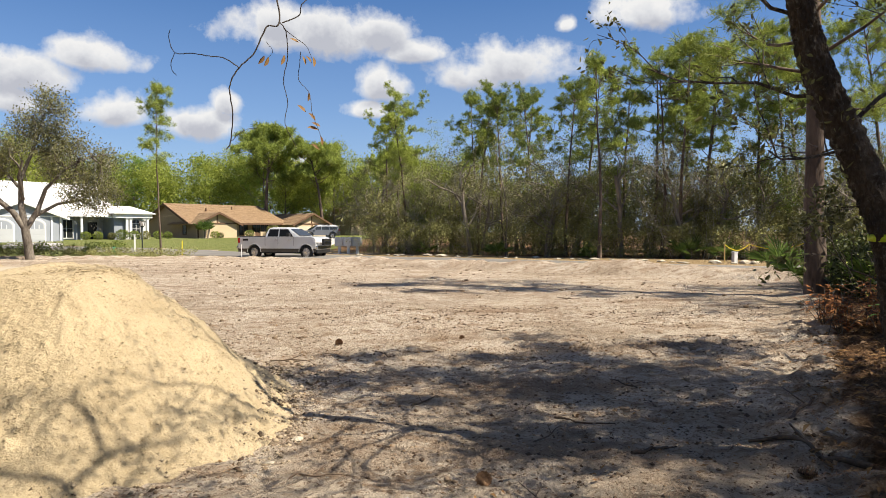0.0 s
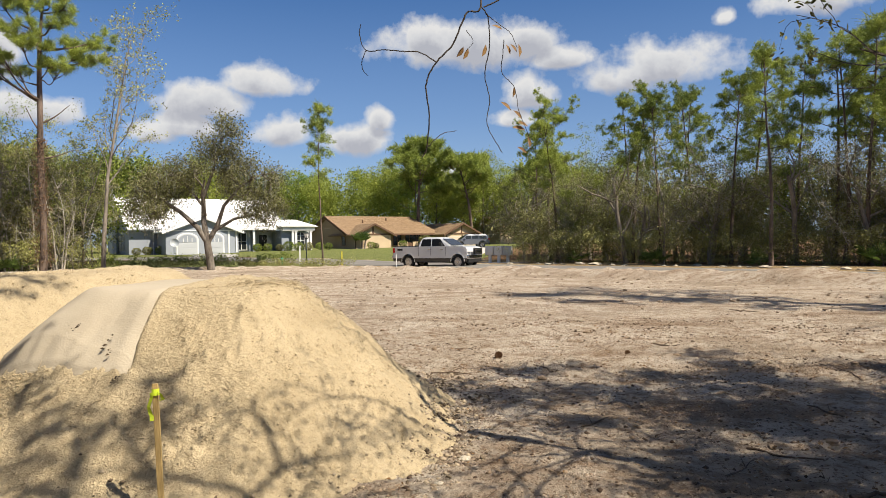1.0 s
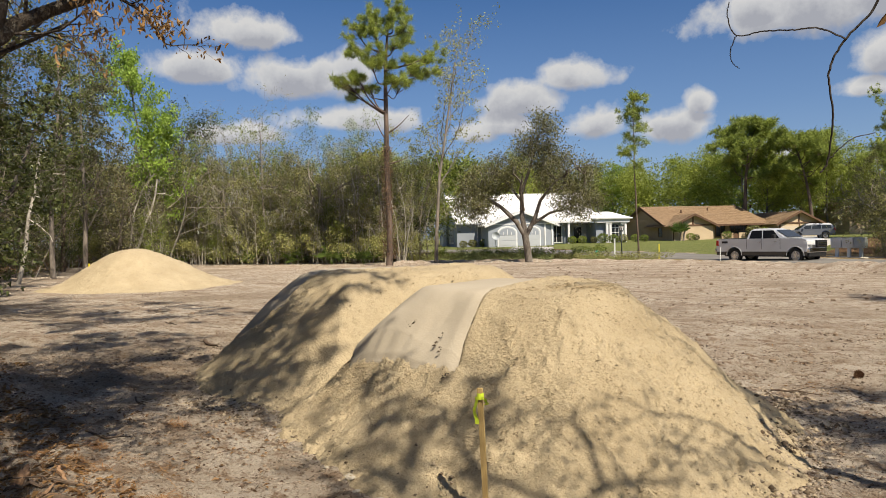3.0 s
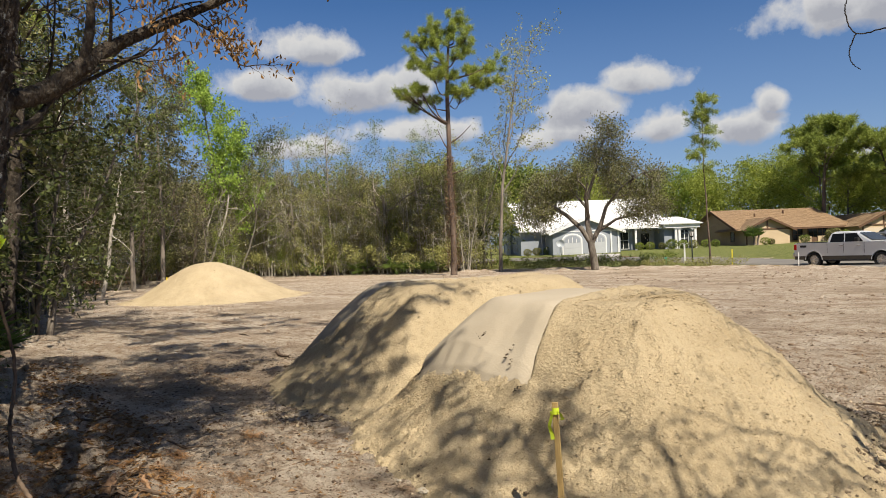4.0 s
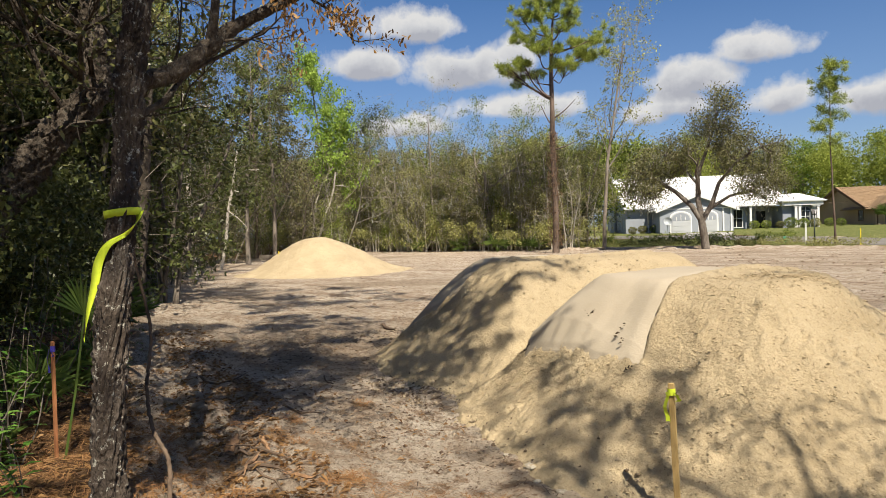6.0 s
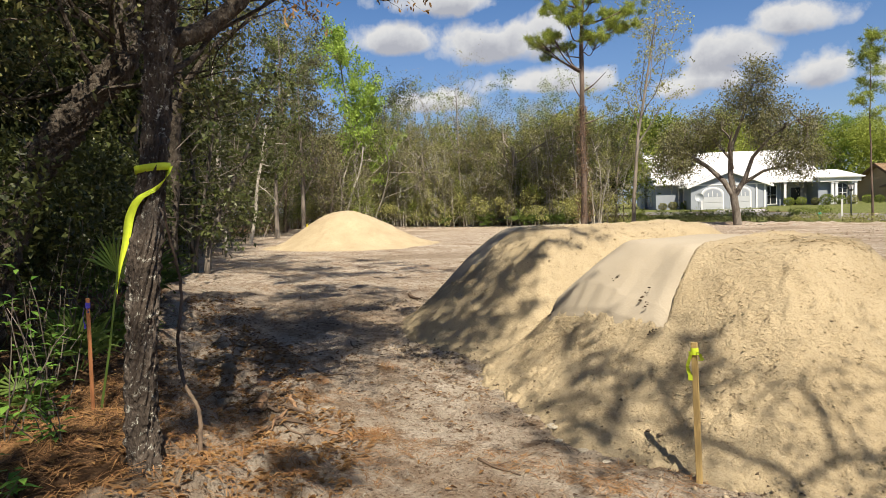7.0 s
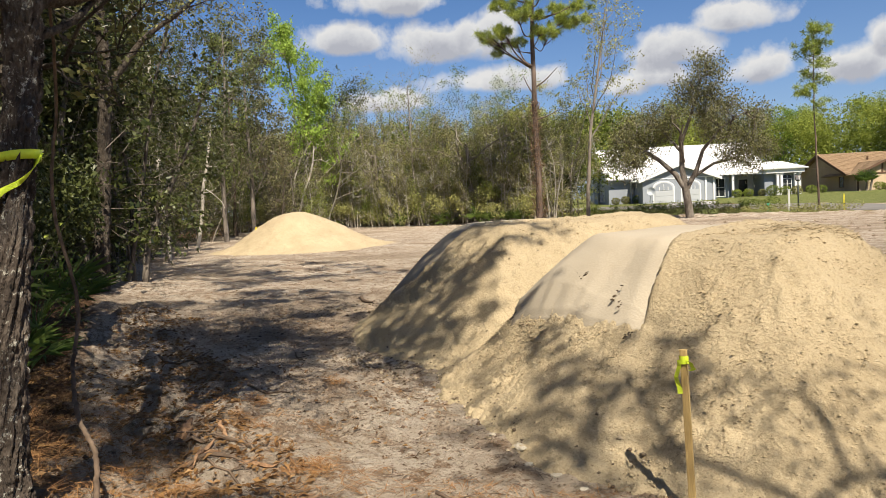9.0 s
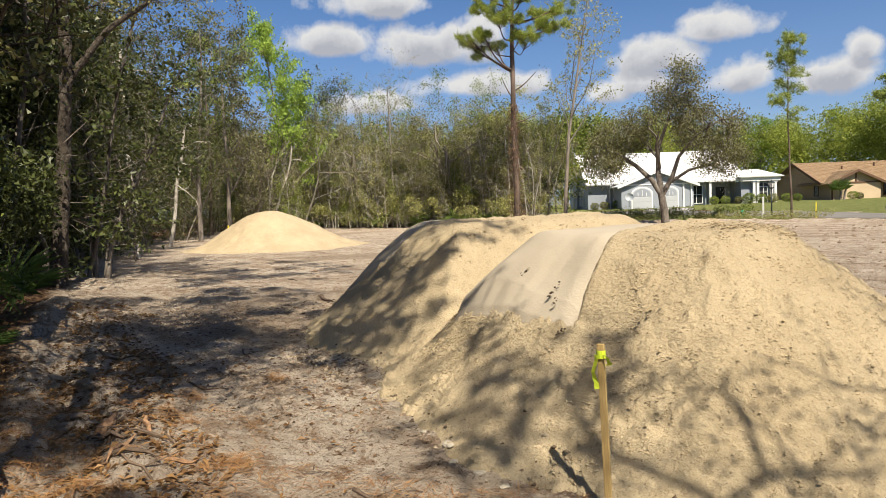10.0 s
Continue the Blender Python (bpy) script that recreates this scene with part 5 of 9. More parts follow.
def yard_oak(x, y):
    """The forked, mossy oak before the white house."""
    rng = np.random.default_rng(231)
    root = tagged(new("oak_tree"), "spreading forked oak hung with grey moss before the white house", "tree")
    S = Soup()
    arms = [([(0.1, 0, -0.2), (0.0, 0, 0.8), (-0.15, 0, 1.9)], 0.26, 0.21), ([(-0.15, 0, 1.8), (-0.7, 0.1, 2.7), (-1.6, 0.3, 3.6), (-3.0, 0.2, 4.6), (-3.9, 0, 5.0)], 0.19, 0.07), ([(-0.1, 0, 1.8), (-0.3, 0.1, 3.0), (-0.3, 0.3, 4.6), (0.3, 0.2, 6.2), (0.9, 0, 8.2)], 0.2, 0.05),
            ([(-0.05, 0, 1.8), (0.5, -0.1, 2.8), (0.9, -0.3, 4.0), (1.9, -0.5, 5.2), (3.2, -0.6, 6.0)], 0.17, 0.05), ([(0.4, 0, 2.5), (1.5, 0.4, 3.2), (2.8, 0.9, 3.5), (3.9, 1.2, 4.2)], 0.11, 0.04), ([(-0.3, 0.2, 4.0), (-1.2, 1.0, 5.2), (-2.0, 1.6, 6.4)], 0.1, 0.04), ([(-0.2, 0, 3.4), (-0.4, -1.2, 4.6), (-0.2, -2.2, 5.4)], 0.1, 0.04)]
    nodes = []
    for path, r0, r1 in arms:
        c = np.array(path)
        S.tube(c, np.linspace(r0, r1, len(c)), 9)
        nodes += list(c[1:]) + list((c[1:] + c[:-1]) / 2)
    nodes = [q for q in nodes if q[2] > 2.6]
    part("trunk", S.mesh("trunk", M["bark"], True), None, root)
    ends = []
    for (cx, cy, cz), (rx, ry, rz), n in (((0.9, 0, 8.2), (1.7, 1.7, 1.4), 34), ((-2.6, 0.2, 5.4), (2.3, 2.2, 1.3), 46), ((2.7, 0, 5.6), (2.1, 2.1, 1.5), 46), ((0.2, 0, 6.2), (2.2, 2.2, 1.4), 36), ((-3.4, 0, 4.0), (1.3, 1.5, 1.0), 26), ((3.3, 0.4, 4.0), (1.5, 1.6, 1.1), 30)):
        a = rng.normal(size=(n, 3))
        a /= np.linalg.norm(a, axis=1)[:, None]
        ends += list(np.array([cx, cy, cz]) + a * rng.uniform(0.5, 1.05, (n, 1)) * np.array([rx, ry, rz]))
    S, L, G = Soup(), Soup(), Soup()
    branch_out(S, rng, nodes, ends, 0.06, 0.016)
    for e in ends:
        L.leaves(e + rng.normal(size=(150, 3)) * np.array([0.38, 0.38, 0.3]), 0.13, rng, 0.55, tri=True)
        if rng.random() < 0.8:
            k = rng.uniform(0.5, 1.5)
            for _ in range(3):
                o = e + rng.normal(size=3) * 0.2
                G.leaves(o + np.array([[rng.normal() * 0.05, rng.normal() * 0.05, -k * f] for f in np.linspace(0, 1, 7)]), 0.2, rng, 0.22, droop=(0, 0, 1.5), tri=True)
    tagged(part("bough_work", S.mesh("boughs", M["bark"]), None, root), kind="stuff")
    tagged(part("crown", L.mesh("crown", M["mossleaf"]), None, root), kind="stuff")
    tagged(part("moss", G.mesh("moss", M["moss"]), None, root), kind="stuff")
    root.location, root.rotation_euler = (x, y, tz(x, y)), (0, 0, radians(30.5))


yard_oak(-23.9, 41.6)
stand("pine_tree", pine_meshes("thin_pine", 141, 10.6, 0.07, 0.55, 12, 0.05, 0.34, 42, 0.005, 0.8, 0.03, 0.2, 4), -17.7, 44.9, 0.3, 1.0, "young slender pine with a narrow tufted top")
# trees behind the houses
for i in range(42):
    f = (i + rng_w.uniform(0.1, 0.9)) / 42
    a = radians(50 - 50 * f)
    d = 101 + rng_w.uniform(0, 26)
    kind, base = ((LEAFY[i % 2], "leafy_tree"), (LEAFY[(i + 1) % 2], "leafy_tree"), (SPRINGS[i % 2], "spring_tree"), (LEAFY[0], "leafy_tree"))[i % 4]
    stand(base, kind, -1.2 - math.sin(a) * d, 2.9 + math.cos(a) * d, rot(i), rng_w.uniform(0.85, 1.12), "full green tree standing behind the houses", group="trees behind the houses")
for x, y, s in ((-24.3, 99, 1.25), (-16.5, 99, 1.05), (-20, 112, 1.1), (-6, 84, 0.85)):
    stand("round_pine", ROUND[0], x, y, x, s, "old round-crowned pine above the roofs", group="round pines")


def wood_mass(name, line, depth, height, n, size, material, label, low=0.0, crown=1.7):
    """A belt of uncountable trees along a plan line: many lumpy crowns over a looser understorey."""
    rng = np.random.default_rng(len(name) + n)
    p = np.array(line, float)
    span = np.linalg.norm(np.diff(p, axis=0), axis=1).sum()
    m = max(10, int(span * depth * 2.6 / (crown * crown) * max(1.0, height / 6)))

    def spots(k):
        t = rng.uniform(0, len(p) - 1, k)
        i = t.astype(int)
        return p[i] + (t - i)[:, None] * (p[i + 1] - p[i]) + np.clip(rng.normal(size=(k, 2)), -1.7, 1.7) * depth

    c = spots(m)
    r = crown * rng.uniform(0.55, 1.25, m)
    top = height * (0.5 + 0.5 * rng.random(m) ** 0.6) * (0.9 + 0.1 * smooth_noise(c[:, 0] * 0.2, c[:, 1] * 0.2, 77))
    z = np.maximum(top - r, r * 0.6)
    k = rng.integers(0, m, n)
    a = rng.normal(size=(n, 3))
    a /= np.linalg.norm(a, axis=1)[:, None]
    a *= rng.uniform(0.55, 1.0, (n, 1)) ** 0.5 * (1 + 0.25 * rng.normal(size=(n, 1)))
    q = np.stack([c[k, 0], c[k, 1], z[k] + terrain(c[k, 0], c[k, 1]) + low], 1) + a * r[k][:, None] * np.array([1, 1, 0.8])
    keep = (q[:, 2] > 0.05) & ((q[:, 0] > 0) | (q[:, 1] > 20) | (side_of(LEFT_EDGE, q[:, 0], q[:, 1]) > 0.5))
    S = Soup()
    q = q[keep]
    size = size * np.clip(np.hypot(q[:, 0] + 1, q[:, 1] - 3) / 26, 0.3, 1)[:, None]
    S.leaves(q, size, rng, 0.6, tri=True)
    return tagged(new(name, S.mesh(name, M[material])), label, "woodland", kind="stuff")


wood_mass("far_woods", [(-4, 63), (4, 58), (14, 52), (24, 44), (34, 30)], 2.6, 7.4, 36000, 0.3, "oakleaf", "dim woodland behind the roadside trees")
wood_mass("far_woods", [(-36, 50), (-46, 46), (-60, 40), (-66, 34)], 2.0, 10.6, 46000, 0.28, "green", "dim woodland behind the lot")
wood_mass("far_woods", [(-66, 34), (-58, 20), (-40, 9), (-24, 1.5), (-13, -2), (-9, -6)], 2.4, 10.0, 50000, 0.26, "shadeleaf", "dark woodland along the lot's side")
wood_mass("far_woods", [(-74, 44), (-69, 32), (-63, 22), (-54, 13)], 2.5, 13.0, 34000, 0.3, "oakleaf", "dim woodland at the lot's far corner")
wood_mass("far_woods", [(-100, 66), (-72, 92), (-45, 108), (-20, 120), (5, 122)], 5.0, 12.0, 40000, 0.5, "midgreen", "green woodland beyond the houses", crown=3.0)
wood_mass("undergrowth", [(-5, 50), (1, 45), (9, 41.5), (17, 36.5), (24, 31)], 1.4, 2.4, 22000, 0.09, "dryleaf", "low brush at the foot of the roadside trees", crown=0.6)
wood_mass("undergrowth", [(-33, 41.5), (-44, 36), (-56, 30.5), (-58, 29)], 1.2, 3.0, 34000, 0.13, "dryleaf", "low brush at the foot of the wood", crown=0.6)
wood_mass("undergrowth", [(-54, 26), (-44, 16.5), (-22, 7.6), (-12, 4.2), (-9, 3.0)], 1.1, 2.6, 20000, 0.12, "shadeleaf", "low brush along the wood beside the lot", crown=0.6)
wood_mass("undergrowth", [(-6, 53), (0, 49), (9, 45), (17, 40), (25, 34)], 1.6, 4.6, 22000, 0.17, "oakleaf", "dim brush under the roadside trees", crown=1.0)
# very dark leaves painted as the shaded gaps behind the front thickets
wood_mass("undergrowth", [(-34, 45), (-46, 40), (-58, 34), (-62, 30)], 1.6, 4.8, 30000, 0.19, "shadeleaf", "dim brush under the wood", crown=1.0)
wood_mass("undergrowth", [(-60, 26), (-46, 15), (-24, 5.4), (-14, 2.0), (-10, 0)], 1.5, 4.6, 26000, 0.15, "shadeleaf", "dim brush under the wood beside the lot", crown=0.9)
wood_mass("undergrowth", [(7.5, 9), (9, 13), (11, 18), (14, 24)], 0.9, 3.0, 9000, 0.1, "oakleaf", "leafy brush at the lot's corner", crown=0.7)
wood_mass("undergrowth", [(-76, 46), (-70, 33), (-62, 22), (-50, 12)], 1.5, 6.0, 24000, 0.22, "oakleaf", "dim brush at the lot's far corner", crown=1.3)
# brush beside the path, its shade put into the dark leaf colour
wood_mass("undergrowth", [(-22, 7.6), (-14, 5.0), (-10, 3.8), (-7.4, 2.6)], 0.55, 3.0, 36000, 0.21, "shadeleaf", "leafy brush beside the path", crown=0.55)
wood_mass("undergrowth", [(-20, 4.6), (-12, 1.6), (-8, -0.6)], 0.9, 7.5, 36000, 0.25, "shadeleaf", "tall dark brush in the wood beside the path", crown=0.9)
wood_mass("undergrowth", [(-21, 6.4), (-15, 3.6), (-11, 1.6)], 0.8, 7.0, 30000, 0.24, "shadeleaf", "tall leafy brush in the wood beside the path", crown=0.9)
wood_mass("undergrowth", [(-34, 41.6), (-24, 44.4), (-15.5, 43.6)], 0.5, 0.8, 9000, 0.09, "dryleaf", "dry weeds along the lot's far edge", crown=0.35)
wood_mass("undergrowth", [(-33, 42.4), (-27, 44.6), (-20, 45.2)], 0.5, 1.3, 7000, 0.1, "green", "green weeds along the lot's far edge", crown=0.4)
wood_mass("undergrowth", [(-4.4, 51), (3, 46), (10, 42), (17, 37.4), (25, 31.5)], 0.9, 3.0, 34000, 0.1, "oakleaf", "grey-green brush at the edge of the roadside wood", crown=0.8)
wood_mass("undergrowth", [(-4.8, 49.5), (3, 44.6), (10, 40.6), (17, 36), (25, 30)], 0.5, 0.7, 9000, 0.09, "dryleaf", "dry grass along the road's far verge", crown=0.35)
wood_mass("far_woods", [(-22, -3), (-13, -7), (-4, -8.5), (6, -9), (16, -7), (24, 0)], 2.6, 13.0, 34000, 0.75, "oakleaf", "dense wood behind the path", crown=1.9)
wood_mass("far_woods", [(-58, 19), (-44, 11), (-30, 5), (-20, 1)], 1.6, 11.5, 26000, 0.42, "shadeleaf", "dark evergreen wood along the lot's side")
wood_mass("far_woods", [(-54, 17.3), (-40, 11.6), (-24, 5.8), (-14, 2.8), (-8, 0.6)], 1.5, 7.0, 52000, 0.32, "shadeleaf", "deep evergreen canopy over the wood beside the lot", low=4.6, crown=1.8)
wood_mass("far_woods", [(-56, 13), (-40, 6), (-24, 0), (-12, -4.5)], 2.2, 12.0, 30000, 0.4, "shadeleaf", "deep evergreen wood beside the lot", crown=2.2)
wood_mass("far_woods", [(-62, 96), (-45, 104), (-25, 110), (-8, 108), (4, 100)], 3.0, 14.0, 95000, 0.3, "midgreen", "tall green woodland behind the houses", crown=2.4)

# ---- houses ----


def place(root, x, y, turn, z=None):
    root.location = (x, y, tz(x, y) if z is None else z)
    root.rotation_euler = (0, 0, radians(turn))
    return root


def quad_slab(pts, thick, bm=None):
    """A slab from four corners, thickened downwards along its normal."""
    bm = bm or bmesh.new()
    p = [Vector(v) for v in pts]
    n = (p[1] - p[0]).cross(p[2] - p[0]).normalized()
    if n.z < 0:
        n = -n
    a = [bm.verts.new(v) for v in p]
    b = [bm.verts.new(v - n * thick) for v in p]
    bm.faces.new(a)
    bm.faces.new(b[::-1])
    k = len(p)
    for i in range(k):
        bm.faces.new((a[i], b[i], b[(i + 1) % k], a[(i + 1) % k]))
    bmesh.ops.recalc_face_normals(bm, faces=bm.faces)
    return bm


def slope_courses(root, name, e0, e1, r1, r0, course, material, thick=0.09):
    """A roof slope with stepped courses: from the eave e0-e1 up to the ridge r0-r1."""
    e0, e1, r0, r1 = (Vector(v) for v in (e0, e1, r0, r1))
    n = max(4, int(((r0 + r1) / 2 - (e0 + e1) / 2).length / course))
    nrm = (e1 - e0).cross(r0 - e0).normalized()
    if nrm.z < 0:
        nrm = -nrm
    V, F = [], []
    for i in range(n):
        f0, f1 = i / n, (i + 1) / n
        b = len(V)
        V += [e0.lerp(r0, f0) + nrm * 0.03, e1.lerp(r1, f0) + nrm * 0.03, e1.lerp(r1, f1), e0.lerp(r0, f1)]
        F.append((b, b + 1, b + 2, b + 3))
        if i:
            F.append((b - 1, b - 2, b + 1, b))
    b = len(V)
    V += [e0 - nrm * thick, e1 - nrm * thick, r1 - nrm * thick, r0 - nrm * thick]
    F += [(b, b + 3, b + 2, b + 1), (b, b + 1, 1, 0), (b + 2, b + 3, b - 1, b - 2)]
    F += [(b + 1, b + 2, b - 2, 1), (b + 3, b, 0, b - 1)]
    return part(name, mesh_from(name, V, F, material), None, root)


def gable_wall(root, x0, x1, y, zb, ze, za, material, t=0.2, xa=None, name="wall"):
    """A gabled wall facing the front."""
    xa = (x0 + x1) / 2 if xa is None else xa
    return part(name, prism_bm([(x0, zb), (x1, zb), (x1, ze), (xa, za), (x0, ze)], y, y + t), material, root)


def window(root, x0, x1, z0, z1, y, frame="white", mull=1, bars=1, turn=None, arch=False):
    """A window in a front wall at y: recessed pane, frame, sill and glazing bars."""
    w = part("window", box_bm(x0, x1, y - 0.05, y + 0.03, z0, z1), M["glass"], root, "dark glazed window")
    t = 0.07
    for nm, b in (("frame", (x0 - t, x0, z0 - t, z1 + t)), ("frame", (x1, x1 + t, z0 - t, z1 + t)), ("frame", (x0, x1, z1, z1 + t)), ("sill", (x0 - 0.1, x1 + 0.1, z0 - t, z0))):
        part(nm, box_bm(b[0], b[1], y - (0.16 if nm == "sill" else 0.1), y + 0.02, b[2], b[3]), M[frame], w)
    for i in range(mull):
        c = x0 + (x1 - x0) * (i + 1) / (mull + 1)
        part("glazing_bar", box_bm(c - 0.025, c + 0.025, y - 0.075, y - 0.05, z0, z1), M[frame], w)
    for i in range(bars):
        c = z0 + (z1 - z0) * (i + 1) / (bars + 1)
        part("glazing_bar", box_bm(x0, x1, y - 0.07, y - 0.045, c - 0.02, c + 0.02), M[frame], w)
    return w


def arch_profile(x0, x1, z0, z1, n=16):
    """A round-topped opening: straight sides, then half an ellipse."""
    cx, r = (x0 + x1) / 2, (x1 - x0) / 2
    spring = z1 - r * 0.62
    return [(x0, z0), (x1, z0)] + [(cx + r * math.cos(math.pi * i / n), spring + (z1 - spring) * math.sin(math.pi * i / n)) for i in range(n + 1)]


def white_house():
    h = tagged(new("house"), "white tile-roofed pale blue-grey house with arched garage and chimney", "house")
    B, W, R = M["blockwall"], M["white"], M["roofwhite"]
    part("wall", box_bm(0.0, 0.25, 0.3, 11.5, -0.7, 2.9), B, h)
    part("wall", box_bm(0.25, 2.9, 0.3, 0.55, -0.7, 2.9), B, h)
    part("wall", box_bm(10.7, 13.6, 0.9, 1.15, -0.7, 2.9), B, h)
    part("wall", box_bm(13.8, 17.4, 2.2, 2.45, -0.7, 2.9), B, h)
    part("wall", box_bm(17.15, 17.4, 2.45, 11.5, -0.7, 2.9), B, h)
    part("wall", box_bm(0.25, 17.15, 11.25, 11.5, -0.7, 2.9), B, h)
    # gable ends under the main ridge
    for x in (0.02, 17.15):
        gw = part("gable", prism_bm([(0.3, 2.9), (11.5, 2.9), (5.9, 6.2)], x, x + 0.23), B, h)
        gw.matrix_local = Matrix(((0, 1, 0, 0), (1, 0, 0, 0), (0, 0, 1, 0), (0, 0, 0, 1)))
    slope_courses(h, "roof", (-0.3, -0.3, 2.85), (17.8, -0.3, 2.85), (17.6, 5.9, 6.5), (-0.3, 5.9, 6.5), 0.36, R)
    slope_courses(h, "roof", (17.8, 12.1, 2.85), (-0.3, 12.1, 2.85), (-0.3, 5.9, 6.5), (17.6, 5.9, 6.5), 0.36, R)
    part("ridge_cap", cyl_bm(0.13, -0.32, 17.62, 10, axis="x", at=(0, 5.9, 6.47)), R, h, smooth=True)
    part("bargeboard", quad_slab([(-0.36, -0.3, 2.88), (-0.3, -0.3, 2.88), (-0.3, 5.9, 6.52), (-0.36, 5.9, 6.52)], 0.24), W, h)
    part("fascia", box_bm(-0.3, 2.5, -0.36, -0.3, 2.66, 2.88), W, h)
    part("fascia", box_bm(11.2, 17.8, -0.36, -0.3, 2.66, 2.88), W, h)
    part("gutter", box_bm(-0.3, 2.5, -0.47, -0.37, 2.74, 2.85, 0.02), W, h)
    dp = part("downpipe", box_bm(2.42, 2.52, 0.18, 0.28, -0.5, 2.3, 0.02), W, h)
    part("elbow", quad_slab([(2.4, -0.4, 2.74), (2.54, -0.4, 2.74), (2.54, 0.28, 2.32), (2.4, 0.28, 2.32)], 0.1), W, dp)
    # garage wing under its own gable, two arched doors
    gable_wall(h, 2.9, 10.7, -3.2, -0.7, 2.55, 3.85, B)
    part("wall", box_bm(2.9, 3.1, -3.0, 0.55, -0.7, 2.55), B, h)
    part("wall", box_bm(10.5, 10.7, -3.0, 1.1, -0.7, 2.55), B, h)
    slope_courses(h, "roof", (2.4, -3.6, 2.4), (2.4, 2.6, 2.4), (6.8, 2.6, 4.05), (6.8, -3.6, 4.05), 0.36, R)
    slope_courses(h, "roof", (11.2, 2.6, 2.4), (11.2, -3.6, 2.4), (6.8, -3.6, 4.05), (6.8, 2.6, 4.05), 0.36, R)
    for a, b in ((2.4, 6.8), (11.2, 6.8)):
        part("bargeboard", prism_bm([(a, 2.18), (a, 2.46), (b, 4.12), (b, 3.84)], -3.67, -3.6), W, h)
    for a, b in ((4.1, 6.15), (7.1, 8.95)):
        part("door_surround", prism_bm(arch_profile(a - 0.14, b + 0.14, -0.5, 2.33), -3.245, -3.203), W, h)
        d = part("garage_door", prism_bm(arch_profile(a, b, -0.5, 2.2), -3.28, -3.25), M["greydoor"], h, "pale grey arched garage door")
        for j in range(3):
            part("panel", box_bm(a + 0.12, b - 0.12, -3.3, -3.282, -0.4 + j * 0.55, 0.08 + j * 0.55, 0.01), M["greydoor"], d)
        g = part("fanlight", prism_bm(arch_profile(a + 0.12, b - 0.12, 1.3, 2.1), -3.296, -3.283), M["blockwall"], d, "grey latticed fanlight")
        for j in range(1, 4):
            x = a + 0.12 + (b - a - 0.24) * j / 4
            part("glazing_bar", box_bm(x - 0.03, x + 0.03, -3.315, -3.298, 1.3, 1.95 - 0.25 * abs(j - 2)), W, d)
    for x in (9.6, 10.45):
        part("pilaster", box_bm(x - 0.09, x + 0.09, -3.29, -3.202, -0.6, 2.5, 0.02), W, h)
    part("band", box_bm(2.9, 10.7, -3.24, -3.202, 2.5, 2.62), W, h)
    # recessed entrance with its window and post
    window(h, 11.2, 13.1, 0.35, 2.3, 0.9, mull=2)
    part("post", box_bm(13.55, 13.8, -0.2, 0.05, -0.6, 2.7, 0.02), W, h)
    part("door", box_bm(15.2, 16.2, 2.14, 2.198, -0.5, 2.1), M["glass"], h, "dark entrance door")
    for y0 in (2.4, 4.0):
        w = part("window", box_bm(-0.03, 0.05, y0, y0 + 0.9, 0.5, 2.1), M["glass"], h, "dark glazed window")
        for b in ((y0 - 0.07, y0, 0.43, 2.17), (y0 + 0.9, y0 + 0.97, 0.43, 2.17), (y0, y0 + 0.9, 2.1, 2.17), (y0, y0 + 0.9, 0.43, 0.5), (y0 + 0.42, y0 + 0.48, 0.5, 2.1)):
            part("frame", box_bm(-0.08, -0.03, b[0], b[1], b[2], b[3]), W, w)
    # chimney on the end wall at the ridge
    part("chimney", box_bm(-0.8, -0.37, 5.0, 6.5, -0.7, 7.6, 0.03), M["chimney"], h, "pale block chimney stack")
    part("chimney_cap", box_bm(-0.9, -0.27, 4.9, 6.6, 7.6, 7.8, 0.03), W, h)
    # bay at the far end: paired columns, entablature, low hipped roof
    for x in (18.0, 18.42, 19.95, 20.37):
        c = part("column", box_bm(x, x + 0.28, -1.2, -0.92, -0.6, 2.55, 0.03), W, h)
        part("capital", box_bm(x - 0.06, x + 0.34, -1.26, -0.86, 2.4, 2.54, 0.02), W, c)
    part("wall", box_bm(16.9, 20.8, -0.7, -0.5, -0.7, 2.6), B, h)
    part("wall", box_bm(16.9, 17.1, -0.5, 2.2, -0.7, 2.6), B, h)
    part("wall", box_bm(20.6, 20.8, -0.5, 5.0, -0.7, 2.6), B, h)
    part("entablature", box_bm(16.8, 21.0, -1.34, -0.72, 2.55, 2.95, 0.03), W, h)
    part("cornice", box_bm(16.65, 21.15, -1.48, -0.6, 2.95, 3.07, 0.03), W, h)
    part("window", prism_bm(arch_profile(18.82, 19.82, 0.0, 2.35), -0.76, -0.702), M["glass"], h, "tall arched window")
    for x in (18.82, 19.3, 19.77):
        part("glazing_bar", box_bm(x, x + 0.06, -0.79, -0.762, 0.0, 1.95 if x != 19.3 else 2.3), W, h)
    for z in (0.0, 0.65, 1.3, 1.9):
        part("glazing_bar", box_bm(18.82, 19.83, -0.81, -0.792, z, z + 0.05), W, h)
    part("roof", quad_slab([(16.5, -1.6, 3.07), (21.3, -1.6, 3.07), (19.6, 1.2, 3.95), (18.0, 1.2, 3.95)], 0.1), R, h)
    part("roof", quad_slab([(16.5, -1.6, 3.07), (18.0, 1.2, 3.95), (18.0, 4.6, 3.95), (16.5, 5.2, 3.07)], 0.1), R, h)
    part("roof", quad_slab([(21.3, -1.6, 3.07), (19.6, 1.2, 3.95), (19.6, 4.6, 3.95), (21.3, 5.2, 3.07)], 0.1), R, h)
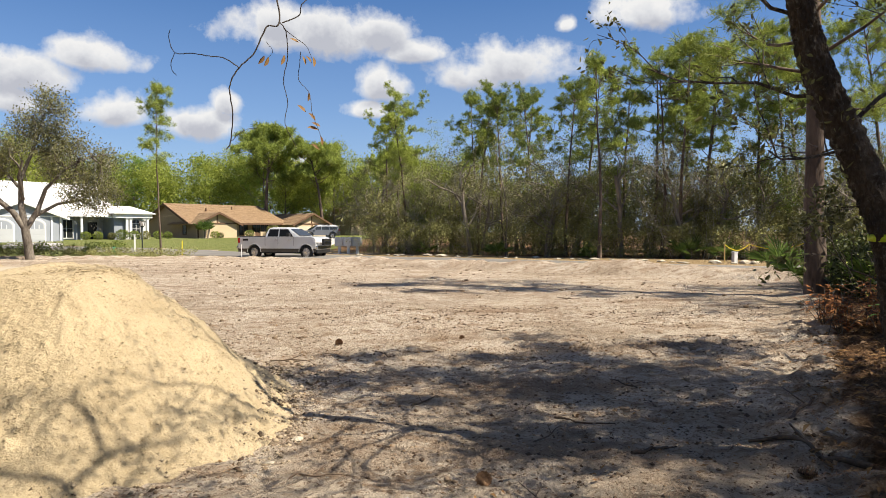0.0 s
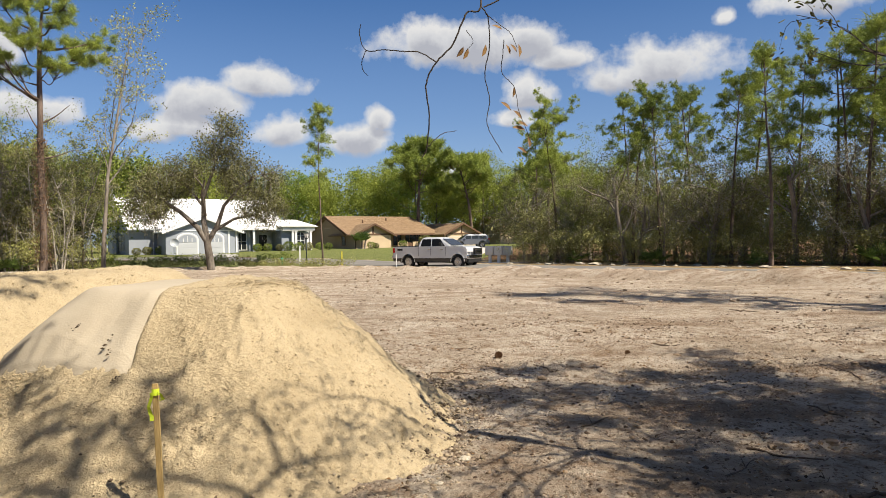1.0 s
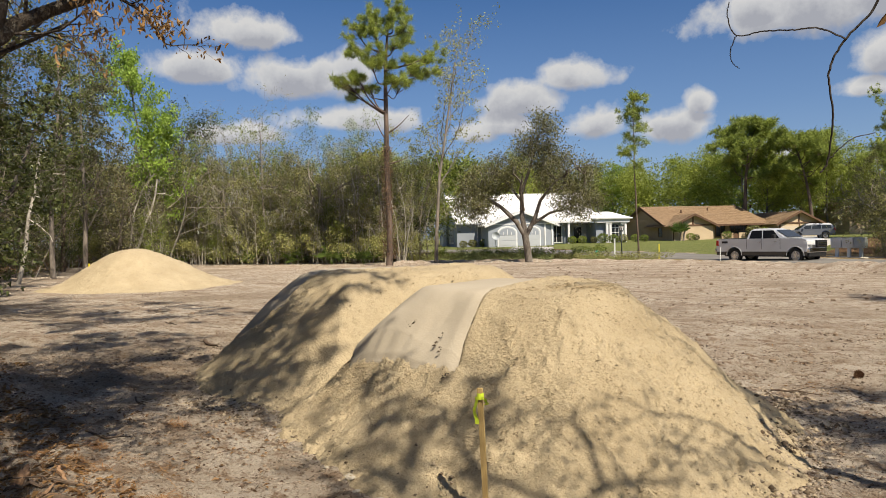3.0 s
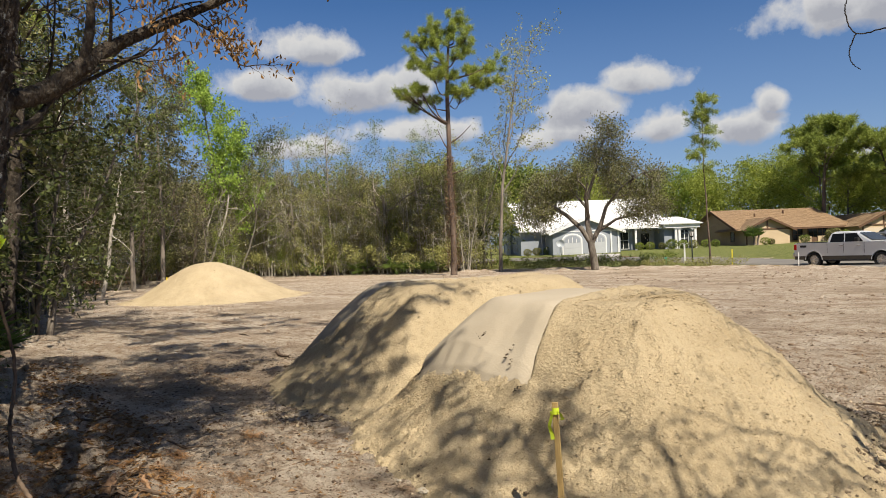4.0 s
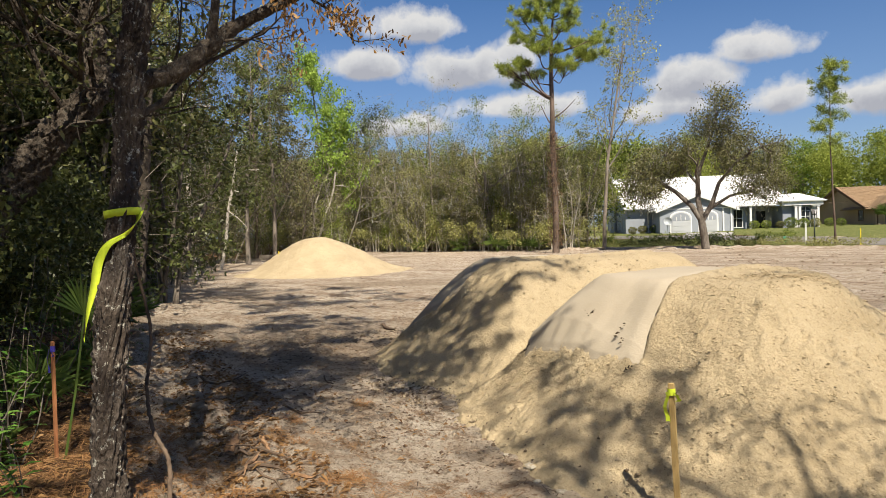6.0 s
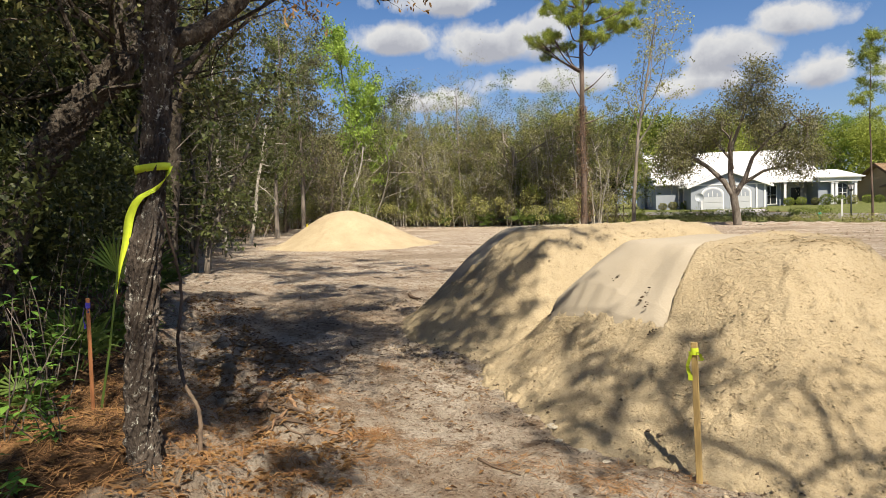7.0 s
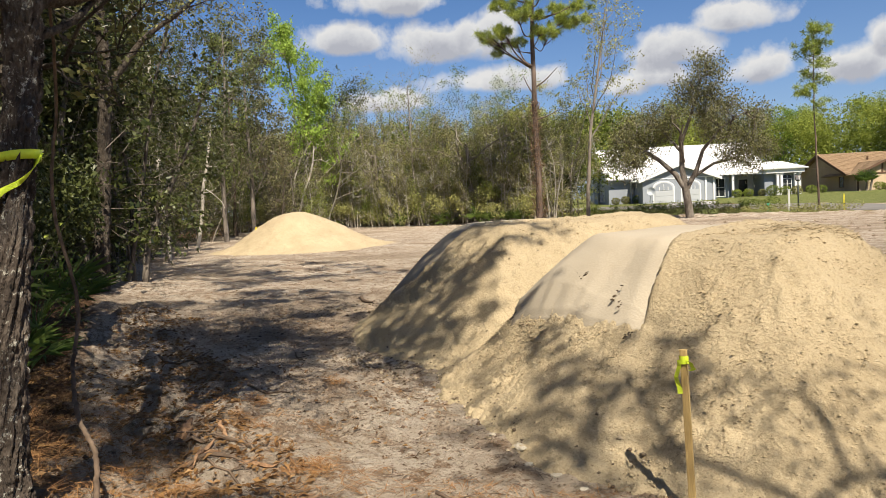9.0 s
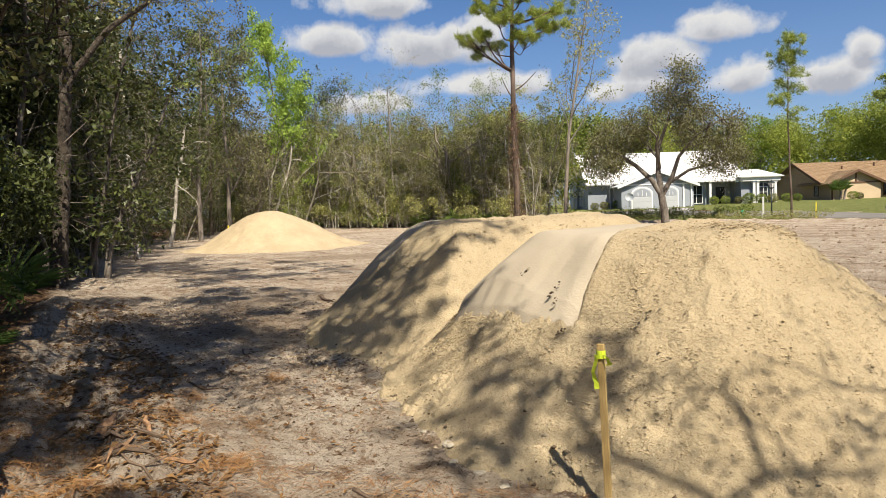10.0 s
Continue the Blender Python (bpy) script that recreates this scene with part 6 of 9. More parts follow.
    part("roof", quad_slab([(18.0, 1.2, 3.95), (19.6, 1.2, 3.95), (19.6, 4.6, 3.95), (18.0, 4.6, 3.95)], 0.1), R, h)
    return h


def tan_house():
    h = tagged(new("house"), "tan stucco house with brown shingle roof and two front gables", "house")
    T, C, S, K = M["tanwall"], M["creamwall"], M["shingle"], M["browntrim"]
    # end wall towards the white house
    part("wall", box_bm(0, 0.25, 0, 11, -0.6, 2.5), T, h)
    gw = part("gable", prism_bm([(0, 2.5), (11, 2.5), (5.5, 4.75)], 0.0, 0.25), T, h)
    gw.matrix_local = Matrix(((0, 1, 0, 0), (1, 0, 0, 0), (0, 0, 1, 0), (0, 0, 0, 1)))
    part("wall", box_bm(0.25, 13.6, 0.6, 0.85, -0.6, 2.5), T, h)
    part("wall", box_bm(0.25, 14.0, 10.75, 11, -0.6, 2.5), T, h)
    part("wall", box_bm(13.8, 19.25, 8.75, 9.0, -0.6, 2.3), T, h)
    part("wall", box_bm(19.25, 19.5, 0.85, 9.0, -0.6, 2.3), T, h)
    slope_courses(h, "roof", (-0.6, -0.5, 2.4), (14.4, -0.5, 2.4), (13.4, 5.5, 4.95), (-0.6, 5.5, 4.95), 0.25, S)
    slope_courses(h, "roof", (14.4, 11.5, 2.4), (-0.6, 11.5, 2.4), (-0.6, 5.5, 4.95), (13.4, 5.5, 4.95), 0.25, S)
    part("roof", quad_slab([(14.4, -0.5, 2.41), (14.4, 11.5, 2.41), (13.4, 5.5, 4.96)], 0.09), S, h)
    for y0, y1 in ((-0.5, 5.5), (11.5, 5.5)):
        part("bargeboard", quad_slab([(-0.64, y0, 2.42), (-0.56, y0, 2.42), (-0.56, y1, 4.97), (-0.64, y1, 4.97)], 0.26), K, h)
    part("fascia", box_bm(-0.6, 20.0, -0.56, -0.5, 2.2, 2.42), K, h)
    # front wings with half-timbered gables
    for x0, x1, y, door in ((0.0, 5.4, -1.6, False), (13.6, 19.5, -2.6, True)):
        xa, za = (x0 + x1) / 2, 2.4 + (x1 - x0) / 2 * 0.44
        part("wall", box_bm(x0, x1, y, y + 0.25, -0.6, 2.3), C, h)
        for a in (x0, x1 - 0.22):
            part("wall", box_bm(a, a + 0.22, y + 0.25, 0.6, -0.6, 2.3), C if a else T, h)
        part("gable", prism_bm([(x0, 2.42), (x1, 2.42), (xa, za)], y + 0.06, y + 0.2), C, h)
        part("beam", box_bm(x0 - 0.05, x1 + 0.05, y - 0.06, y + 0.2, 2.24, 2.42, 0.01), K, h)
        part("king_post", box_bm(xa - 0.08, xa + 0.08, y - 0.02, y + 0.058, 2.42, za - 0.05), K, h)
        for s in (-1, 1):
            e = xa + s * ((x1 - x0) / 2 + 0.6)
            ez = za - ((x1 - x0) / 2 + 0.6) * 0.44
            part("bargeboard", prism_bm([(e, ez - 0.16), (e, ez + 0.1), (xa, za + 0.16), (xa, za - 0.1)], y - 0.5, y - 0.42), K, h)
            slope_courses(h, "roof", (e, y - 0.42, ez + 0.08) if s < 0 else (e, (9.5 if door else 4.5), ez + 0.08), (e, (9.5 if door else 4.5), ez + 0.08) if s < 0 else (e, y - 0.42, ez + 0.08), (xa, (9.5 if door else 4.5), za + 0.14) if s < 0 else (xa, y - 0.42, za + 0.14), (xa, y - 0.42, za + 0.14) if s < 0 else (xa, (9.5 if door else 4.5), za + 0.14), 0.25, S)
        if door:
            for a in (x0 + 0.35, x0 + 3.1):
                d = part("garage_door", box_bm(a, a + 2.45, y - 0.03, y, -0.5, 2.0), M["creamdoor"], h, "cream panelled garage door")
                for j in range(4):
                    part("panel", box_bm(a + 0.08, a + 2.37, y - 0.045, y - 0.031, -0.42 + j * 0.6, 0.12 + j * 0.6, 0.01), M["creamdoor"], d)
                part("post", box_bm(a - 0.2, a - 0.02, y - 0.05, y - 0.003, -0.6, 2.24), K, h)
        else:
            part("corner_board", box_bm(x0 - 0.03, x0 + 0.14, y - 0.03, y - 0.002, -0.6, 2.24), K, h)
    # recessed entrance
    window(h, 7.2, 8.4, 0.9, 2.2, 0.6, frame="browntrim")
    window(h, 9.2, 11.6, 0.9, 2.2, 0.6, frame="browntrim", mull=3)
    part("door", box_bm(12.2, 13.1, 0.54, 0.6, -0.4, 2.05), K, h, "brown front door")
    gate = part("courtyard_wall", box_bm(6.8, 8.4, -1.2, -1.0, -0.6, 1.3), T, h)
    part("courtyard_wall", box_bm(9.2, 12.4, -1.2, -1.0, -0.6, 1.3), C, h)
    part("gate", prism_bm(arch_profile(8.42, 9.18, -0.5, 1.2), -1.12, -1.06), K, h, "arched brown gate")
    w = part("window", box_bm(-0.04, 0.03, 0.9, 1.7, 1.0, 2.1), M["glass"], h, "dark glazed window")
    for b in ((0.83, 0.9, 0.93, 2.17), (1.7, 1.77, 0.93, 2.17), (0.9, 1.7, 2.1, 2.17), (0.9, 1.7, 0.93, 1.0)):
        part("frame", box_bm(-0.08, -0.03, b[0], b[1], b[2], b[3]), K, w)
    for x, y in ((4.0, 3.2), (8.2, 3.9), (15.0, 4.6)):
        z = 2.4 + (y + 0.5) * 0.425
        part("roof_vent", cyl_bm(0.1, z - 0.05, z + 0.4, 10, axis="z", at=(x, y, 0)), K, h)
    return h


def plain_house(label, w, d, wall, roof):
    h = tagged(new("house"), label, "house")
    for b in ((0, w, 0, 0.25), (0, w, d - 0.25, d), (0, 0.25, 0.25, d - 0.25), (w - 0.25, w, 0.25, d - 0.25)):
        part("wall", box_bm(b[0], b[1], b[2], b[3], -0.6, 2.5), M[wall], h)
    for x in (0.0, w - 0.25):
        g = part("gable", prism_bm([(0, 2.5), (d, 2.5), (d / 2, 2.5 + d * 0.21)], x, x + 0.25), M[wall], h)
        g.matrix_local = Matrix(((0, 1, 0, 0), (1, 0, 0, 0), (0, 0, 1, 0), (0, 0, 0, 1)))
    top = 2.45 + (d / 2 + 0.5) * 0.42
    slope_courses(h, "roof", (-0.5, -0.5, 2.4), (w + 0.5, -0.5, 2.4), (w + 0.5, d / 2, top), (-0.5, d / 2, top), 0.3, M[roof])
    slope_courses(h, "roof", (w + 0.5, d + 0.5, 2.4), (-0.5, d + 0.5, 2.4), (-0.5, d / 2, top), (w + 0.5, d / 2, top), 0.3, M[roof])
    window(h, w * 0.2, w * 0.2 + 1.6, 0.8, 2.0, 0.0)
    window(h, w * 0.6, w * 0.6 + 1.6, 0.8, 2.0, 0.0)
    return h


M["greydoor"] = surface("pale_grey_door", (0.37, 0.385, 0.407), (0.429, 0.444, 0.466), 1, 30, 0.6, 0.05)
M["creamdoor"] = surface("cream_door", (0.488, 0.407, 0.311), (0.548, 0.466, 0.37), 1, 30, 0.6, 0.05)
M["chimney"] = surface("pale_chimney_block", (0.37, 0.392, 0.429), (0.474, 0.496, 0.533), 2, 20, 0.9, 0.2)
wh = white_house()
place(wh, -48.4, 67.3, 48)
place(tan_house(), -30.4, 86.0, 49, 0.3)
place(plain_house("brown-roofed house half hidden behind trees", 14, 9, "creamwall", "shingle"), -13.5, 108, 40)
place(plain_house("low tan-roofed house seen through the wood", 16, 10, "creamwall", "shingle"), -70, 46, 30)

# driveway and walk
ribbon_strip("driveway", [(-38.5, 67.5), (-36.5, 64), (-35, 60.5)], 2.2, 0.03, M["concrete"], "pale concrete driveway to the white house", "driveway")
ribbon_strip("driveway", [(-16.5, 92.5), (-14.4, 84), (-12.5, 72), (-12, 60), (-12.2, 50.5)], 2.0, 0.035, M["concrete"], "pale concrete driveway to the tan house", "driveway")

# ---- vehicles ----


def arch_cut(cx, r, z, n=10):
    """Points over a wheel arch, from front to back, along a lower edge at z."""
    zc = 0.42
    a0 = math.asin(max(-1, min(1, (z - zc) / r)))
    return [(cx + r * math.cos(a0 + (math.pi - 2 * a0) * i / n), zc + r * math.sin(a0 + (math.pi - 2 * a0) * i / n)) for i in range(n + 1)]


def wheel_on(root, x, y, r, w, side):
    t = bmesh.new()
    prof = [(r * 0.66, -w / 2 + 0.02), (r * 0.93, -w / 2), (r, -w / 2 + 0.05), (r, w / 2 - 0.05), (r * 0.93, w / 2), (r * 0.66, w / 2 - 0.02)]
    n = 28
    rings = [[t.verts.new((rr * math.cos(2 * math.pi * i / n), yy, rr * math.sin(2 * math.pi * i / n))) for i in range(n)] for rr, yy in prof]
    for k in range(len(prof)):
        a, b = rings[k], rings[(k + 1) % len(prof)]
        for i in range(n):
            t.faces.new((a[i], a[(i + 1) % n], b[(i + 1) % n], b[i]))
    bmesh.ops.recalc_face_normals(t, faces=t.faces)
    wheel = part("wheel", t, M["rubber"], root, smooth=True)
    wheel.location = (x, y, r)
    rim = cyl_bm(r * 0.66, -w / 2 + 0.06, w / 2 - 0.06, 24)
    part("rim", rim, M["rim"], wheel)
    for i in range(12):
        a = i * math.pi / 6
        s = part("spoke", box_bm(0.02, r * 0.62, side * (w / 2 - 0.05) - 0.015, side * (w / 2 - 0.05) + 0.015, -0.022, 0.022, 0.006), M["chrome"], wheel)
        s.rotation_euler = (0, a, 0)
    part("hub", cyl_bm(0.07, side * (w / 2 - 0.05), side * (w / 2 - 0.01), 14), M["chrome"], wheel)


def pickup():
    t = tagged(new("pickup_truck"), "silver crew-cab pickup truck with dark lower body parked on the road", "pickup truck")
    AF, AR, R = 1.9, -1.78, 0.48
    low = arch_cut(AF, R, 0.63) + [(-0.0, 0.63)] + arch_cut(AR, R, 0.63)
    body = [(2.85, 0.63)] + low + [(-2.92, 0.63), (-2.96, 0.86), (-2.96, 1.30), (-2.90, 1.36), (-0.95, 1.36), (1.28, 1.37), (1.6, 1.38), (2.35, 1.34), (2.78, 1.28), (2.9, 1.18), (2.93, 0.9)]
    part("body", prism_bm(body, -0.98, 0.98, bevel=0.012), M["silver"], t)
    b0, b1, rr = 0.43, 0.628, R + 0.005

    def arch_side(c, side):
        a1 = math.asin((b1 - 0.42) / rr)
        return [(c + side * rr * math.cos(a1 * i / 5), 0.43 + rr * math.sin(a1 * i / 5)) for i in range(6)]

    for sill in ([(2.86, b0)] + arch_side(AF, 1) + [(2.87, b1)], arch_side(AF, -1)[::-1] + arch_side(AR, 1), [(-2.93, b0)] + arch_side(AR, -1) + [(-2.94, b1)]):
        part("lower_body", prism_bm(sill, -0.985, 0.985), M["darkpaint"], t, "dark brown-grey lower body")
    for c in (AF, AR):
        outer = [(c + (R + 0.03) * math.cos(math.pi * i / 14), 0.42 + (R + 0.03) * math.sin(math.pi * i / 14)) for i in range(15)]
        inner = [(c + R * math.cos(math.pi * i / 14), 0.42 + R * math.sin(math.pi * i / 14)) for i in range(15)][::-1]
        for s in (-1, 1):
            part("wheel_arch", prism_bm(outer + inner, s * 0.99 - 0.012, s * 0.99 + 0.012), M["silver"], t)
    # cab
    bm = bmesh.new()
    rows = [(1.36, -1.0, 1.42, 0.93), (1.62, -0.94, 0.98, 0.86), (1.86, -0.82, 0.55, 0.77), (1.94, -0.62, 0.3, 0.66)]
    lv = [[bm.verts.new((x, y, z)) for x, y in ((a, -w), (b, -w), (b, w), (a, w))] for z, a, b, w in rows]
    for a, b in zip(lv, lv[1:]):
        for i in range(4):
            bm.faces.new((a[i], a[(i + 1) % 4], b[(i + 1) % 4], b[i]))
    bm.faces.new(lv[-1])
    bmesh.ops.recalc_face_normals(bm, faces=bm.faces)
    bmesh.ops.bevel(bm, geom=list(bm.edges), offset=0.03, segments=2, affect="EDGES")
    part("cab", bm, M["silver"], t, smooth=False)
    for s in (-1, 1):
        for xa, xb, xc, xd in ((-0.84, -0.06, -0.1, -0.74), (0.0, 0.98, 0.56, -0.04)):
            bm = bmesh.new()
            q = [(xa, 1.375), (xb, 1.375), (xc, 1.83), (xd, 1.83)]
            y = lambda z: s * (0.93 - (z - 1.36) * 0.31 + 0.012)
            v = [bm.verts.new((x, y(z), z)) for x, z in q] + [bm.verts.new((x, y(z) - s * 0.03, z)) for x, z in q]
            bm.faces.new(v[:4])
            bm.faces.new(v[4:][::-1])
            for i in range(4):
                bm.faces.new((v[i], v[4 + i], v[4 + (i + 1) % 4], v[(i + 1) % 4]))
            bmesh.ops.recalc_face_normals(bm, faces=bm.faces)
            part("side_window", bm, M["tint"], t, "dark tinted glass")
        mir = part("mirror", box_bm(0.72, 0.9, s * 1.17 - 0.13, s * 1.17 + 0.1, 1.38, 1.6, 0.03), M["black"], t)
        for x in (-0.28, 0.68):
            part("door_handle", box_bm(x, x + 0.2, s * 0.995 - 0.02, s * 0.995 + 0.02, 1.16, 1.2, 0.008), M["chrome"], t)
        for x in (-0.98, -0.06, 1.05):
            part("door_seam", box_bm(x - 0.008, x + 0.008, s * 0.983 - 0.002, s * 0.983 + 0.002, 0.78, 1.35), M["black"], t)
        part("running_board", box_bm(-1.1, 1.25, s * 0.97 - 0.08, s * 0.97 + 0.08, 0.38, 0.44, 0.02), M["black"], t)
        part("headlight", box_bm(2.5, 2.93, s * 0.8 - 0.185, s * 0.8 + 0.185, 1.0, 1.22, 0.04), M["lamp"], t, "clear headlight")
        part("tail_light", box_bm(-2.975, -2.8, s * 0.93 - 0.06, s * 0.93 + 0.058, 0.98, 1.3, 0.02), M["red"], t, "red tail light")
        part("decal", box_bm(-2.6, -2.2, s * 0.983 - 0.002, s * 0.983 + 0.002, 1.12, 1.24), M["black"], t)
    part("windscreen", quad_slab([(1.36, -0.8, 1.43), (1.36, 0.8, 1.43), (0.66, 0.68, 1.83), (0.66, -0.68, 1.83)], 0.02), M["glass"], t).location = (0.035, 0, 0.02)
    part("rear_window", quad_slab([(-1.0, -0.7, 1.45), (-1.0, 0.7, 1.45), (-0.88, 0.62, 1.82), (-0.88, -0.62, 1.82)], 0.02), M["glass"], t).location = (-0.02, 0, 0)
    part("bed_cover", box_bm(-2.86, -1.02, -0.88, 0.88, 1.352, 1.40, 0.02), M["black"], t)
    g = part("grille", box_bm(2.76, 2.9, -0.52, 0.52, 0.84, 1.24, 0.03), M["black"], t)
    for z in (0.93, 1.02, 1.11):
        part("grille_bar", box_bm(2.901, 2.92, -0.46, 0.46, z - 0.02, z + 0.02), M["chrome"], g)
    part("front_bumper", box_bm(2.72, 3.0, -0.96, 0.96, 0.56, 0.82, 0.06), M["chrome"], t)
    part("front_valance", box_bm(2.6, 2.9, -0.9, 0.9, 0.36, 0.56, 0.04), M["black"], t)
    part("rear_bumper", box_bm(-3.1, -2.9, -0.95, 0.95, 0.56, 0.8, 0.05), M["chrome"], t)
    part("chassis", box_bm(-2.7, 2.6, -0.5, 0.5, 0.34, 0.72), M["black"], t)
    for o in t.children:
        if o.name.split(".")[0] in ("body", "lower_body", "front_bumper", "front_valance", "headlight"):
            for v in o.data.vertices:
                k = min(1.0, abs(v.co.y) / 0.98)
                if v.co.x > 2.2:
                    v.co.x -= (v.co.x - 2.2) * 0.5 * k ** 2.5
    for x in (AF, AR):
        for s in (-1, 1):
            wheel_on(t, x, s * 0.84, 0.41, 0.29, s)
    return t


def suv():
    t = tagged(new("car"), "blue-grey sport utility car parked in the driveway", "car")
    AF, AR, R = 1.38, -1.35, 0.42
    body = [(2.2, 0.4)] + arch_cut(AF, R, 0.4) + arch_cut(AR, R, 0.4) + [(-2.25, 0.42), (-2.3, 0.7), (-2.28, 1.02), (1.0, 1.05), (1.95, 0.95), (2.25, 0.75)]
    part("body", prism_bm(body, -0.9, 0.9, bevel=0.05), M["greypaint"], t)
    bm = bmesh.new()
    rows = [(1.03, -2.25, 1.25, 0.86), (1.5, -2.05, 0.55, 0.74), (1.66, -1.8, 0.25, 0.64)]
    lv = [[bm.verts.new((x, y, z)) for x, y in ((a, -w), (b, -w), (b, w), (a, w))] for z, a, b, w in rows]
    for a, b in zip(lv, lv[1:]):
        for i in range(4):
            bm.faces.new((a[i], a[(i + 1) % 4], b[(i + 1) % 4], b[i]))
    bm.faces.new(lv[-1])
    bmesh.ops.recalc_face_normals(bm, faces=bm.faces)
    bmesh.ops.bevel(bm, geom=list(bm.edges), offset=0.04, segments=2, affect="EDGES")
    part("cabin", bm, M["greypaint"], t)
    for s in (-1, 1):
        for xa, xb, xc, xd in ((-1.95, -1.0, -1.0, -1.85), (-0.92, -0.05, -0.1, -0.92), (0.03, 0.9, 0.52, -0.02)):
            q = [(xa, 1.08), (xb, 1.08), (xc, 1.45), (xd, 1.45)]
            part("side_window", quad_slab([(x, s * (0.86 - (z - 1.03) * 0.255 + 0.012), z) for x, z in q], 0.02), M["glass"], t, "dark tinted glass")
        part("tail_light", box_bm(-2.31, -2.1, s * 0.78 - 0.11, s * 0.78 + 0.1, 0.85, 1.15, 0.02), M["red"], t, "red tail light")
        part("headlight", box_bm(2.05, 2.24, s * 0.68 - 0.15, s * 0.68 + 0.15, 0.7, 0.86, 0.03), M["lamp"], t)
        part("mirror", box_bm(0.75, 0.9, s * 0.98 - 0.1, s * 0.98 + 0.08, 1.05, 1.2, 0.03), M["greypaint"], t)
    part("windscreen", quad_slab([(1.22, -0.72, 1.08), (1.22, 0.72, 1.08), (0.6, 0.62, 1.46), (0.6, -0.62, 1.46)], 0.02), M["glass"], t).location = (0.03, 0, 0.02)
    part("rear_window", quad_slab([(-2.23, -0.7, 1.12), (-2.23, 0.7, 1.12), (-2.07, 0.62, 1.46), (-2.07, -0.62, 1.46)], 0.02), M["glass"], t).location = (-0.03, 0, 0)
    part("bumper", box_bm(-2.36, -2.15, -0.86, 0.86, 0.42, 0.66, 0.05), M["black"], t)
    for x in (AF, AR):
        for s in (-1, 1):
            wheel_on(t, x, s * 0.78, 0.35, 0.22, s)
    return t


M["tint"] = surface("tinted_glass", (0.006, 0.007, 0.008), (0.012, 0.013, 0.015), 0.5, 4, 0.2, 0.0, spec=0.12)
M["rim"] = surface("dark_alloy", (0.3, 0.3, 0.31), (0.4, 0.4, 0.41), 4, 40, 0.4, 0.0, metal=0.6)
M["lamp"] = surface("clear_lamp", (0.6, 0.6, 0.6), (0.75, 0.75, 0.75), 5, 60, 0.1, 0.0, spec=0.6)
M["red"] = surface("red_lamp", (0.3, 0.012, 0.01), (0.42, 0.02, 0.015), 5, 60, 0.2, 0.0)
place(pickup(), -9.55, 43.2, -18.1, -0.06).scale = (0.93, 0.93, 0.95)
place(suv(), -14.4, 84.0, 205, 0.72)

# ---- street furniture and yard things ----
M["yellow"] = surface("yellow_tape", (0.62, 0.5, 0.03), (0.78, 0.66, 0.06), 5, 60, 0.4, 0.1)
M["blue"] = surface("blue_ribbon", (0.04, 0.04, 0.3), (0.08, 0.06, 0.45), 5, 60, 0.4, 0.1)
M["hydrant"] = surface("green_paint", (0.03, 0.3, 0.16), (0.05, 0.42, 0.24), 3, 40, 0.45, 0.05)
M["darkmetal"] = surface("dark_green_metal", (0.02, 0.03, 0.028), (0.045, 0.055, 0.05), 3, 40, 0.5, 0.05)


def lamp_post(x, y):
    r = tagged(new("lamp_post"), "dark metal lantern lamp post on the verge", "lamp post")
    part("post", cyl_bm(0.045, 0, 1.85, 12, 0.035, axis="z"), M["darkmetal"], r, smooth=True)
    part("base", cyl_bm(0.09, 0, 0.25, 12, 0.06, axis="z"), M["darkmetal"], r)
    part("lantern_frame", cyl_bm(0.09, 1.85, 1.93, 6, 0.15, axis="z"), M["darkmetal"], r)
    part("lantern_glass", cyl_bm(0.13, 1.93, 2.2, 6, 0.19, axis="z"), M["lamp"], r, "frosted lantern glass")
    for i in range(6):
        a = i * math.pi / 3
        part("lantern_bar", box_bm(0.15 * math.cos(a) - 0.012, 0.15 * math.cos(a) + 0.012, 0.15 * math.sin(a) - 0.012, 0.15 * math.sin(a) + 0.012, 1.93, 2.21), M["darkmetal"], r)
    part("lantern_cap", cyl_bm(0.22, 2.2, 2.36, 6, 0.03, axis="z"), M["darkmetal"], r)
    return place(r, x, y, 0)


def mailbox_bank():
    """Cluster mailboxes on pedestals, side by side."""
    for i, (dx, tone) in enumerate(((0.0, "white"), (0.95, "white"), (1.9, "greymetal"))):
        r = tagged(new("cluster_mailbox"), "pale painted cluster mailbox with rows of small doors on a pedestal", "mailbox", "mailboxes by the road")
        part("cabinet", box_bm(-0.4, 0.4, -0.22, 0.22, 0.72, 1.55, 0.03), M[tone], r)
        part("pedestal", box_bm(-0.12, 0.12, -0.1, 0.1, 0.03, 0.72, 0.01), M[tone], r)
        part("foot_plate", box_bm(-0.22, 0.22, -0.2, 0.2, -0.05, 0.03), M["greymetal"], r)
        for cx in (-0.19, 0.19):
            for k in range(5):
                part("mail_door", box_bm(cx - 0.17, cx + 0.17, -0.238, -0.222, 0.78 + k * 0.15, 0.91 + k * 0.15, 0.004), M[tone], r)
        c, s = math.cos(radians(-20)), math.sin(radians(-20))
        place(r, -7.3 + dx * c * 0.72, 49.6 + dx * s * 0.72, -20).scale = (0.75, 0.75, 0.75)
    s = tagged(new("mailbox_slab"), "concrete pad under the mailboxes", "slab", kind="structure")
    part("pad", box_bm(-0.8, 3.6, -0.6, 0.6, -0.2, 0.02, 0.02), M["concrete"], s)
    place(s, -7.3, 49.6, -20).scale = (0.75, 0.75, 1)


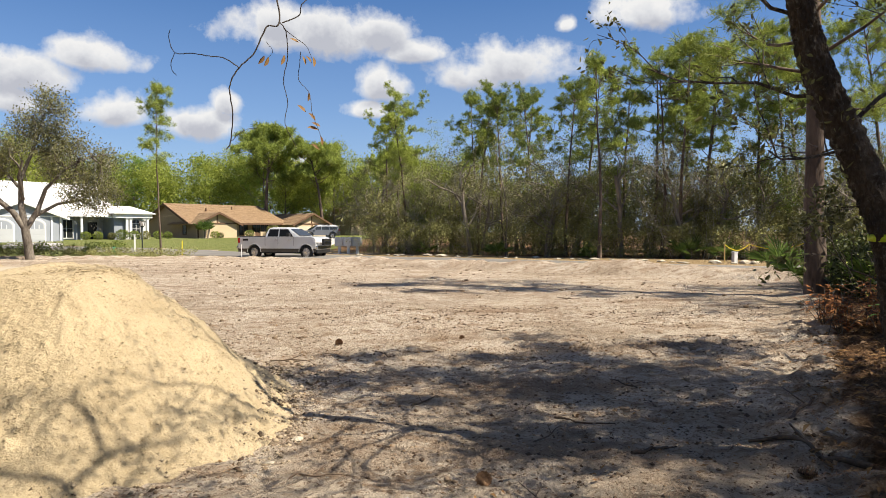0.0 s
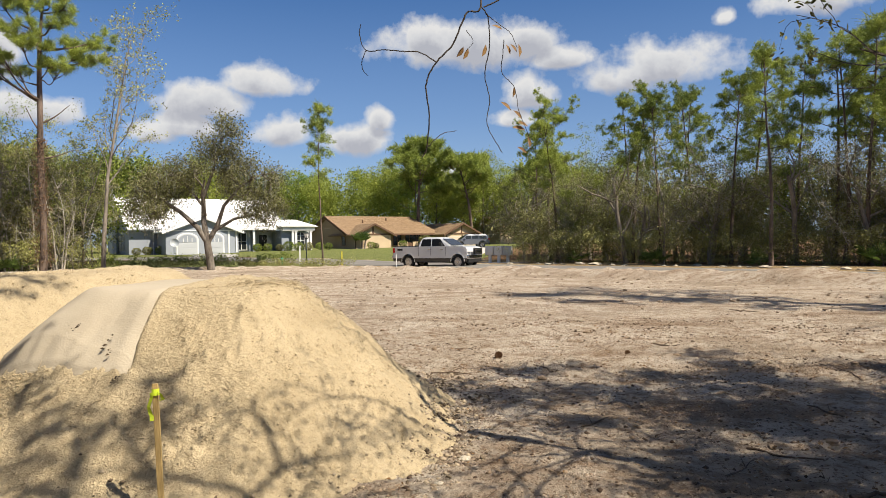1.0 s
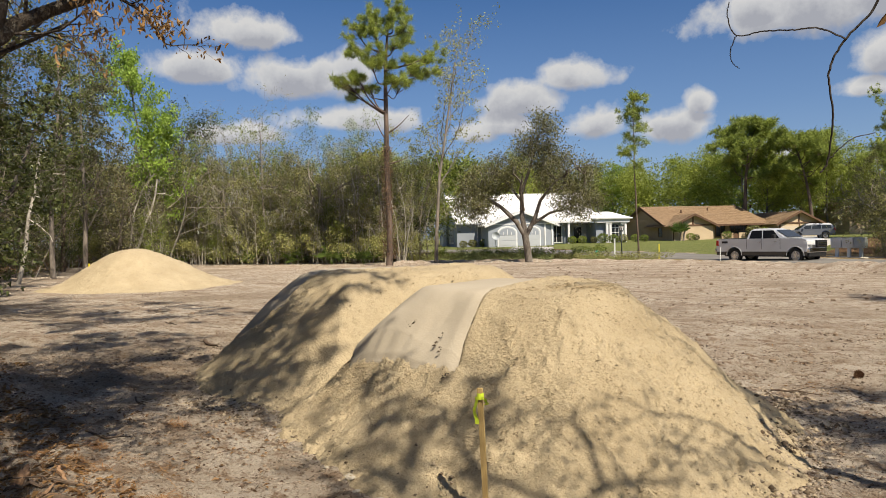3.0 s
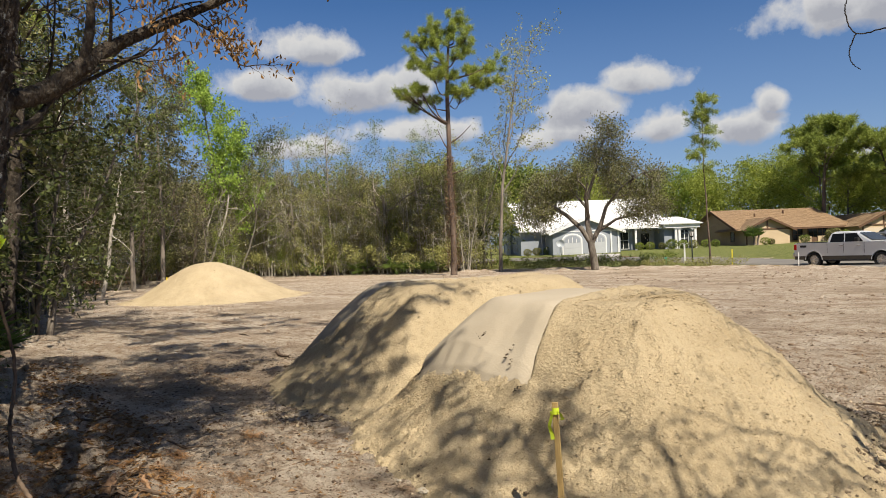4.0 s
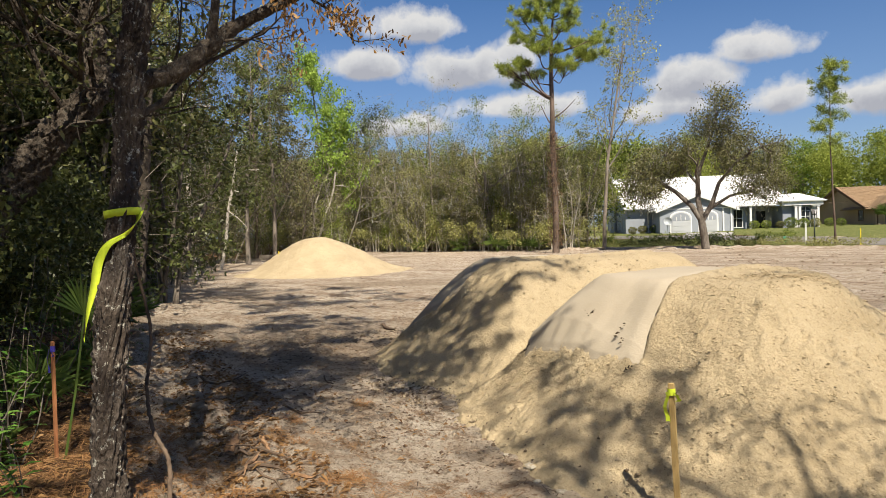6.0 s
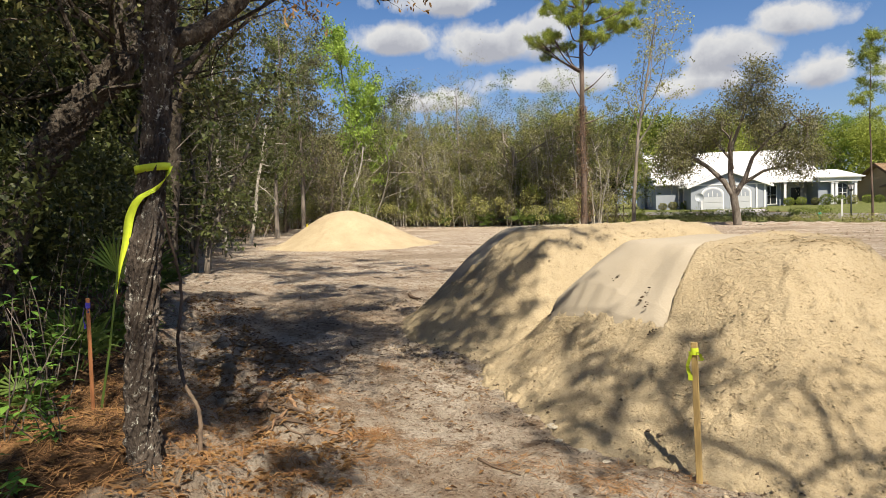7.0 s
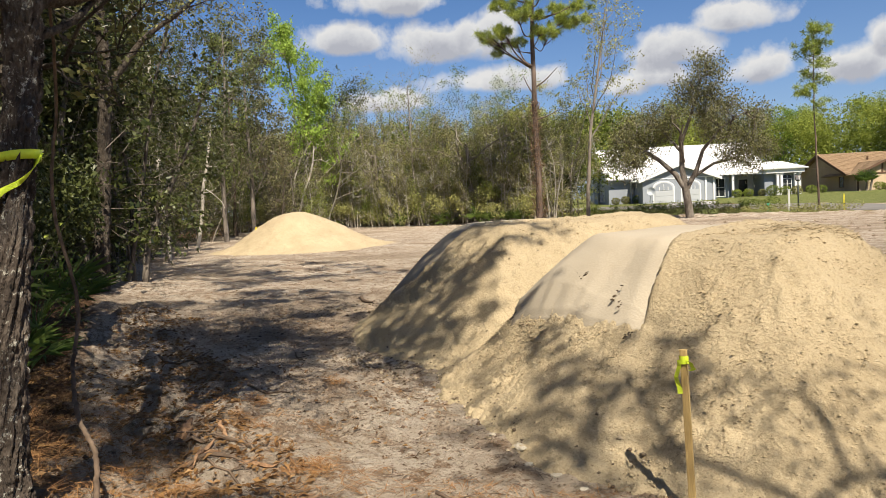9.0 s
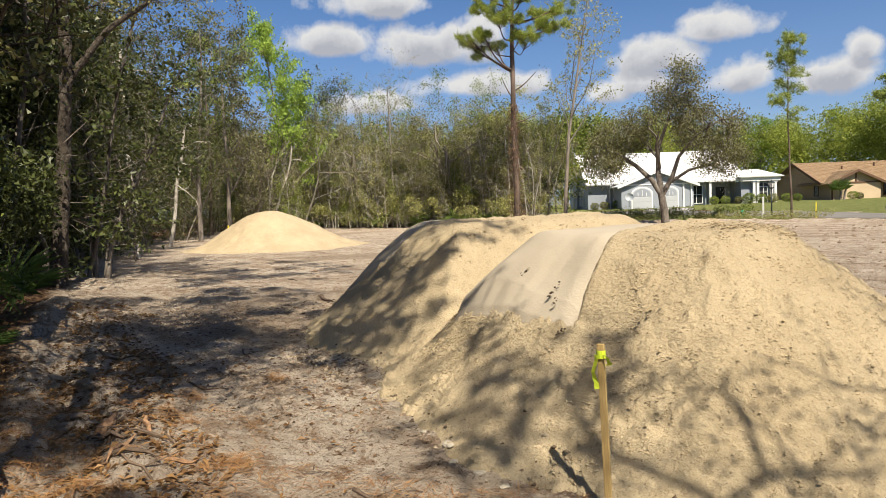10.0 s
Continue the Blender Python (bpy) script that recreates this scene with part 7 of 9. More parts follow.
def stake(name, x, y, h, w, mat, label, lean=(0, 0), ribbon=None, z=None, tails=True):
    r = tagged(new(name), label, "stake")
    bm = box_bm(-w / 2, w / 2, -w * 0.3, w * 0.3, -0.25, h, w * 0.06)
    part("shaft", bm, M[mat], r)
    if ribbon:
        S = Soup()
        a = np.linspace(0, 2 * math.pi, 13)
        ring = [(1.15 * w / 2 * 1.2 * math.cos(v), 1.15 * w / 2 * math.sin(v), zz) for v in a[:-1] for zz in (h - 0.07, h - 0.03)]
        S.add(ring, [(2 * i, 2 * ((i + 1) % 12), 2 * ((i + 1) % 12) + 1, 2 * i + 1) for i in range(12)])
        if tails:
            for sx, ln, out in ((-1, 0.17, 0.012), (1, 0.05, 0.03)):
                v = []
                for i in range(7):
                    f = i / 6
                    cx = sx * (w * 0.55 + out * math.sin(f * 2.6)) + 0.006 * math.sin(f * 9)
                    v += [(cx - 0.012, -w * 0.4 - 0.01 * f, h - 0.05 - ln * f), (cx + 0.012, -w * 0.4 - 0.015 - 0.01 * math.sin(f * 5), h - 0.05 - ln * f)]
                S.add(v, [(2 * i, 2 * i + 1, 2 * i + 3, 2 * i + 2) for i in range(6)])
        part("ribbon", S.mesh("ribbon", M[ribbon]), None, r, "flagging ribbon tied on")
    r.location = (x, y, tz(x, y) if z is None else z)
    r.rotation_euler = (lean[1], lean[0], 0.3)
    return r


lamp_post(-19.0, 45.3)
mailbox_bank()
stake("survey_stake", -3.53, 6.40, 0.86, 0.034, "stakewood", "weathered wooden survey stake with yellow-green flagging at the pile's foot", (-0.03, 0.0), "ribbon", -0.19)
stake("survey_stake", -6.75, 3.72, 0.9, 0.028, "orangewood", "red-brown survey stake with purple flagging in the brush", (0.02, 0.0), "blue", 0.02)
stake("survey_stake", -16.9, 46.3, 1.0, 0.06, "yellow", "yellow marker stake at the lot's far edge", (0.01, 0.0), None)
stake("survey_stake", -12.2, 43.0, 0.8, 0.05, "white", "white marker stake by the road", (0.02, 0.0), None)
stake("survey_stake", -28.33, 15.60, 1.0, 0.05, "yellow", "yellow marker stake behind the far sand pile", (0.01, 0.0), None)
w = tagged(new("white_post"), "white square post on the lawn", "post")
part("post", box_bm(-0.05, 0.05, -0.05, 0.05, -0.1, 1.3, 0.008), M["white"], w)
part("cap", box_bm(-0.065, 0.065, -0.065, 0.065, 1.3, 1.36, 0.01), M["white"], w)
place(w, -21.3, 49.5, 20)


def hydrant(x, y):
    r = tagged(new("fire_hydrant"), "small green fire hydrant by the road", "hydrant")
    part("barrel", cyl_bm(0.11, -0.05, 0.5, 14, 0.1, axis="z"), M["hydrant"], r, smooth=True)
    part("bonnet", cyl_bm(0.13, 0.5, 0.64, 14, 0.04, axis="z"), M["hydrant"], r)
    part("flange", cyl_bm(0.16, 0.08, 0.12, 14, axis="z"), M["hydrant"], r)
    for ax in ("x", "y"):
        part("outlet", cyl_bm(0.055, -0.19, 0.19, 10, axis=ax, at=(0, 0, 0.38)), M["hydrant"], r)
    return place(r, x, y, 15)


hydrant(-20.6, 45.0)


def dish(x, y):
    r = tagged(new("satellite_dish"), "grey satellite dish on a short pole", "satellite dish")
    part("pole", cyl_bm(0.04, -0.1, 1.0, 10, axis="z"), M["greymetal"], r)
    S = Soup()
    n, m = 20, 5
    v, f = [], []
    for j in range(m + 1):
        for i in range(n):
            rr = 0.45 * j / m
            v.append((rr * math.cos(2 * math.pi * i / n), 0.35 * rr * rr / 0.2, rr * math.sin(2 * math.pi * i / n)))
    for j in range(m):
        for i in range(n):
            f.append((j * n + i, j * n + (i + 1) % n, (j + 1) * n + (i + 1) % n, (j + 1) * n + i))
    S.add(v, f)
    d = part("reflector", S.mesh("reflector", M["greymetal"], True), None, r)
    d.location, d.rotation_euler = (0, -0.05, 1.2), (radians(160), 0, 0)
    part("arm", box_bm(-0.02, 0.02, -0.5, 0.0, 1.0, 1.04), M["greymetal"], r)
    return place(r, x, y, 40)


dish(-42.6, 66.5)


def bush_mesh(name, seed, n, size, leaf, rx=0.6, rz=0.5):
    rng = np.random.default_rng(seed)
    d = rng.normal(size=(n, 3))
    d /= np.linalg.norm(d, axis=1)[:, None]
    d *= (0.65 + 0.35 * rng.random((n, 1)) ** 0.5) * (1 + 0.18 * smooth_noise(d[:, :1] * 3 + 9, d[:, 1:2] * 3 + d[:, 2:] * 2, seed))
    S, W = Soup(), Soup()
    S.leaves(d * np.array([rx, rx, rz]) + np.array([0, 0, rz]), size, rng, 0.6)
    for i in range(7):
        p, _ = limb(rng, (0, 0, -0.05), (rng.normal() * 0.5, rng.normal() * 0.5, 1), rz * 1.5, 4, 0.2, 0.05)
        W.tube(p, np.linspace(0.025, 0.008, 5), 4)
    return [("stem", W.mesh(name + "_stems", M["bark"])), ("crown", S.mesh(name + "_leaves", M[leaf]))]


BANK = bush_mesh("bank_shrub", 613, 1500, 0.1, "shadeleaf", 0.7, 0.6)
for i, (x, y, s) in enumerate([(7.6, 15.6, 0.9), (8.3, 17.4, 1.0), (9.2, 18.4, 1.1), (8.2, 15.2, 1.1), (9.4, 19.8, 0.9), (9.0, 16.4, 1.3), (5.7, 10.9, 0.7), (6.9, 13.2, 0.8), (5.3, 9.4, 0.6)]):
    stand("leafy_shrub", BANK, x, y, rot(i), s, "dark leafy shrub on the bank beside the lot", "shrub", "shrubs on the bank", z=gz(x, y))
HEDGE = bush_mesh("hedge", 611, 900, 0.11, "green")
DARKB = bush_mesh("dark_shrub", 612, 1000, 0.13, "oakleaf")
ca, sa = math.cos(radians(48)), math.sin(radians(48))
for i, (lx, ly, s) in enumerate([(1.5, -0.9, 1.1), (2.8, -1.0, 1.2), (4.2, -1.0, 1.1), (5.2, -1.2, 1.0), (13.8, -0.6, 1.2), (15.0, -0.8, 1.2), (16.4, -1.0, 1.0), (17.0, -2.2, 1.5), (18.3, -2.3, 1.3), (19.5, -2.4, 1.2), (21.0, -2.4, 1.2), (22.3, -2.2, 1.1), (0.4, -0.9, 1.0)]):
    stand("clipped_shrub", HEDGE if i % 3 else DARKB, -48.3 + lx * ca - ly * sa, 67.3 + lx * sa + ly * ca, i, s * 0.8, "clipped round green shrub along the house front", "shrub", "shrubs along the white house")
ca, sa = math.cos(radians(51)), math.sin(radians(51))
for i, (lx, ly, s) in enumerate([(0.6, -2.6, 0.9), (1.4, -2.5, 0.7), (5.6, -2.6, 1.0), (9.6, -2.2, 1.5), (11.0, -2.3, 1.3)]):
    stand("clipped_shrub", DARKB if i % 2 else HEDGE, -29.6 + lx * ca - ly * sa, 86.4 + lx * sa + ly * ca, i, s, "leafy shrub against the tan house", "shrub", "shrubs along the tan house")


def fan_leaf(S, rng, p, d, size, blades=13):
    """A palmetto fan: pointed blades spread from the end of a stalk."""
    d = unit(d)
    side = unit(np.cross(d, (0, 0, 1)) + rng.normal(size=3) * 0.15)
    up = np.cross(side, d)
    for i in range(blades):
        a = radians(-100 + 200 * i / (blades - 1))
        v = unit(d * math.cos(a) + side * math.sin(a) + up * 0.12 * abs(math.sin(a)))
        L = size * (0.75 + 0.25 * math.cos(a)) * rng.uniform(0.9, 1.1)
        w = np.cross(v, up) * size * 0.035
        m = p + v * L * 0.55
        tip = p + v * L + np.array([0, 0, -0.12 * L])
        S.add([p - w * 0.3, p + w * 0.3, m + w + up * 0.01, tip, m - w + up * 0.01], [(0, 1, 2, 3), (0, 3, 4)][:1] + [(0, 3, 4)])


def palmetto_mesh(name, seed, fans, stalk, size):
    rng = np.random.default_rng(seed)
    out = []
    for i in range(fans):
        S = Soup()
        az = i * 2.4 + rng.normal() * 0.3
        el = rng.uniform(0.35, 1.25)
        d = np.array([math.cos(az) * math.cos(el), math.sin(az) * math.cos(el), math.sin(el)])
        tip = d * stalk * rng.uniform(0.6, 1.15)
        S.tube(np.array([(0, 0, -0.05), tip * 0.5 + np.array([0, 0, 0.04]), tip]), [0.012, 0.009, 0.007], 4)
        fan_leaf(S, rng, tip, d * 0.8 + np.array([0, 0, -0.1]), size * rng.uniform(0.8, 1.2))
        out.append(("frond", S.mesh(name + "_frond", M["palm"])))
    return out


PALM = [palmetto_mesh("palmetto_a", 711, 11, 0.7, 0.6), palmetto_mesh("palmetto_b", 712, 8, 0.55, 0.55)]
PL = "green saw palmetto with fan-shaped fronds"
for i, (x, y, s) in enumerate([(7.7, 15.0, 1.0), (8.6, 16.8, 1.2), (8.2, 15.4, 1.0), (8.6, 19.5, 1.2), (10.5, 24, 1.2), (7.9, 40.2, 1.0), (3.0, 43.5, 1.0), (-1.2, 46.5, 1.0), (12.5, 38, 1.2), (14, 36.8, 1.2),
                               (-38, 37.5, 1.3), (-41, 36.5, 1.4), (-44.5, 35.2, 1.3), (-50, 32.8, 1.4), (-35.8, 38.6, 1.2), (-7.3, 3.3, 0.45), (-8.6, 3.9, 0.6), (-9.9, 4.4, 0.8), (-12.2, 4.9, 1.1)]):
    stand("saw_palmetto", PALM[i % 2], x, y, rot(i), s, PL, "palmetto", "palmettos")
stand("cabbage_palm", palmetto_mesh("yucca", 713, 24, 0.5, 0.75), -28.2, 84.6, 0.5, 1.3, "spiky yucca clump against the cream wall", "yucca", lift=0.9)
S = Soup()
for dx in (0.0, 0.35):
    S.tube(np.array([(dx, 0, -0.1), (dx * 1.3, 0.05, 0.8), (dx * 2.0, 0, 1.7)]), [0.12, 0.1, 0.08], 8)
yt = tagged(new("yucca_trunk"), "bare double yucca stem against the cream wall", "yucca")
part("stem", S.mesh("stem", M["greybark"], True), None, yt)
place(yt, -28.2, 84.6, 0)

# caution tape and posts by the road
PO = [(13.0, 34.6), (14.3, 34.9), (16.4, 33.6), (18.2, 33.0)]
tz_ = [tz(x, y) for x, y in PO]
for x, y in PO:
    p = tagged(new("tape_post"), "wooden post carrying yellow tape", "post", "tape posts")
    part("post", box_bm(-0.022, 0.022, -0.022, 0.022, -0.2, 0.9, 0.004), M["stakewood"], p)
    place(p, x, y, 10)
S = Soup()
for (a, za), (b, zb) in zip(zip(PO, tz_), list(zip(PO, tz_))[1:]):
    v = []
    for i in range(13):
        f = i / 12
        z = (za + 0.85) * (1 - f) + (zb + 0.85) * f - 0.28 * math.sin(math.pi * f)
        x, y = a[0] + (b[0] - a[0]) * f, a[1] + (b[1] - a[1]) * f
        v += [(x, y - 0.04, z - 0.018), (x, y - 0.04, z + 0.02), (x, y - 0.034, z + 0.02), (x, y - 0.034, z - 0.018)]
    S.add(v, [(4 * i + j, 4 * i + (j + 1) % 4, 4 * i + 4 + (j + 1) % 4, 4 * i + 4 + j) for i in range(12) for j in range(4)])
tagged(new("caution_tape", S.mesh("caution_tape", M["yellow"])), "yellow caution tape sagging between posts", "tape")
u = tagged(new("utility_pedestal"), "small white utility pedestal by the road", "utility box")
part("body", box_bm(-0.1, 0.1, -0.1, 0.1, -0.1, 0.46, 0.02), M["white"], u)
part("cap", box_bm(-0.115, 0.115, -0.115, 0.115, 0.46, 0.52, 0.02), M["white"], u)
place(u, 13.35, 34.3, 15)

# limestone rocks along the verge
ROCKS = []
for i in range(4):
    bm = bmesh.new()
    bmesh.ops.create_icosphere(bm, subdivisions=2, radius=1.0)
    for v in bm.verts:
        n = noise.noise(v.co * 1.7 + Vector((i * 5, 0, 0)))
        v.co *= 1 + 0.45 * n
        v.co.z *= 0.5
    me = bpy.data.meshes.new("limestone_rock")
    bm.to_mesh(me)
    bm.free()
    me.materials.append(M["rock"])
    ROCKS.append(me)
rr = np.random.default_rng(17)


def rock(x, y, s, label="pale limestone rock lying on the verge", group="rocks along the verge"):
    o = tagged(new("limestone_rock", ROCKS[int(rr.integers(0, 4))]), label, "rock", group)
    o.location = (x, y, gz(x, y) + 0.15 * s)
    o.rotation_euler = (0, 0, rr.uniform(0, 6))
    o.scale = (s, s * rr.uniform(0.5, 0.9), s * rr.uniform(0.4, 0.8))


for i in range(38):
    f = rr.random()
    rock(-6 + f * 22 + rr.normal() * 0.3, 48.0 - f * 17.5 + rr.normal() * 0.6, 0.12 + 0.28 * rr.random() ** 2)
for i in range(26):
    f = rr.random()
    rock(-31 + f * 21, 41.2 + f * 2.2 + rr.normal() * 0.4, 0.08 + 0.25 * rr.random() ** 2, "pale lump of lime rock at the lot's edge", "rocks at the lot's edge")
for x, y, s in ((-4.74, 6.42, 0.06), (-4.35, 6.3, 0.04), (-4.1, 6.25, 0.03), (-5.1, 6.52, 0.03), (-4.55, 6.28, 0.035), (-3.9, 6.2, 0.03), (-2.0, 7.3, 0.04), (-1.9, 7.8, 0.05), (-1.85, 8.3, 0.035)):
    rock(x, y, s, "small pale stone at the foot of the sand pile", "stones at the pile's foot")

# ---- trees close to the camera ----


def near_bark(name, dark, mid, light, lichen):
    m = surface(name, dark, light, 8, 55, 0.95, 1.0, mid=mid, bump_dist=0.03, stretch=(1, 1, 0.5))
    nt = m.node_tree
    N, L = nt.nodes.new, nt.links.new
    b = nt.nodes["Principled BSDF"]
    src = b.inputs["Base Color"].links[0].from_socket
    n, co = N("ShaderNodeTexNoise"), N("ShaderNodeTexCoord")
    n.inputs["Scale"].default_value, n.inputs["Detail"].default_value, n.inputs["Roughness"].default_value = 24, 8, 0.75
    L(co.outputs["Object"], n.inputs["Vector"])
    r = ramp_node(nt, [(0.56, (0, 0, 0)), (0.63, (1, 1, 1))])
    L(n.outputs[0], r.inputs[0])
    x = N("ShaderNodeMix")
    x.data_type = "RGBA"
    L(r.outputs[0], x.inputs[0])
    L(src, x.inputs[6])
    x.inputs[7].default_value = (*lichen, 1)
    L(x.outputs[2], b.inputs["Base Color"])
    return m


M["nearbark"] = near_bark("flaky_oak_bark", (0.022, 0.017, 0.013), (0.065, 0.05, 0.04), (0.14, 0.118, 0.098), (0.40, 0.39, 0.34))
M["darkbark"] = near_bark("dark_oak_bark", (0.02, 0.016, 0.012), (0.06, 0.047, 0.036), (0.12, 0.1, 0.08), (0.14, 0.13, 0.11))


def rough_trunk(S, pts, radii, rings, sides, relief, seed):
    """A trunk with ridged, plated bark."""
    c = curve_through(pts, rings)
    r = np.interp(np.linspace(0, 1, rings), np.linspace(0, 1, len(radii)), radii)
    t = np.gradient(c, axis=0)
    t /= np.linalg.norm(t, axis=1)[:, None]
    u = np.cross(t, (0.2, 0.97, 0.1))
    u /= np.linalg.norm(u, axis=1)[:, None]
    w = np.cross(t, u)
    a = np.arange(sides) * 2 * math.pi / sides
    A, Z = np.meshgrid(a, np.cumsum(np.r_[0, np.linalg.norm(np.diff(c, axis=0), axis=1)]))
    ang = np.stack([np.cos(A), np.sin(A)])
    g = lambda s, zs, k: smooth_noise(ang[0] * s + 31 + np.floor(Z * 0), ang[1] * s + Z * zs, k)
    plate = np.abs(g(7, 13, seed)) * 0.9 + np.abs(g(13, 24, seed + 1)) * 0.7 + 0.3 * g(2, 2, seed + 2)
    R = r[:, None] * (1 + relief * (plate - 0.5))
    V = c[:, None] + R[..., None] * (np.cos(a)[None, :, None] * u[:, None] + np.sin(a)[None, :, None] * w[:, None])
    f = [(i * sides + j, i * sides + (j + 1) % sides, (i + 1) * sides + (j + 1) % sides, (i + 1) * sides + j) for i in range(rings - 1) for j in range(sides)]
    S.add(V.reshape(-1, 3), f)
    return c


def twiggery(rng, S, tips, p, d, length, r, levels=2, n=5, angle=45, up=0.0, wander=0.25):
    """Branches and twigs off one limb."""
    pts, _ = limb(rng, p, d, length, 5, wander, up)
    S.tube(pts, np.linspace(r, r * 0.35, 6), 5 if levels > 1 else 3)
    if levels == 0:
        tips.extend(pts[2:])
        return
    for i in range(n):
        f = 0.25 + 0.75 * (i + rng.random()) / n
        k = min(int(f * 5), 4)
        twiggery(rng, S, tips, pts[k] + (pts[k + 1] - pts[k]) * (f * 5 - k), spread(rng, pts[k + 1] - pts[k], radians(angle) * rng.uniform(0.7, 1.3)), length * rng.uniform(0.4, 0.65), r * 0.45, levels - 1, n, angle, up, wander)


def ribbon_band(S, c, axis_r, z, width, thick=0.004):
    n = 26
    v = []
    for i in range(n):
        a = 2 * math.pi * i / n
        rr = axis_r + 0.006 * math.sin(3 * a)
        for dz, dr in ((-width / 2, 0), (width / 2, 0.004), (width / 2, -thick), (-width / 2, -thick)):
            v.append((c[0] + (rr + dr) * math.cos(a), c[1] + (rr + dr) * math.sin(a), z + dz + 0.012 * math.sin(a + 1)))
    S.add(v, [(4 * i + j, 4 * ((i + 1) % n) + j, 4 * ((i + 1) % n) + (j + 1) % 4, 4 * i + (j + 1) % 4) for i in range(n) for j in range(4)])


def ribbon_tail(S, pts, width, twist):
    c = curve_through(pts, 40)
    v = []
    for i, p in enumerate(c):
        a = twist * i / 39 + 0.6
        w = np.array([math.cos(a) * 0.77, math.cos(a) * 0.64, 0.35 * math.sin(a)]) * width / 2
        v += [p - w, p + w, p + w + np.array([0, 0.002, 0.001]), p - w + np.array([0, 0.002, 0.001])]
    S.add(v, [(4 * i + j, 4 * i + 4 + j, 4 * i + 4 + (j + 1) % 4, 4 * i + (j + 1) % 4) for i in range(39) for j in range(4)])


def ribbon_oak():
    """The flagged oak at the path's left side."""
    rng = np.random.default_rng(81)
    root = tagged(new("oak_tree"), "rough-barked oak with yellow-green flagging tied round its trunk", "tree")
    S, W, T = Soup(), Soup(), []
    rough_trunk(S, [(-4.88, 3.66, -0.2), (-4.93, 3.67, 0.19), (-5.0, 3.68, 0.4), (-5.04, 3.7, 0.7), (-5.09, 3.75, 1.17), (-5.15, 3.84, 1.74), (-5.22, 3.9, 2.1), (-5.21, 3.93, 2.58), (-5.18, 3.97, 2.94), (-5.2, 4.05, 4.2), (-5.5, 4.2, 5.6)], [0.11, 0.085, 0.075, 0.07, 0.068, 0.066, 0.066, 0.068, 0.062, 0.055, 0.035], 420, 72, 0.42, 3)
    part("trunk", S.mesh("trunk", M["nearbark"], True), None, root)
    S = Soup()
    c = rough_trunk(S, [(-5.22, 3.93, 2.42), (-5.32, 4.01, 2.5), (-5.38, 4.2, 2.58), (-5.39, 4.43, 2.77), (-5.41, 4.56, 2.89), (-5.35, 4.94, 3.13), (-5.2, 5.4, 3.4)], [0.05, 0.05, 0.052, 0.046, 0.04, 0.032, 0.02], 130, 32, 0.2, 9)
    part("limb", S.mesh("limb", M["darkbark"], True), None, root)
    for path, r0 in (([(-5.39, 4.43, 2.77), (-5.38, 4.47, 3.0), (-5.4, 4.5, 3.3), (-5.5, 4.6, 4.0)], 0.032), ([(-5.22, 3.95, 2.28), (-5.35, 4.15, 2.42), (-5.48, 4.32, 2.61), (-5.53, 4.57, 2.77), (-5.55, 4.9, 3.0)], 0.02)):
        S = Soup()
        p = curve_through(path, 16)
        S.tube(p, np.linspace(r0, r0 * 0.5, 16), 8)
        part("limb", S.mesh("limb", M["darkbark"], True), None, root)
    S, tips = Soup(), []
    for k in (70, 88, 100, 112, 122, 129):
        twiggery(rng, S, tips, c[k], unit(c[k] - c[k - 5]) * 0.6 + rng.normal(size=3) * 0.45 + np.array([0.05, 0.1, 0.12]), 0.5, 0.012, 2, 5, 45, 0.0)
    tagged(part("twiggery", S.mesh("twiggery", M["darkbark"]), None, root), kind="stuff")
    L = Soup()
    L.leaves(clump(rng, np.array(tips), 2, 0.05), 0.042, rng, 0.36, droop=(0, 0, -0.8), leafy=True)
    tagged(part("dead_foliage", L.mesh("dead_foliage", M["deadleaf"]), None, root, "curled brown leaves"), kind="stuff")
    S, tips = Soup(), []
    for z, n in ((3.6, 3), (4.2, 4), (5.0, 4), (5.6, 4)):
        for _ in range(n):
            a = rng.uniform(0, 6.28)
            twiggery(rng, S, tips, (-5.2 - 0.06 * (z - 3), 4.0 + 0.06 * (z - 3), z), (math.cos(a), math.sin(a), 0.75), 2.0, 0.025, 2, 6, 45, 0.05)
    tagged(part("bough_work", S.mesh("boughs", M["darkbark"]), None, root), kind="stuff")
    L = Soup()
    L.leaves(clump(rng, np.array(tips), 5, 0.14), 0.065, rng, 0.5)
    tagged(part("crown", L.mesh("crown", M["oakleaf"]), None, root), kind="stuff")
    S = Soup()
    ribbon_band(S, (-5.155, 3.845), 0.09, 1.75, 0.04)
    ribbon_tail(S, [(-5.09, 3.91, 1.76), (-5.055, 3.88, 1.7), (-5.04, 3.82, 1.64), (-5.06, 3.74, 1.59), (-5.1, 3.7, 1.5), (-5.12, 3.68, 1.38), (-5.15, 3.65, 1.24), (-5.17, 3.63, 1.1)], 0.055, 4.2)
    part("ribbon", S.mesh("ribbon", M["ribbon"], True), None, root, "yellow-green flagging ribbon")
    return root


ribbon_oak()


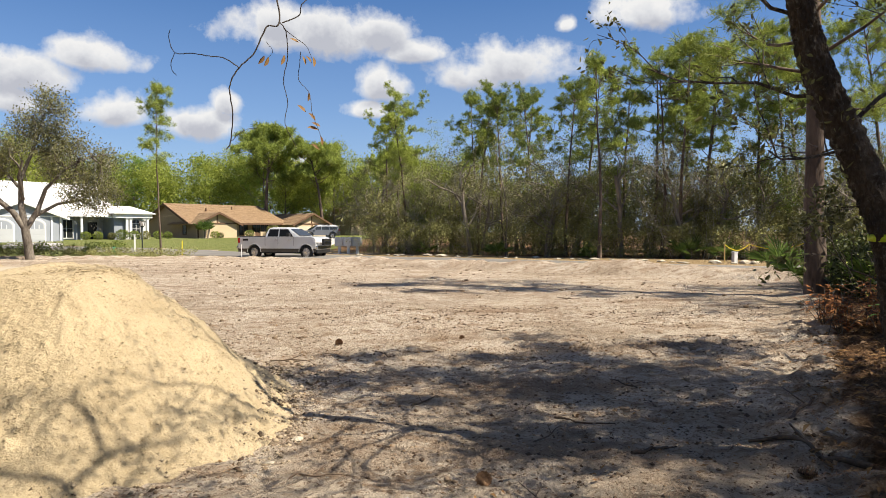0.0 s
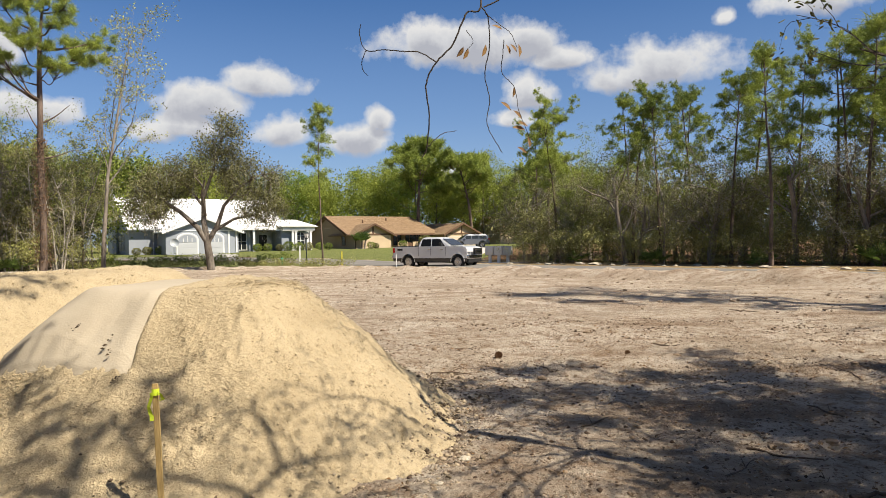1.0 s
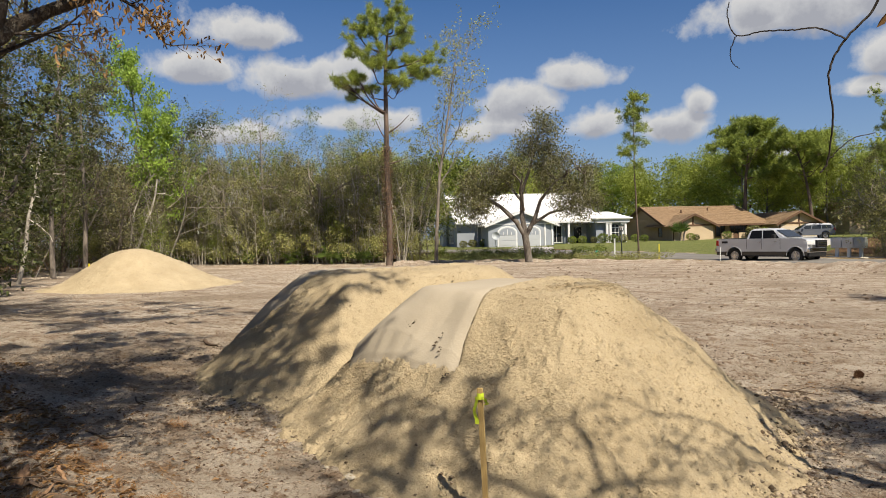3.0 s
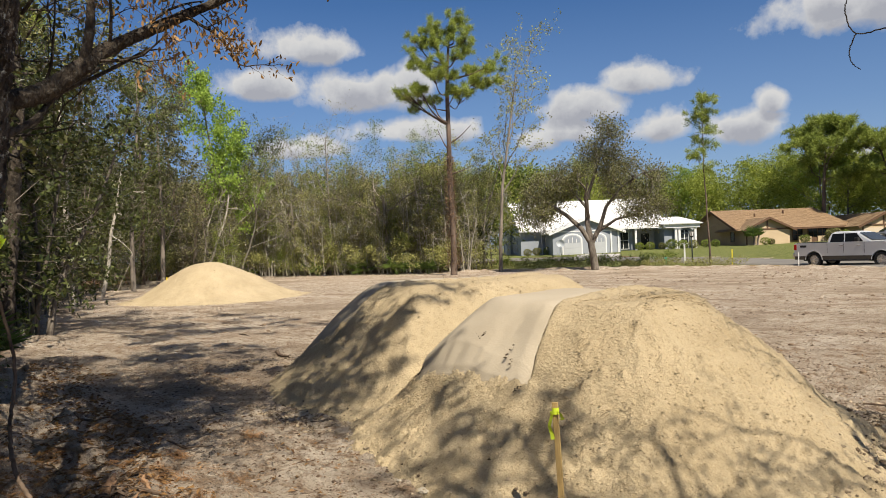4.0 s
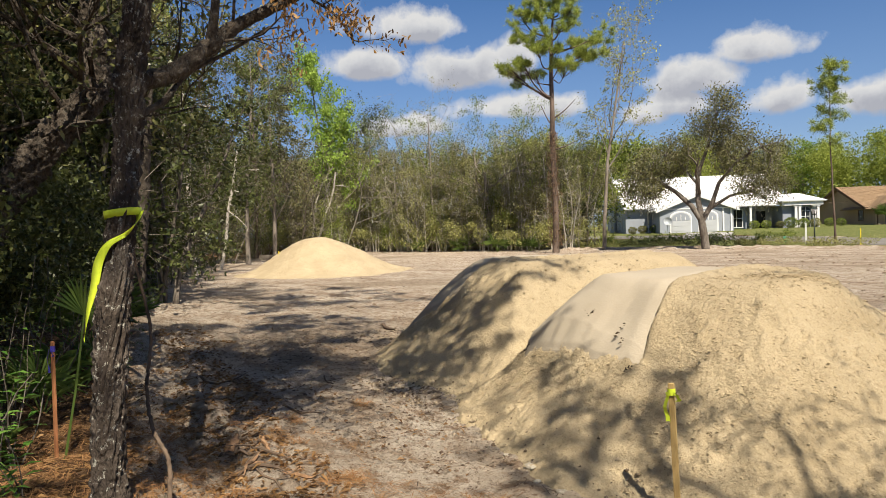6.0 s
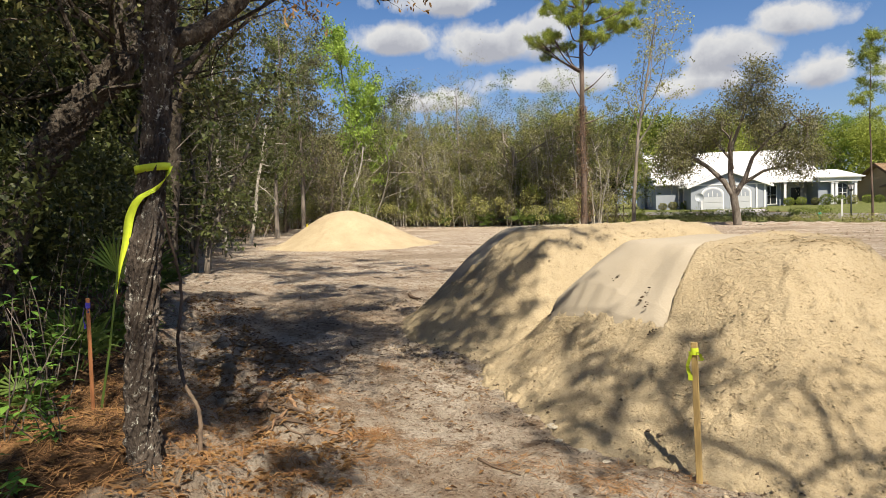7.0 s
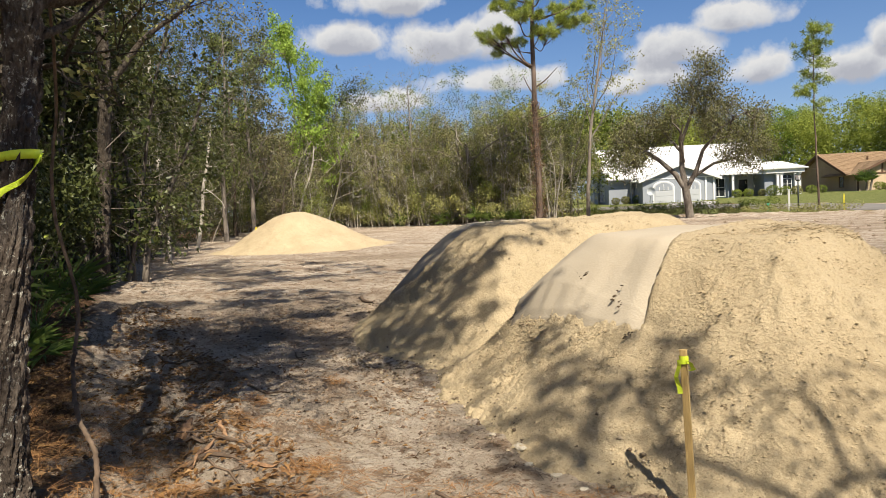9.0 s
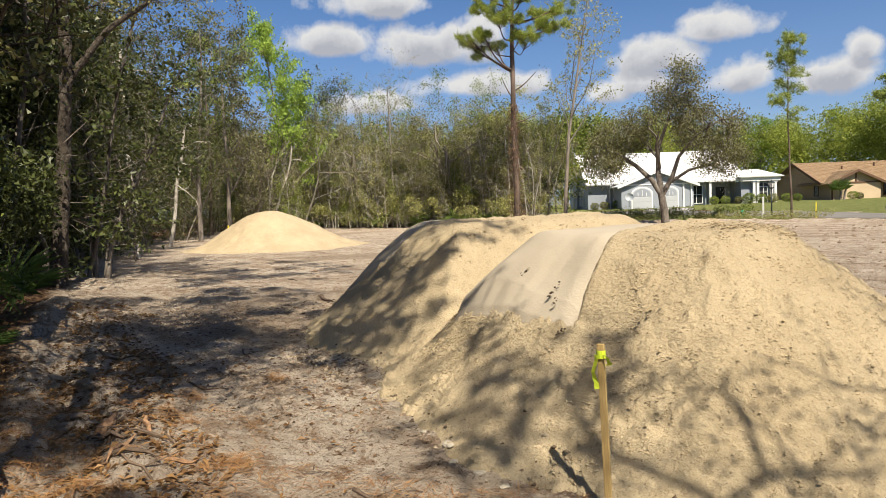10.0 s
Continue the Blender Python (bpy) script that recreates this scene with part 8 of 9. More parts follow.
def leaning_oak():
    rng = np.random.default_rng(82)
    root = tagged(new("oak_tree"), "thick leaning oak in the shade beside the path", "tree")
    S = Soup()
    c = rough_trunk(S, [(-8.1, 2.9, -0.2), (-8.35, 3.25, 1.1), (-8.58, 3.56, 1.86), (-8.62, 3.83, 2.24), (-8.58, 4.12, 2.64), (-8.53, 4.43, 3.03), (-8.62, 4.49, 3.43), (-8.76, 4.48, 3.85), (-8.88, 4.5, 4.6), (-9.0, 4.6, 6.0)], [0.2, 0.17, 0.155, 0.15, 0.145, 0.13, 0.12, 0.11, 0.09, 0.05], 300, 56, 0.36, 13)
    part("trunk", S.mesh("trunk", M["darkbark"], True), None, root)
    S, tips = Soup(), []
    for k in range(128, 240, 9):
        a = rng.uniform(2.6, 6.6)
        twiggery(rng, S, tips, c[k], (math.cos(a), math.sin(a), 0.7), 1.9, 0.03, 2, 5, 45, 0.06)
    tagged(part("bough_work", S.mesh("boughs", M["darkbark"]), None, root), kind="stuff")
    L = Soup()
    L.leaves(clump(rng, np.array(tips), 5, 0.14), 0.065, rng, 0.5)
    tagged(part("crown", L.mesh("crown", M["oakleaf"]), None, root), kind="stuff")


leaning_oak()


def edge_oak():
    """A slim dark oak at the wood's edge with one long rising branch."""
    rng = np.random.default_rng(84)
    root = tagged(new("oak_tree"), "slim dark oak with a long bare rising branch", "tree")
    S = Soup()
    rough_trunk(S, [(-16.75, 6.8, -0.2), (-16.72, 6.92, 1.0), (-16.69, 7.06, 2.57), (-16.66, 7.15, 3.67), (-16.65, 7.23, 4.64), (-16.66, 7.2, 5.73), (-16.8, 7.2, 8.0), (-17.0, 7.1, 10.0)], [0.17, 0.14, 0.12, 0.115, 0.11, 0.1, 0.07, 0.03], 160, 24, 0.3, 41)
    part("trunk", S.mesh("trunk", M["darkbark"], True), None, root)
    S = Soup()
    rough_trunk(S, [(-16.66, 7.17, 4.1), (-16.57, 7.54, 4.6), (-16.47, 7.91, 5.13), (-16.37, 8.23, 5.44), (-16.2, 8.75, 5.86), (-16.0, 9.3, 6.5)], [0.075, 0.066, 0.06, 0.05, 0.04, 0.02], 60, 14, 0.25, 43)
    part("limb", S.mesh("limb", M["darkbark"], True), None, root)
    S, tips = Soup(), []
    for z in np.arange(5.2, 10.0, 0.32):
        a = rng.uniform(0, 6.28)
        twiggery(rng, S, tips, (-16.65 - 0.08 * max(0, z - 6), 7.18, z), (math.cos(a), math.sin(a), 0.5), 1.9, 0.03, 2, 5, 48, 0.03)
    twiggery(rng, S, tips, (-16.2, 8.75, 5.86), (0.1, 0.8, 0.5), 1.4, 0.02, 2, 4, 45, 0.0)
    tagged(part("bough_work", S.mesh("boughs", M["darkbark"]), None, root), kind="stuff")
    L = Soup()
    L.leaves(clump(rng, np.array(tips), 6, 0.2), 0.075, rng, 0.5, tri=True)
    tagged(part("crown", L.mesh("crown", M["oakleaf"]), None, root), kind="stuff")


edge_oak()


def pale_snag(x, y, height, lean, r, label, seed):
    """A pale bare trunk with short broken side limbs."""
    rng = np.random.default_rng(seed)
    root = tagged(new("bare_tree"), label, "tree", "pale snags at the wood's edge")
    S = Soup()
    p = [(x + lean[0] * f + rng.normal() * 0.05, y + lean[1] * f + rng.normal() * 0.05, gz(x, y) - 0.2 + height * f) for f in np.linspace(0, 1, 7)]
    c = rough_trunk(S, p, np.linspace(r, r * 0.45, 7), 90, 14, 0.16, seed)
    part("trunk", S.mesh("trunk", M["palebark"], True), None, root)
    S, tips = Soup(), []
    for k in range(30, 88, 5):
        a = rng.uniform(0, 6.28)
        twiggery(rng, S, tips, c[k], (math.cos(a), math.sin(a), rng.uniform(-0.3, 0.5)), rng.uniform(0.5, 1.7), 0.022, 1, 4, 50, 0.0, 0.35)
    tagged(part("bough_work", S.mesh("boughs", M["palebark"]), None, root), kind="stuff")


pale_snag(-26.9, 11.6, 7.6, (-0.5, -0.1), 0.11, "pale leaning bare trunk at the edge of the wood", 61)
pale_snag(-36.5, 16.2, 6.5, (0.6, 0.9), 0.1, "pale dead trunk with broken side limbs", 62)
pale_snag(-44.4, 25.6, 6.2, (1.2, 1.6), 0.1, "pale dead trunk with broken side limbs", 63)


def right_oak():
    rng = np.random.default_rng(83)
    root = tagged(new("oak_tree"), "dark leaning oak with a flagging band beside the lot", "tree")
    S = Soup()
    c = rough_trunk(S, [(2.42, 6.94, -0.3), (2.38, 6.95, 0.37), (2.33, 6.97, 0.9), (2.25, 6.98, 1.4), (2.12, 6.99, 1.78), (1.95, 7.0, 2.16), (1.81, 7.01, 2.47), (1.71, 7.02, 2.81), (1.64, 7.03, 3.11), (1.5, 7.1, 4.0), (1.3, 7.2, 5.5)], [0.14, 0.11, 0.1, 0.098, 0.095, 0.093, 0.088, 0.078, 0.072, 0.06, 0.04], 240, 48, 0.34, 23)
    part("trunk", S.mesh("trunk", M["darkbark"], True), None, root)
    S = Soup()
    ribbon_band(S, (2.28, 6.98), 0.14, 1.44, 0.05)
    part("ribbon", S.mesh("ribbon", M["ribbon"], True), None, root, "yellow-green flagging ribbon")
    S, tips = Soup(), []
    for p, d, L, r in (((1.92, 7.01, 2.4), (-0.35, 0.8, 0.1), 1.4, 0.016), ((2.1, 7.0, 2.02), (-1.0, -0.3, 0.15), 1.0, 0.014), ((2.2, 6.85, 1.1), (-0.5, -0.2, 0.9), 0.8, 0.008), ((2.0, 7.0, 2.2), (0.6, 0.3, 0.6), 1.6, 0.018), ((1.8, 7.05, 2.9), (-0.5, 0.6, 0.25), 1.6, 0.016), ((2.2, 7.0, 1.6), (-0.8, 0.3, 0.3), 0.4, 0.007)):
        twiggery(rng, S, tips, p, d, L, r, 2, 4, 40, 0.0)
    n_low = len(tips)
    for z in (3.2, 3.6, 4.2, 4.8, 5.4):
        for _ in range(3):
            a = rng.uniform(0, 6.28)
            twiggery(rng, S, tips, (1.75 - 0.12 * (z - 3), 7.0 + 0.06 * (z - 3), z), (math.cos(a), math.sin(a), 0.6), 2.2, 0.018, 2, 5, 48, 0.03)
    tagged(part("bough_work", S.mesh("boughs", M["darkbark"]), None, root), kind="stuff")
    L = Soup()
    t = np.array(tips)
    L.leaves(clump(rng, t[:n_low], 3, 0.06), 0.05, rng, 0.42, leafy=True)
    L.leaves(clump(rng, t[n_low:], 4, 0.13), 0.065, rng, 0.5)
    tagged(part("crown", L.mesh("crown", M["oakleaf"]), None, root), kind="stuff")


right_oak()
stand("pine_tree", pine_meshes("verge_pine", 151, 13.0, 0.24, 0.3, 18, 0.2, 0.34, 60, 0.01, 0.8, 0.018), 7.7, 17.4, 0.6, 1.0, "thick-trunked pine at the lot's corner")


def shade_oak(seed, x, y, height, lean, reach, per_tip, leaf="oakleaf", label="broad oak whose crown shades the path"):
    """A tall oak beside or behind the camera."""
    rng = np.random.default_rng(seed)
    root = tagged(new("oak_tree"), label, "tree")
    S, tips = Soup(), []
    pts, d = limb(rng, (x, y, gz(x, y) - 0.2), (lean[0], lean[1], 1), height, 10, 0.05, 0.02)
    S.tube(pts, np.linspace(0.2, 0.07, 11), 10)
    part("trunk", S.mesh("trunk", M["bark"], True), None, root)
    S = Soup()
    for i in range(13):
        k = 5 + (i * 5) // 13
        a = i * 2.4 + rng.normal() * 0.3
        twiggery(rng, S, tips, pts[k], (math.cos(a) + lean[0], math.sin(a) + lean[1], 0.35), reach * rng.uniform(0.7, 1.1), 0.06, 2, 6, 48, 0.02)
    tagged(part("bough_work", S.mesh("boughs", M["bark"]), None, root), kind="stuff")
    L = Soup()
    L.leaves(clump(rng, np.array(tips), per_tip, 0.25), 0.085, rng, 0.55, tri=True)
    tagged(part("crown", L.mesh("crown", M[leaf]), None, root), kind="stuff")


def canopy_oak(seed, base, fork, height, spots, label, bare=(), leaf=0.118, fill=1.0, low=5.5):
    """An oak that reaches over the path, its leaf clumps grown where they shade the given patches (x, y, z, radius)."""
    rng = np.random.default_rng(seed)
    root = tagged(new("oak_tree"), label, "tree")
    S = Soup()
    fork = np.array(fork, float)
    b0 = np.array([base[0], base[1], gz(*base) - 0.3])
    S.tube(curve_through([b0, b0 * 0.6 + fork * 0.4 + np.array([0.1, -0.15, 0]), fork], 16), np.linspace(0.17, 0.05, 16), 10)
    part("trunk", S.mesh("trunk", M["bark"], True), None, root)
    S, L = Soup(), Soup()
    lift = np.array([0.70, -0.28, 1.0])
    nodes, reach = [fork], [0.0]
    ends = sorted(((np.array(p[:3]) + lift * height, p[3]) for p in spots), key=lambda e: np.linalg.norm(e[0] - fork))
    for c, r in ends:
        cost = [np.linalg.norm(c - q) + 0.35 * w for q, w in zip(nodes, reach)]
        k = int(np.argmin(cost))
        q = nodes[k]
        mid = (c + q) / 2 + rng.normal(size=3) * 0.08 * np.linalg.norm(c - q)
        thick = 0.007 + 0.015 / (1 + 0.6 * reach[k])
        S.tube(curve_through([q, mid, c], 8), np.linspace(thick, thick * 0.5, 8), 5)
        nodes += [mid, c]
        w = np.linalg.norm(c - q)
        reach += [reach[k] + w / 2, reach[k] + w]
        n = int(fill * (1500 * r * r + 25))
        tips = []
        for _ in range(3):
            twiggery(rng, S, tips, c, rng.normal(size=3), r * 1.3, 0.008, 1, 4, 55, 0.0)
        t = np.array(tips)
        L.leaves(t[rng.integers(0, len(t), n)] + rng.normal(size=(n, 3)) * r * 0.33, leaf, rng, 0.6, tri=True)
    for line, r in bare:
        S.tube(curve_through([np.array(p) + lift * low for p in line], 20), np.linspace(r, r * 0.6, 20), 6)
    tagged(part("bough_work", S.mesh("boughs", M["bark"]), None, root), kind="stuff")
    tagged(part("crown", L.mesh("crown", M["oakleaf"]), None, root), kind="stuff")


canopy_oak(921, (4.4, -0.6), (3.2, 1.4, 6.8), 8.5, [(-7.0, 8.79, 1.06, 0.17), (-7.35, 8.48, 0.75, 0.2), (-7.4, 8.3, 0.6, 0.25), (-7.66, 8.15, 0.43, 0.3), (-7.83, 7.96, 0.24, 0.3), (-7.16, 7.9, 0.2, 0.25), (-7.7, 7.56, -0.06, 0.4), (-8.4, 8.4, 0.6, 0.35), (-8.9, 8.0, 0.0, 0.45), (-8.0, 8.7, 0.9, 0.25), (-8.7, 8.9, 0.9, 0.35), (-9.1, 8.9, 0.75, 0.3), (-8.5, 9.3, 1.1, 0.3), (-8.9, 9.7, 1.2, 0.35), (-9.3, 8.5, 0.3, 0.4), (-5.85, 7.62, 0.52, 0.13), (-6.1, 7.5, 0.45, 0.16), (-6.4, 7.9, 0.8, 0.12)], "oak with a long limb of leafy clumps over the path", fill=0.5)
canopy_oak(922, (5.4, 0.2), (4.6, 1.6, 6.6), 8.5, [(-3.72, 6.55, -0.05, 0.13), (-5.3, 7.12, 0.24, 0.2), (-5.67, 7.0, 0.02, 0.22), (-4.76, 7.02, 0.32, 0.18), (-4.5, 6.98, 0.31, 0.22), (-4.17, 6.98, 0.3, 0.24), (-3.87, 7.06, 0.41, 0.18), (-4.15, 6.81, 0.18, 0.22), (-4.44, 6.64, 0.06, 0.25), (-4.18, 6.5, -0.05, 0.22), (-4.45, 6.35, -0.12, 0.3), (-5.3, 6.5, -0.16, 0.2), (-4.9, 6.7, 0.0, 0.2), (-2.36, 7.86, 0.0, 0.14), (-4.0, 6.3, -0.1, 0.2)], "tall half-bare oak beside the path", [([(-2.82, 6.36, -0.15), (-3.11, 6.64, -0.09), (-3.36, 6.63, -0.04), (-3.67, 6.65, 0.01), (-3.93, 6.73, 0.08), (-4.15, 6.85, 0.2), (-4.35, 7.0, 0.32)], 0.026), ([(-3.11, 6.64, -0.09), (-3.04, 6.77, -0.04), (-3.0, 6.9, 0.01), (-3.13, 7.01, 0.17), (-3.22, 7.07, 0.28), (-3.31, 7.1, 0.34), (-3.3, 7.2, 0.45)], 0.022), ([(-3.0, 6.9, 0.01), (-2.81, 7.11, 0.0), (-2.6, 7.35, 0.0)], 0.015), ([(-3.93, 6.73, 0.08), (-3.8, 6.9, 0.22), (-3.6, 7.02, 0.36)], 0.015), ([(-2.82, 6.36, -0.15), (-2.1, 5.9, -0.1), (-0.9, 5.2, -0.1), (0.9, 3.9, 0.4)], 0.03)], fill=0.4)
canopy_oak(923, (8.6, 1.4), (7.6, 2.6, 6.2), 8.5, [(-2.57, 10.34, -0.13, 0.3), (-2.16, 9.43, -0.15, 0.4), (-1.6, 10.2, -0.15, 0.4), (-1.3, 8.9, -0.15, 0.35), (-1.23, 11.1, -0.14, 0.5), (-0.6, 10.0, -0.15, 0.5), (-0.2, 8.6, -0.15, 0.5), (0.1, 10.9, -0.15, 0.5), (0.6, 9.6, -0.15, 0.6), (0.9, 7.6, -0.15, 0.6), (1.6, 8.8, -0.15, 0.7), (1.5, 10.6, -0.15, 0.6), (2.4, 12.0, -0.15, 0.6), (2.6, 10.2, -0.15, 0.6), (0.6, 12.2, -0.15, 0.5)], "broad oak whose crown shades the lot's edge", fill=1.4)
_r = np.random.default_rng(930)
SPREAD = [(932, (12.5, 2.0), (11.6, 4.0, 7.0), (2.2, 6.4, 6.4, 12.5), 34), (927, (-3.4, -3.0), (-2.4, -0.8, 8.8), (-9.5, -3.6, 3.8, 6.3), 14), (928, (9.4, -0.6), (9.0, 1.4, 6.8), (0.8, 4.6, 5.0, 9.4), 96), (929, (7.0, 0.0), (6.6, 1.8, 7.0), (-1.8, 2.2, 6.4, 11.6), 26)]
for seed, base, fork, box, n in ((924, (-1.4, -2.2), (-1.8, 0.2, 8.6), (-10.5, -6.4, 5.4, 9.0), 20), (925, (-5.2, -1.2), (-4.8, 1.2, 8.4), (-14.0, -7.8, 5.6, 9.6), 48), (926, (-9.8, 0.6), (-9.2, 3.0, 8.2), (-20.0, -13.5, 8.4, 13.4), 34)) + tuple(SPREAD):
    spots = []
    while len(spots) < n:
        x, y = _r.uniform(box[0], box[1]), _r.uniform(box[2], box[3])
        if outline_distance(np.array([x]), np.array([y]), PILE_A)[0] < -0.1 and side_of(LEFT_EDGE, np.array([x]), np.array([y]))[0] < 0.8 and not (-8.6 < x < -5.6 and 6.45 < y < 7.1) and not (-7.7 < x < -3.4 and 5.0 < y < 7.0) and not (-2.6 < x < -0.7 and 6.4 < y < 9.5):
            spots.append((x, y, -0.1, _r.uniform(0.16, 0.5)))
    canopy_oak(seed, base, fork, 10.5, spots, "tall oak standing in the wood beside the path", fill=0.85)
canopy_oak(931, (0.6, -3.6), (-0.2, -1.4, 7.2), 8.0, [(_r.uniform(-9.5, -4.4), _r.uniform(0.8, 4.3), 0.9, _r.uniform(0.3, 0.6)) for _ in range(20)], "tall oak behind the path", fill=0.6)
shade_oak(902, 8.8, 8.3, 7.5, (-0.05, 0.02), 2.7, 3)
shade_oak(903, 10.6, 13.0, 7.5, (0, 0), 2.6, 3)
shade_oak(907, 13.8, 18.5, 8.0, (0, 0), 2.6, 3)
shade_oak(908, -10.4, 2.0, 7.5, (0.05, 0.1), 2.4, 6)


def hanging_vine():
    """A thin leafless vine with a few dead leaves that hangs from the crown overhead."""
    root = tagged(new("hanging_vine"), "thin dark hanging vine with a few curled brown leaves", "vine")
    o, right, up = np.array([-1.29, 4.11, 1.88]), np.array([0.965, 0.262, 0]), np.array([0, 0, 1.0])
    depth = np.array([-0.262, 0.965, 0])
    k = 0.00099

    def at(u, v, w=0.0):
        return o + right * (u - 735) * k - up * (v - 218) * k + depth * w

    lines = [([(800, -420), (815, -60), (832, 95), (800, 115), (770, 180), (735, 218), (712, 265), (718, 330), (712, 395), (702, 415)], 0.0032),
             ([(735, 218), (700, 196), (665, 190), (625, 182), (585, 182), (572, 150), (575, 128)], 0.002),
             ([(585, 182), (576, 205), (578, 225), (588, 238)], 0.0014), ([(712, 395), (745, 365), (778, 357)], 0.0014),
             ([(838, 100), (880, 75), (890, 45), (940, 8), (1010, -40)], 0.0024),
             ([(832, 98), (848, 120), (852, 180), (842, 235), (852, 290), (845, 345), (872, 410)], 0.002),
             ([(842, 112), (870, 128), (900, 145), (915, 178)], 0.0014), ([(885, 160), (883, 190), (880, 230), (905, 265), (912, 320), (935, 390)], 0.0014), ([(800, 150), (815, 170), (800, 190)], 0.001)]
    rng = np.random.default_rng(5)
    for pts, r in lines:
        S = Soup()
        p = curve_through([at(u, v, 0.02 * math.sin(u * 0.02 + v * 0.013)) for u, v in pts], 10 * len(pts))
        p += rng.normal(size=p.shape) * 0.0004
        S.tube(p, np.linspace(r * 0.72, r * 0.42, len(p)), 5)
        part("stem", S.mesh("stem", M["vine"]), None, root)
    for u, v, a in ((800, 192, 2.0), (788, 188, 2.2), (840, 185, 1.9), (893, 183, 1.2), (917, 185, 1.5), (870, 135, 0.4), (905, 180, 0.9), (903, 275, 1.7), (886, 306, 0.7), (912, 325, 0.8), (922, 345, 0.4), (914, 355, 0.2), (935, 385, 1.4), (920, 402, 0.6)):
        S = Soup()
        c = at(u, v, 0.01)
        d = right * math.cos(a) - up * math.sin(a)
        s = np.cross(d, depth) * 0.55 + depth * 0.5
        L = 0.023 * rng.uniform(0.8, 1.2)
        w = np.cross(d, s) * L * 0.15
        v6 = [c - d * L * 0.55, c - d * L * 0.22 + s * L * 0.26 + w, c + d * L * 0.15 + s * L * 0.3 + w, c + d * L * 0.55, c + d * L * 0.15 - s * L * 0.3 + w, c - d * L * 0.22 - s * L * 0.26 + w]
        S.add(v6, [(0, 1, 2, 3), (0, 3, 4, 5)])
        part("dead_leaf", S.mesh("dead_leaf", M["deadleaf"]), None, root, "curled brown leaf")


hanging_vine()

# ---- low plants and litter ----


def broad_plant(seed, stems, height, leaf_len, leaf):
    """A seedling with large pointed leaves."""
    rng = np.random.default_rng(seed)
    W, L = Soup(), Soup()
    for i in range(stems):
        p, _ = limb(rng, (rng.normal() * 0.05, rng.normal() * 0.05, -0.03), (rng.normal() * 0.3, rng.normal() * 0.3, 1), height * rng.uniform(0.6, 1.1), 6, 0.12, 0.03)
        W.tube(p, np.linspace(0.006, 0.003, 7), 4)
        for k in range(2, 7):
            for _ in range(2):
                a = rng.uniform(0, 6.28)
                d = unit((math.cos(a), math.sin(a), rng.uniform(-0.25, 0.5)))
                s = unit(np.cross(d, (0, 0, 1)))
                n = leaf_len * rng.uniform(0.6, 1.15)
                b = p[k] + d * n * 0.12
                L.add([b, b + d * n * 0.45 + s * n * 0.22 + np.array([0, 0, 0.04 * n]), b + d * n - np.array([0, 0, 0.18 * n]), b + d * n * 0.45 - s * n * 0.22 + np.array([0, 0, 0.04 * n]), b + d * n * 0.5 - np.array([0, 0, 0.03 * n])], [(0, 4, 1), (1, 4, 2), (2, 4, 3), (3, 4, 0)])
    return [("stem", W.mesh("plant_stems", M["bark"])), ("crown", L.mesh("plant_leaves", M[leaf]))]


M["bright"] = leaf_mat("bright_broad_leaves", (0.05, 0.13, 0.02), (0.18, 0.33, 0.06), 0.35, 0.35)
BROAD = [broad_plant(731, 5, 0.55, 0.13, "bright"), broad_plant(732, 8, 1.1, 0.11, "bright"), broad_plant(733, 9, 1.5, 0.1, "green")]
for i, (x, y, b, s) in enumerate([(-4.05, 2.65, 0, 0.9), (-4.3, 2.85, 0, 1.0), (-4.75, 2.9, 0, 0.8), (-5.4, 3.35, 0, 0.7), (-6.2, 3.1, 1, 1.0), (-6.8, 2.9, 1, 1.1), (-7.2, 3.5, 1, 1.0), (-5.9, 2.6, 1, 1.0), (-8.2, 3.6, 2, 1.0), (-9.2, 4.0, 2, 1.1), (-10.6, 4.4, 2, 1.2), 
                                  (4.5, 9.8, 1, 1.0), (5.3, 11.0, 2, 0.9), (4.6, 8.4, 1, 0.9), (6.0, 12.6, 2, 1.0), (7.2, 15.0, 2, 1.1), (5.6, 9.6, 2, 1.0), (8.2, 17.2, 2, 1.2)]):
    stand("broadleaf_plant", BROAD[b], x, y, rot(i), s, "leafy green seedling in the litter at the path's edge", "plant", "seedlings", z=gz(x, y))

M["rust"] = leaf_mat("rusty_dead_leaves", (0.14, 0.05, 0.02), (0.45, 0.2, 0.07), 0.3, 0.7)
RUST = broad_plant(734, 16, 0.5, 0.1, "rust")
for i, (x, y, s_) in enumerate([(5.0, 12.0, 1.4), (5.4, 11.4, 1.5), (5.8, 12.4, 1.5), (5.3, 12.9, 1.3), (6.1, 11.7, 1.5), (5.6, 12.0, 1.6)]):
    stand("dead_shrub", RUST, x, y, rot(i), s_, "dry rust-brown shrub at the lot's edge", "shrub", "dead shrubs", z=gz(x, y))


def scatter_xy(rng, n, box, keep):
    x, y = rng.uniform(box[0], box[1], n * 4), rng.uniform(box[2], box[3], n * 4)
    ok = keep(x, y)
    return x[ok][:n], y[ok][:n]


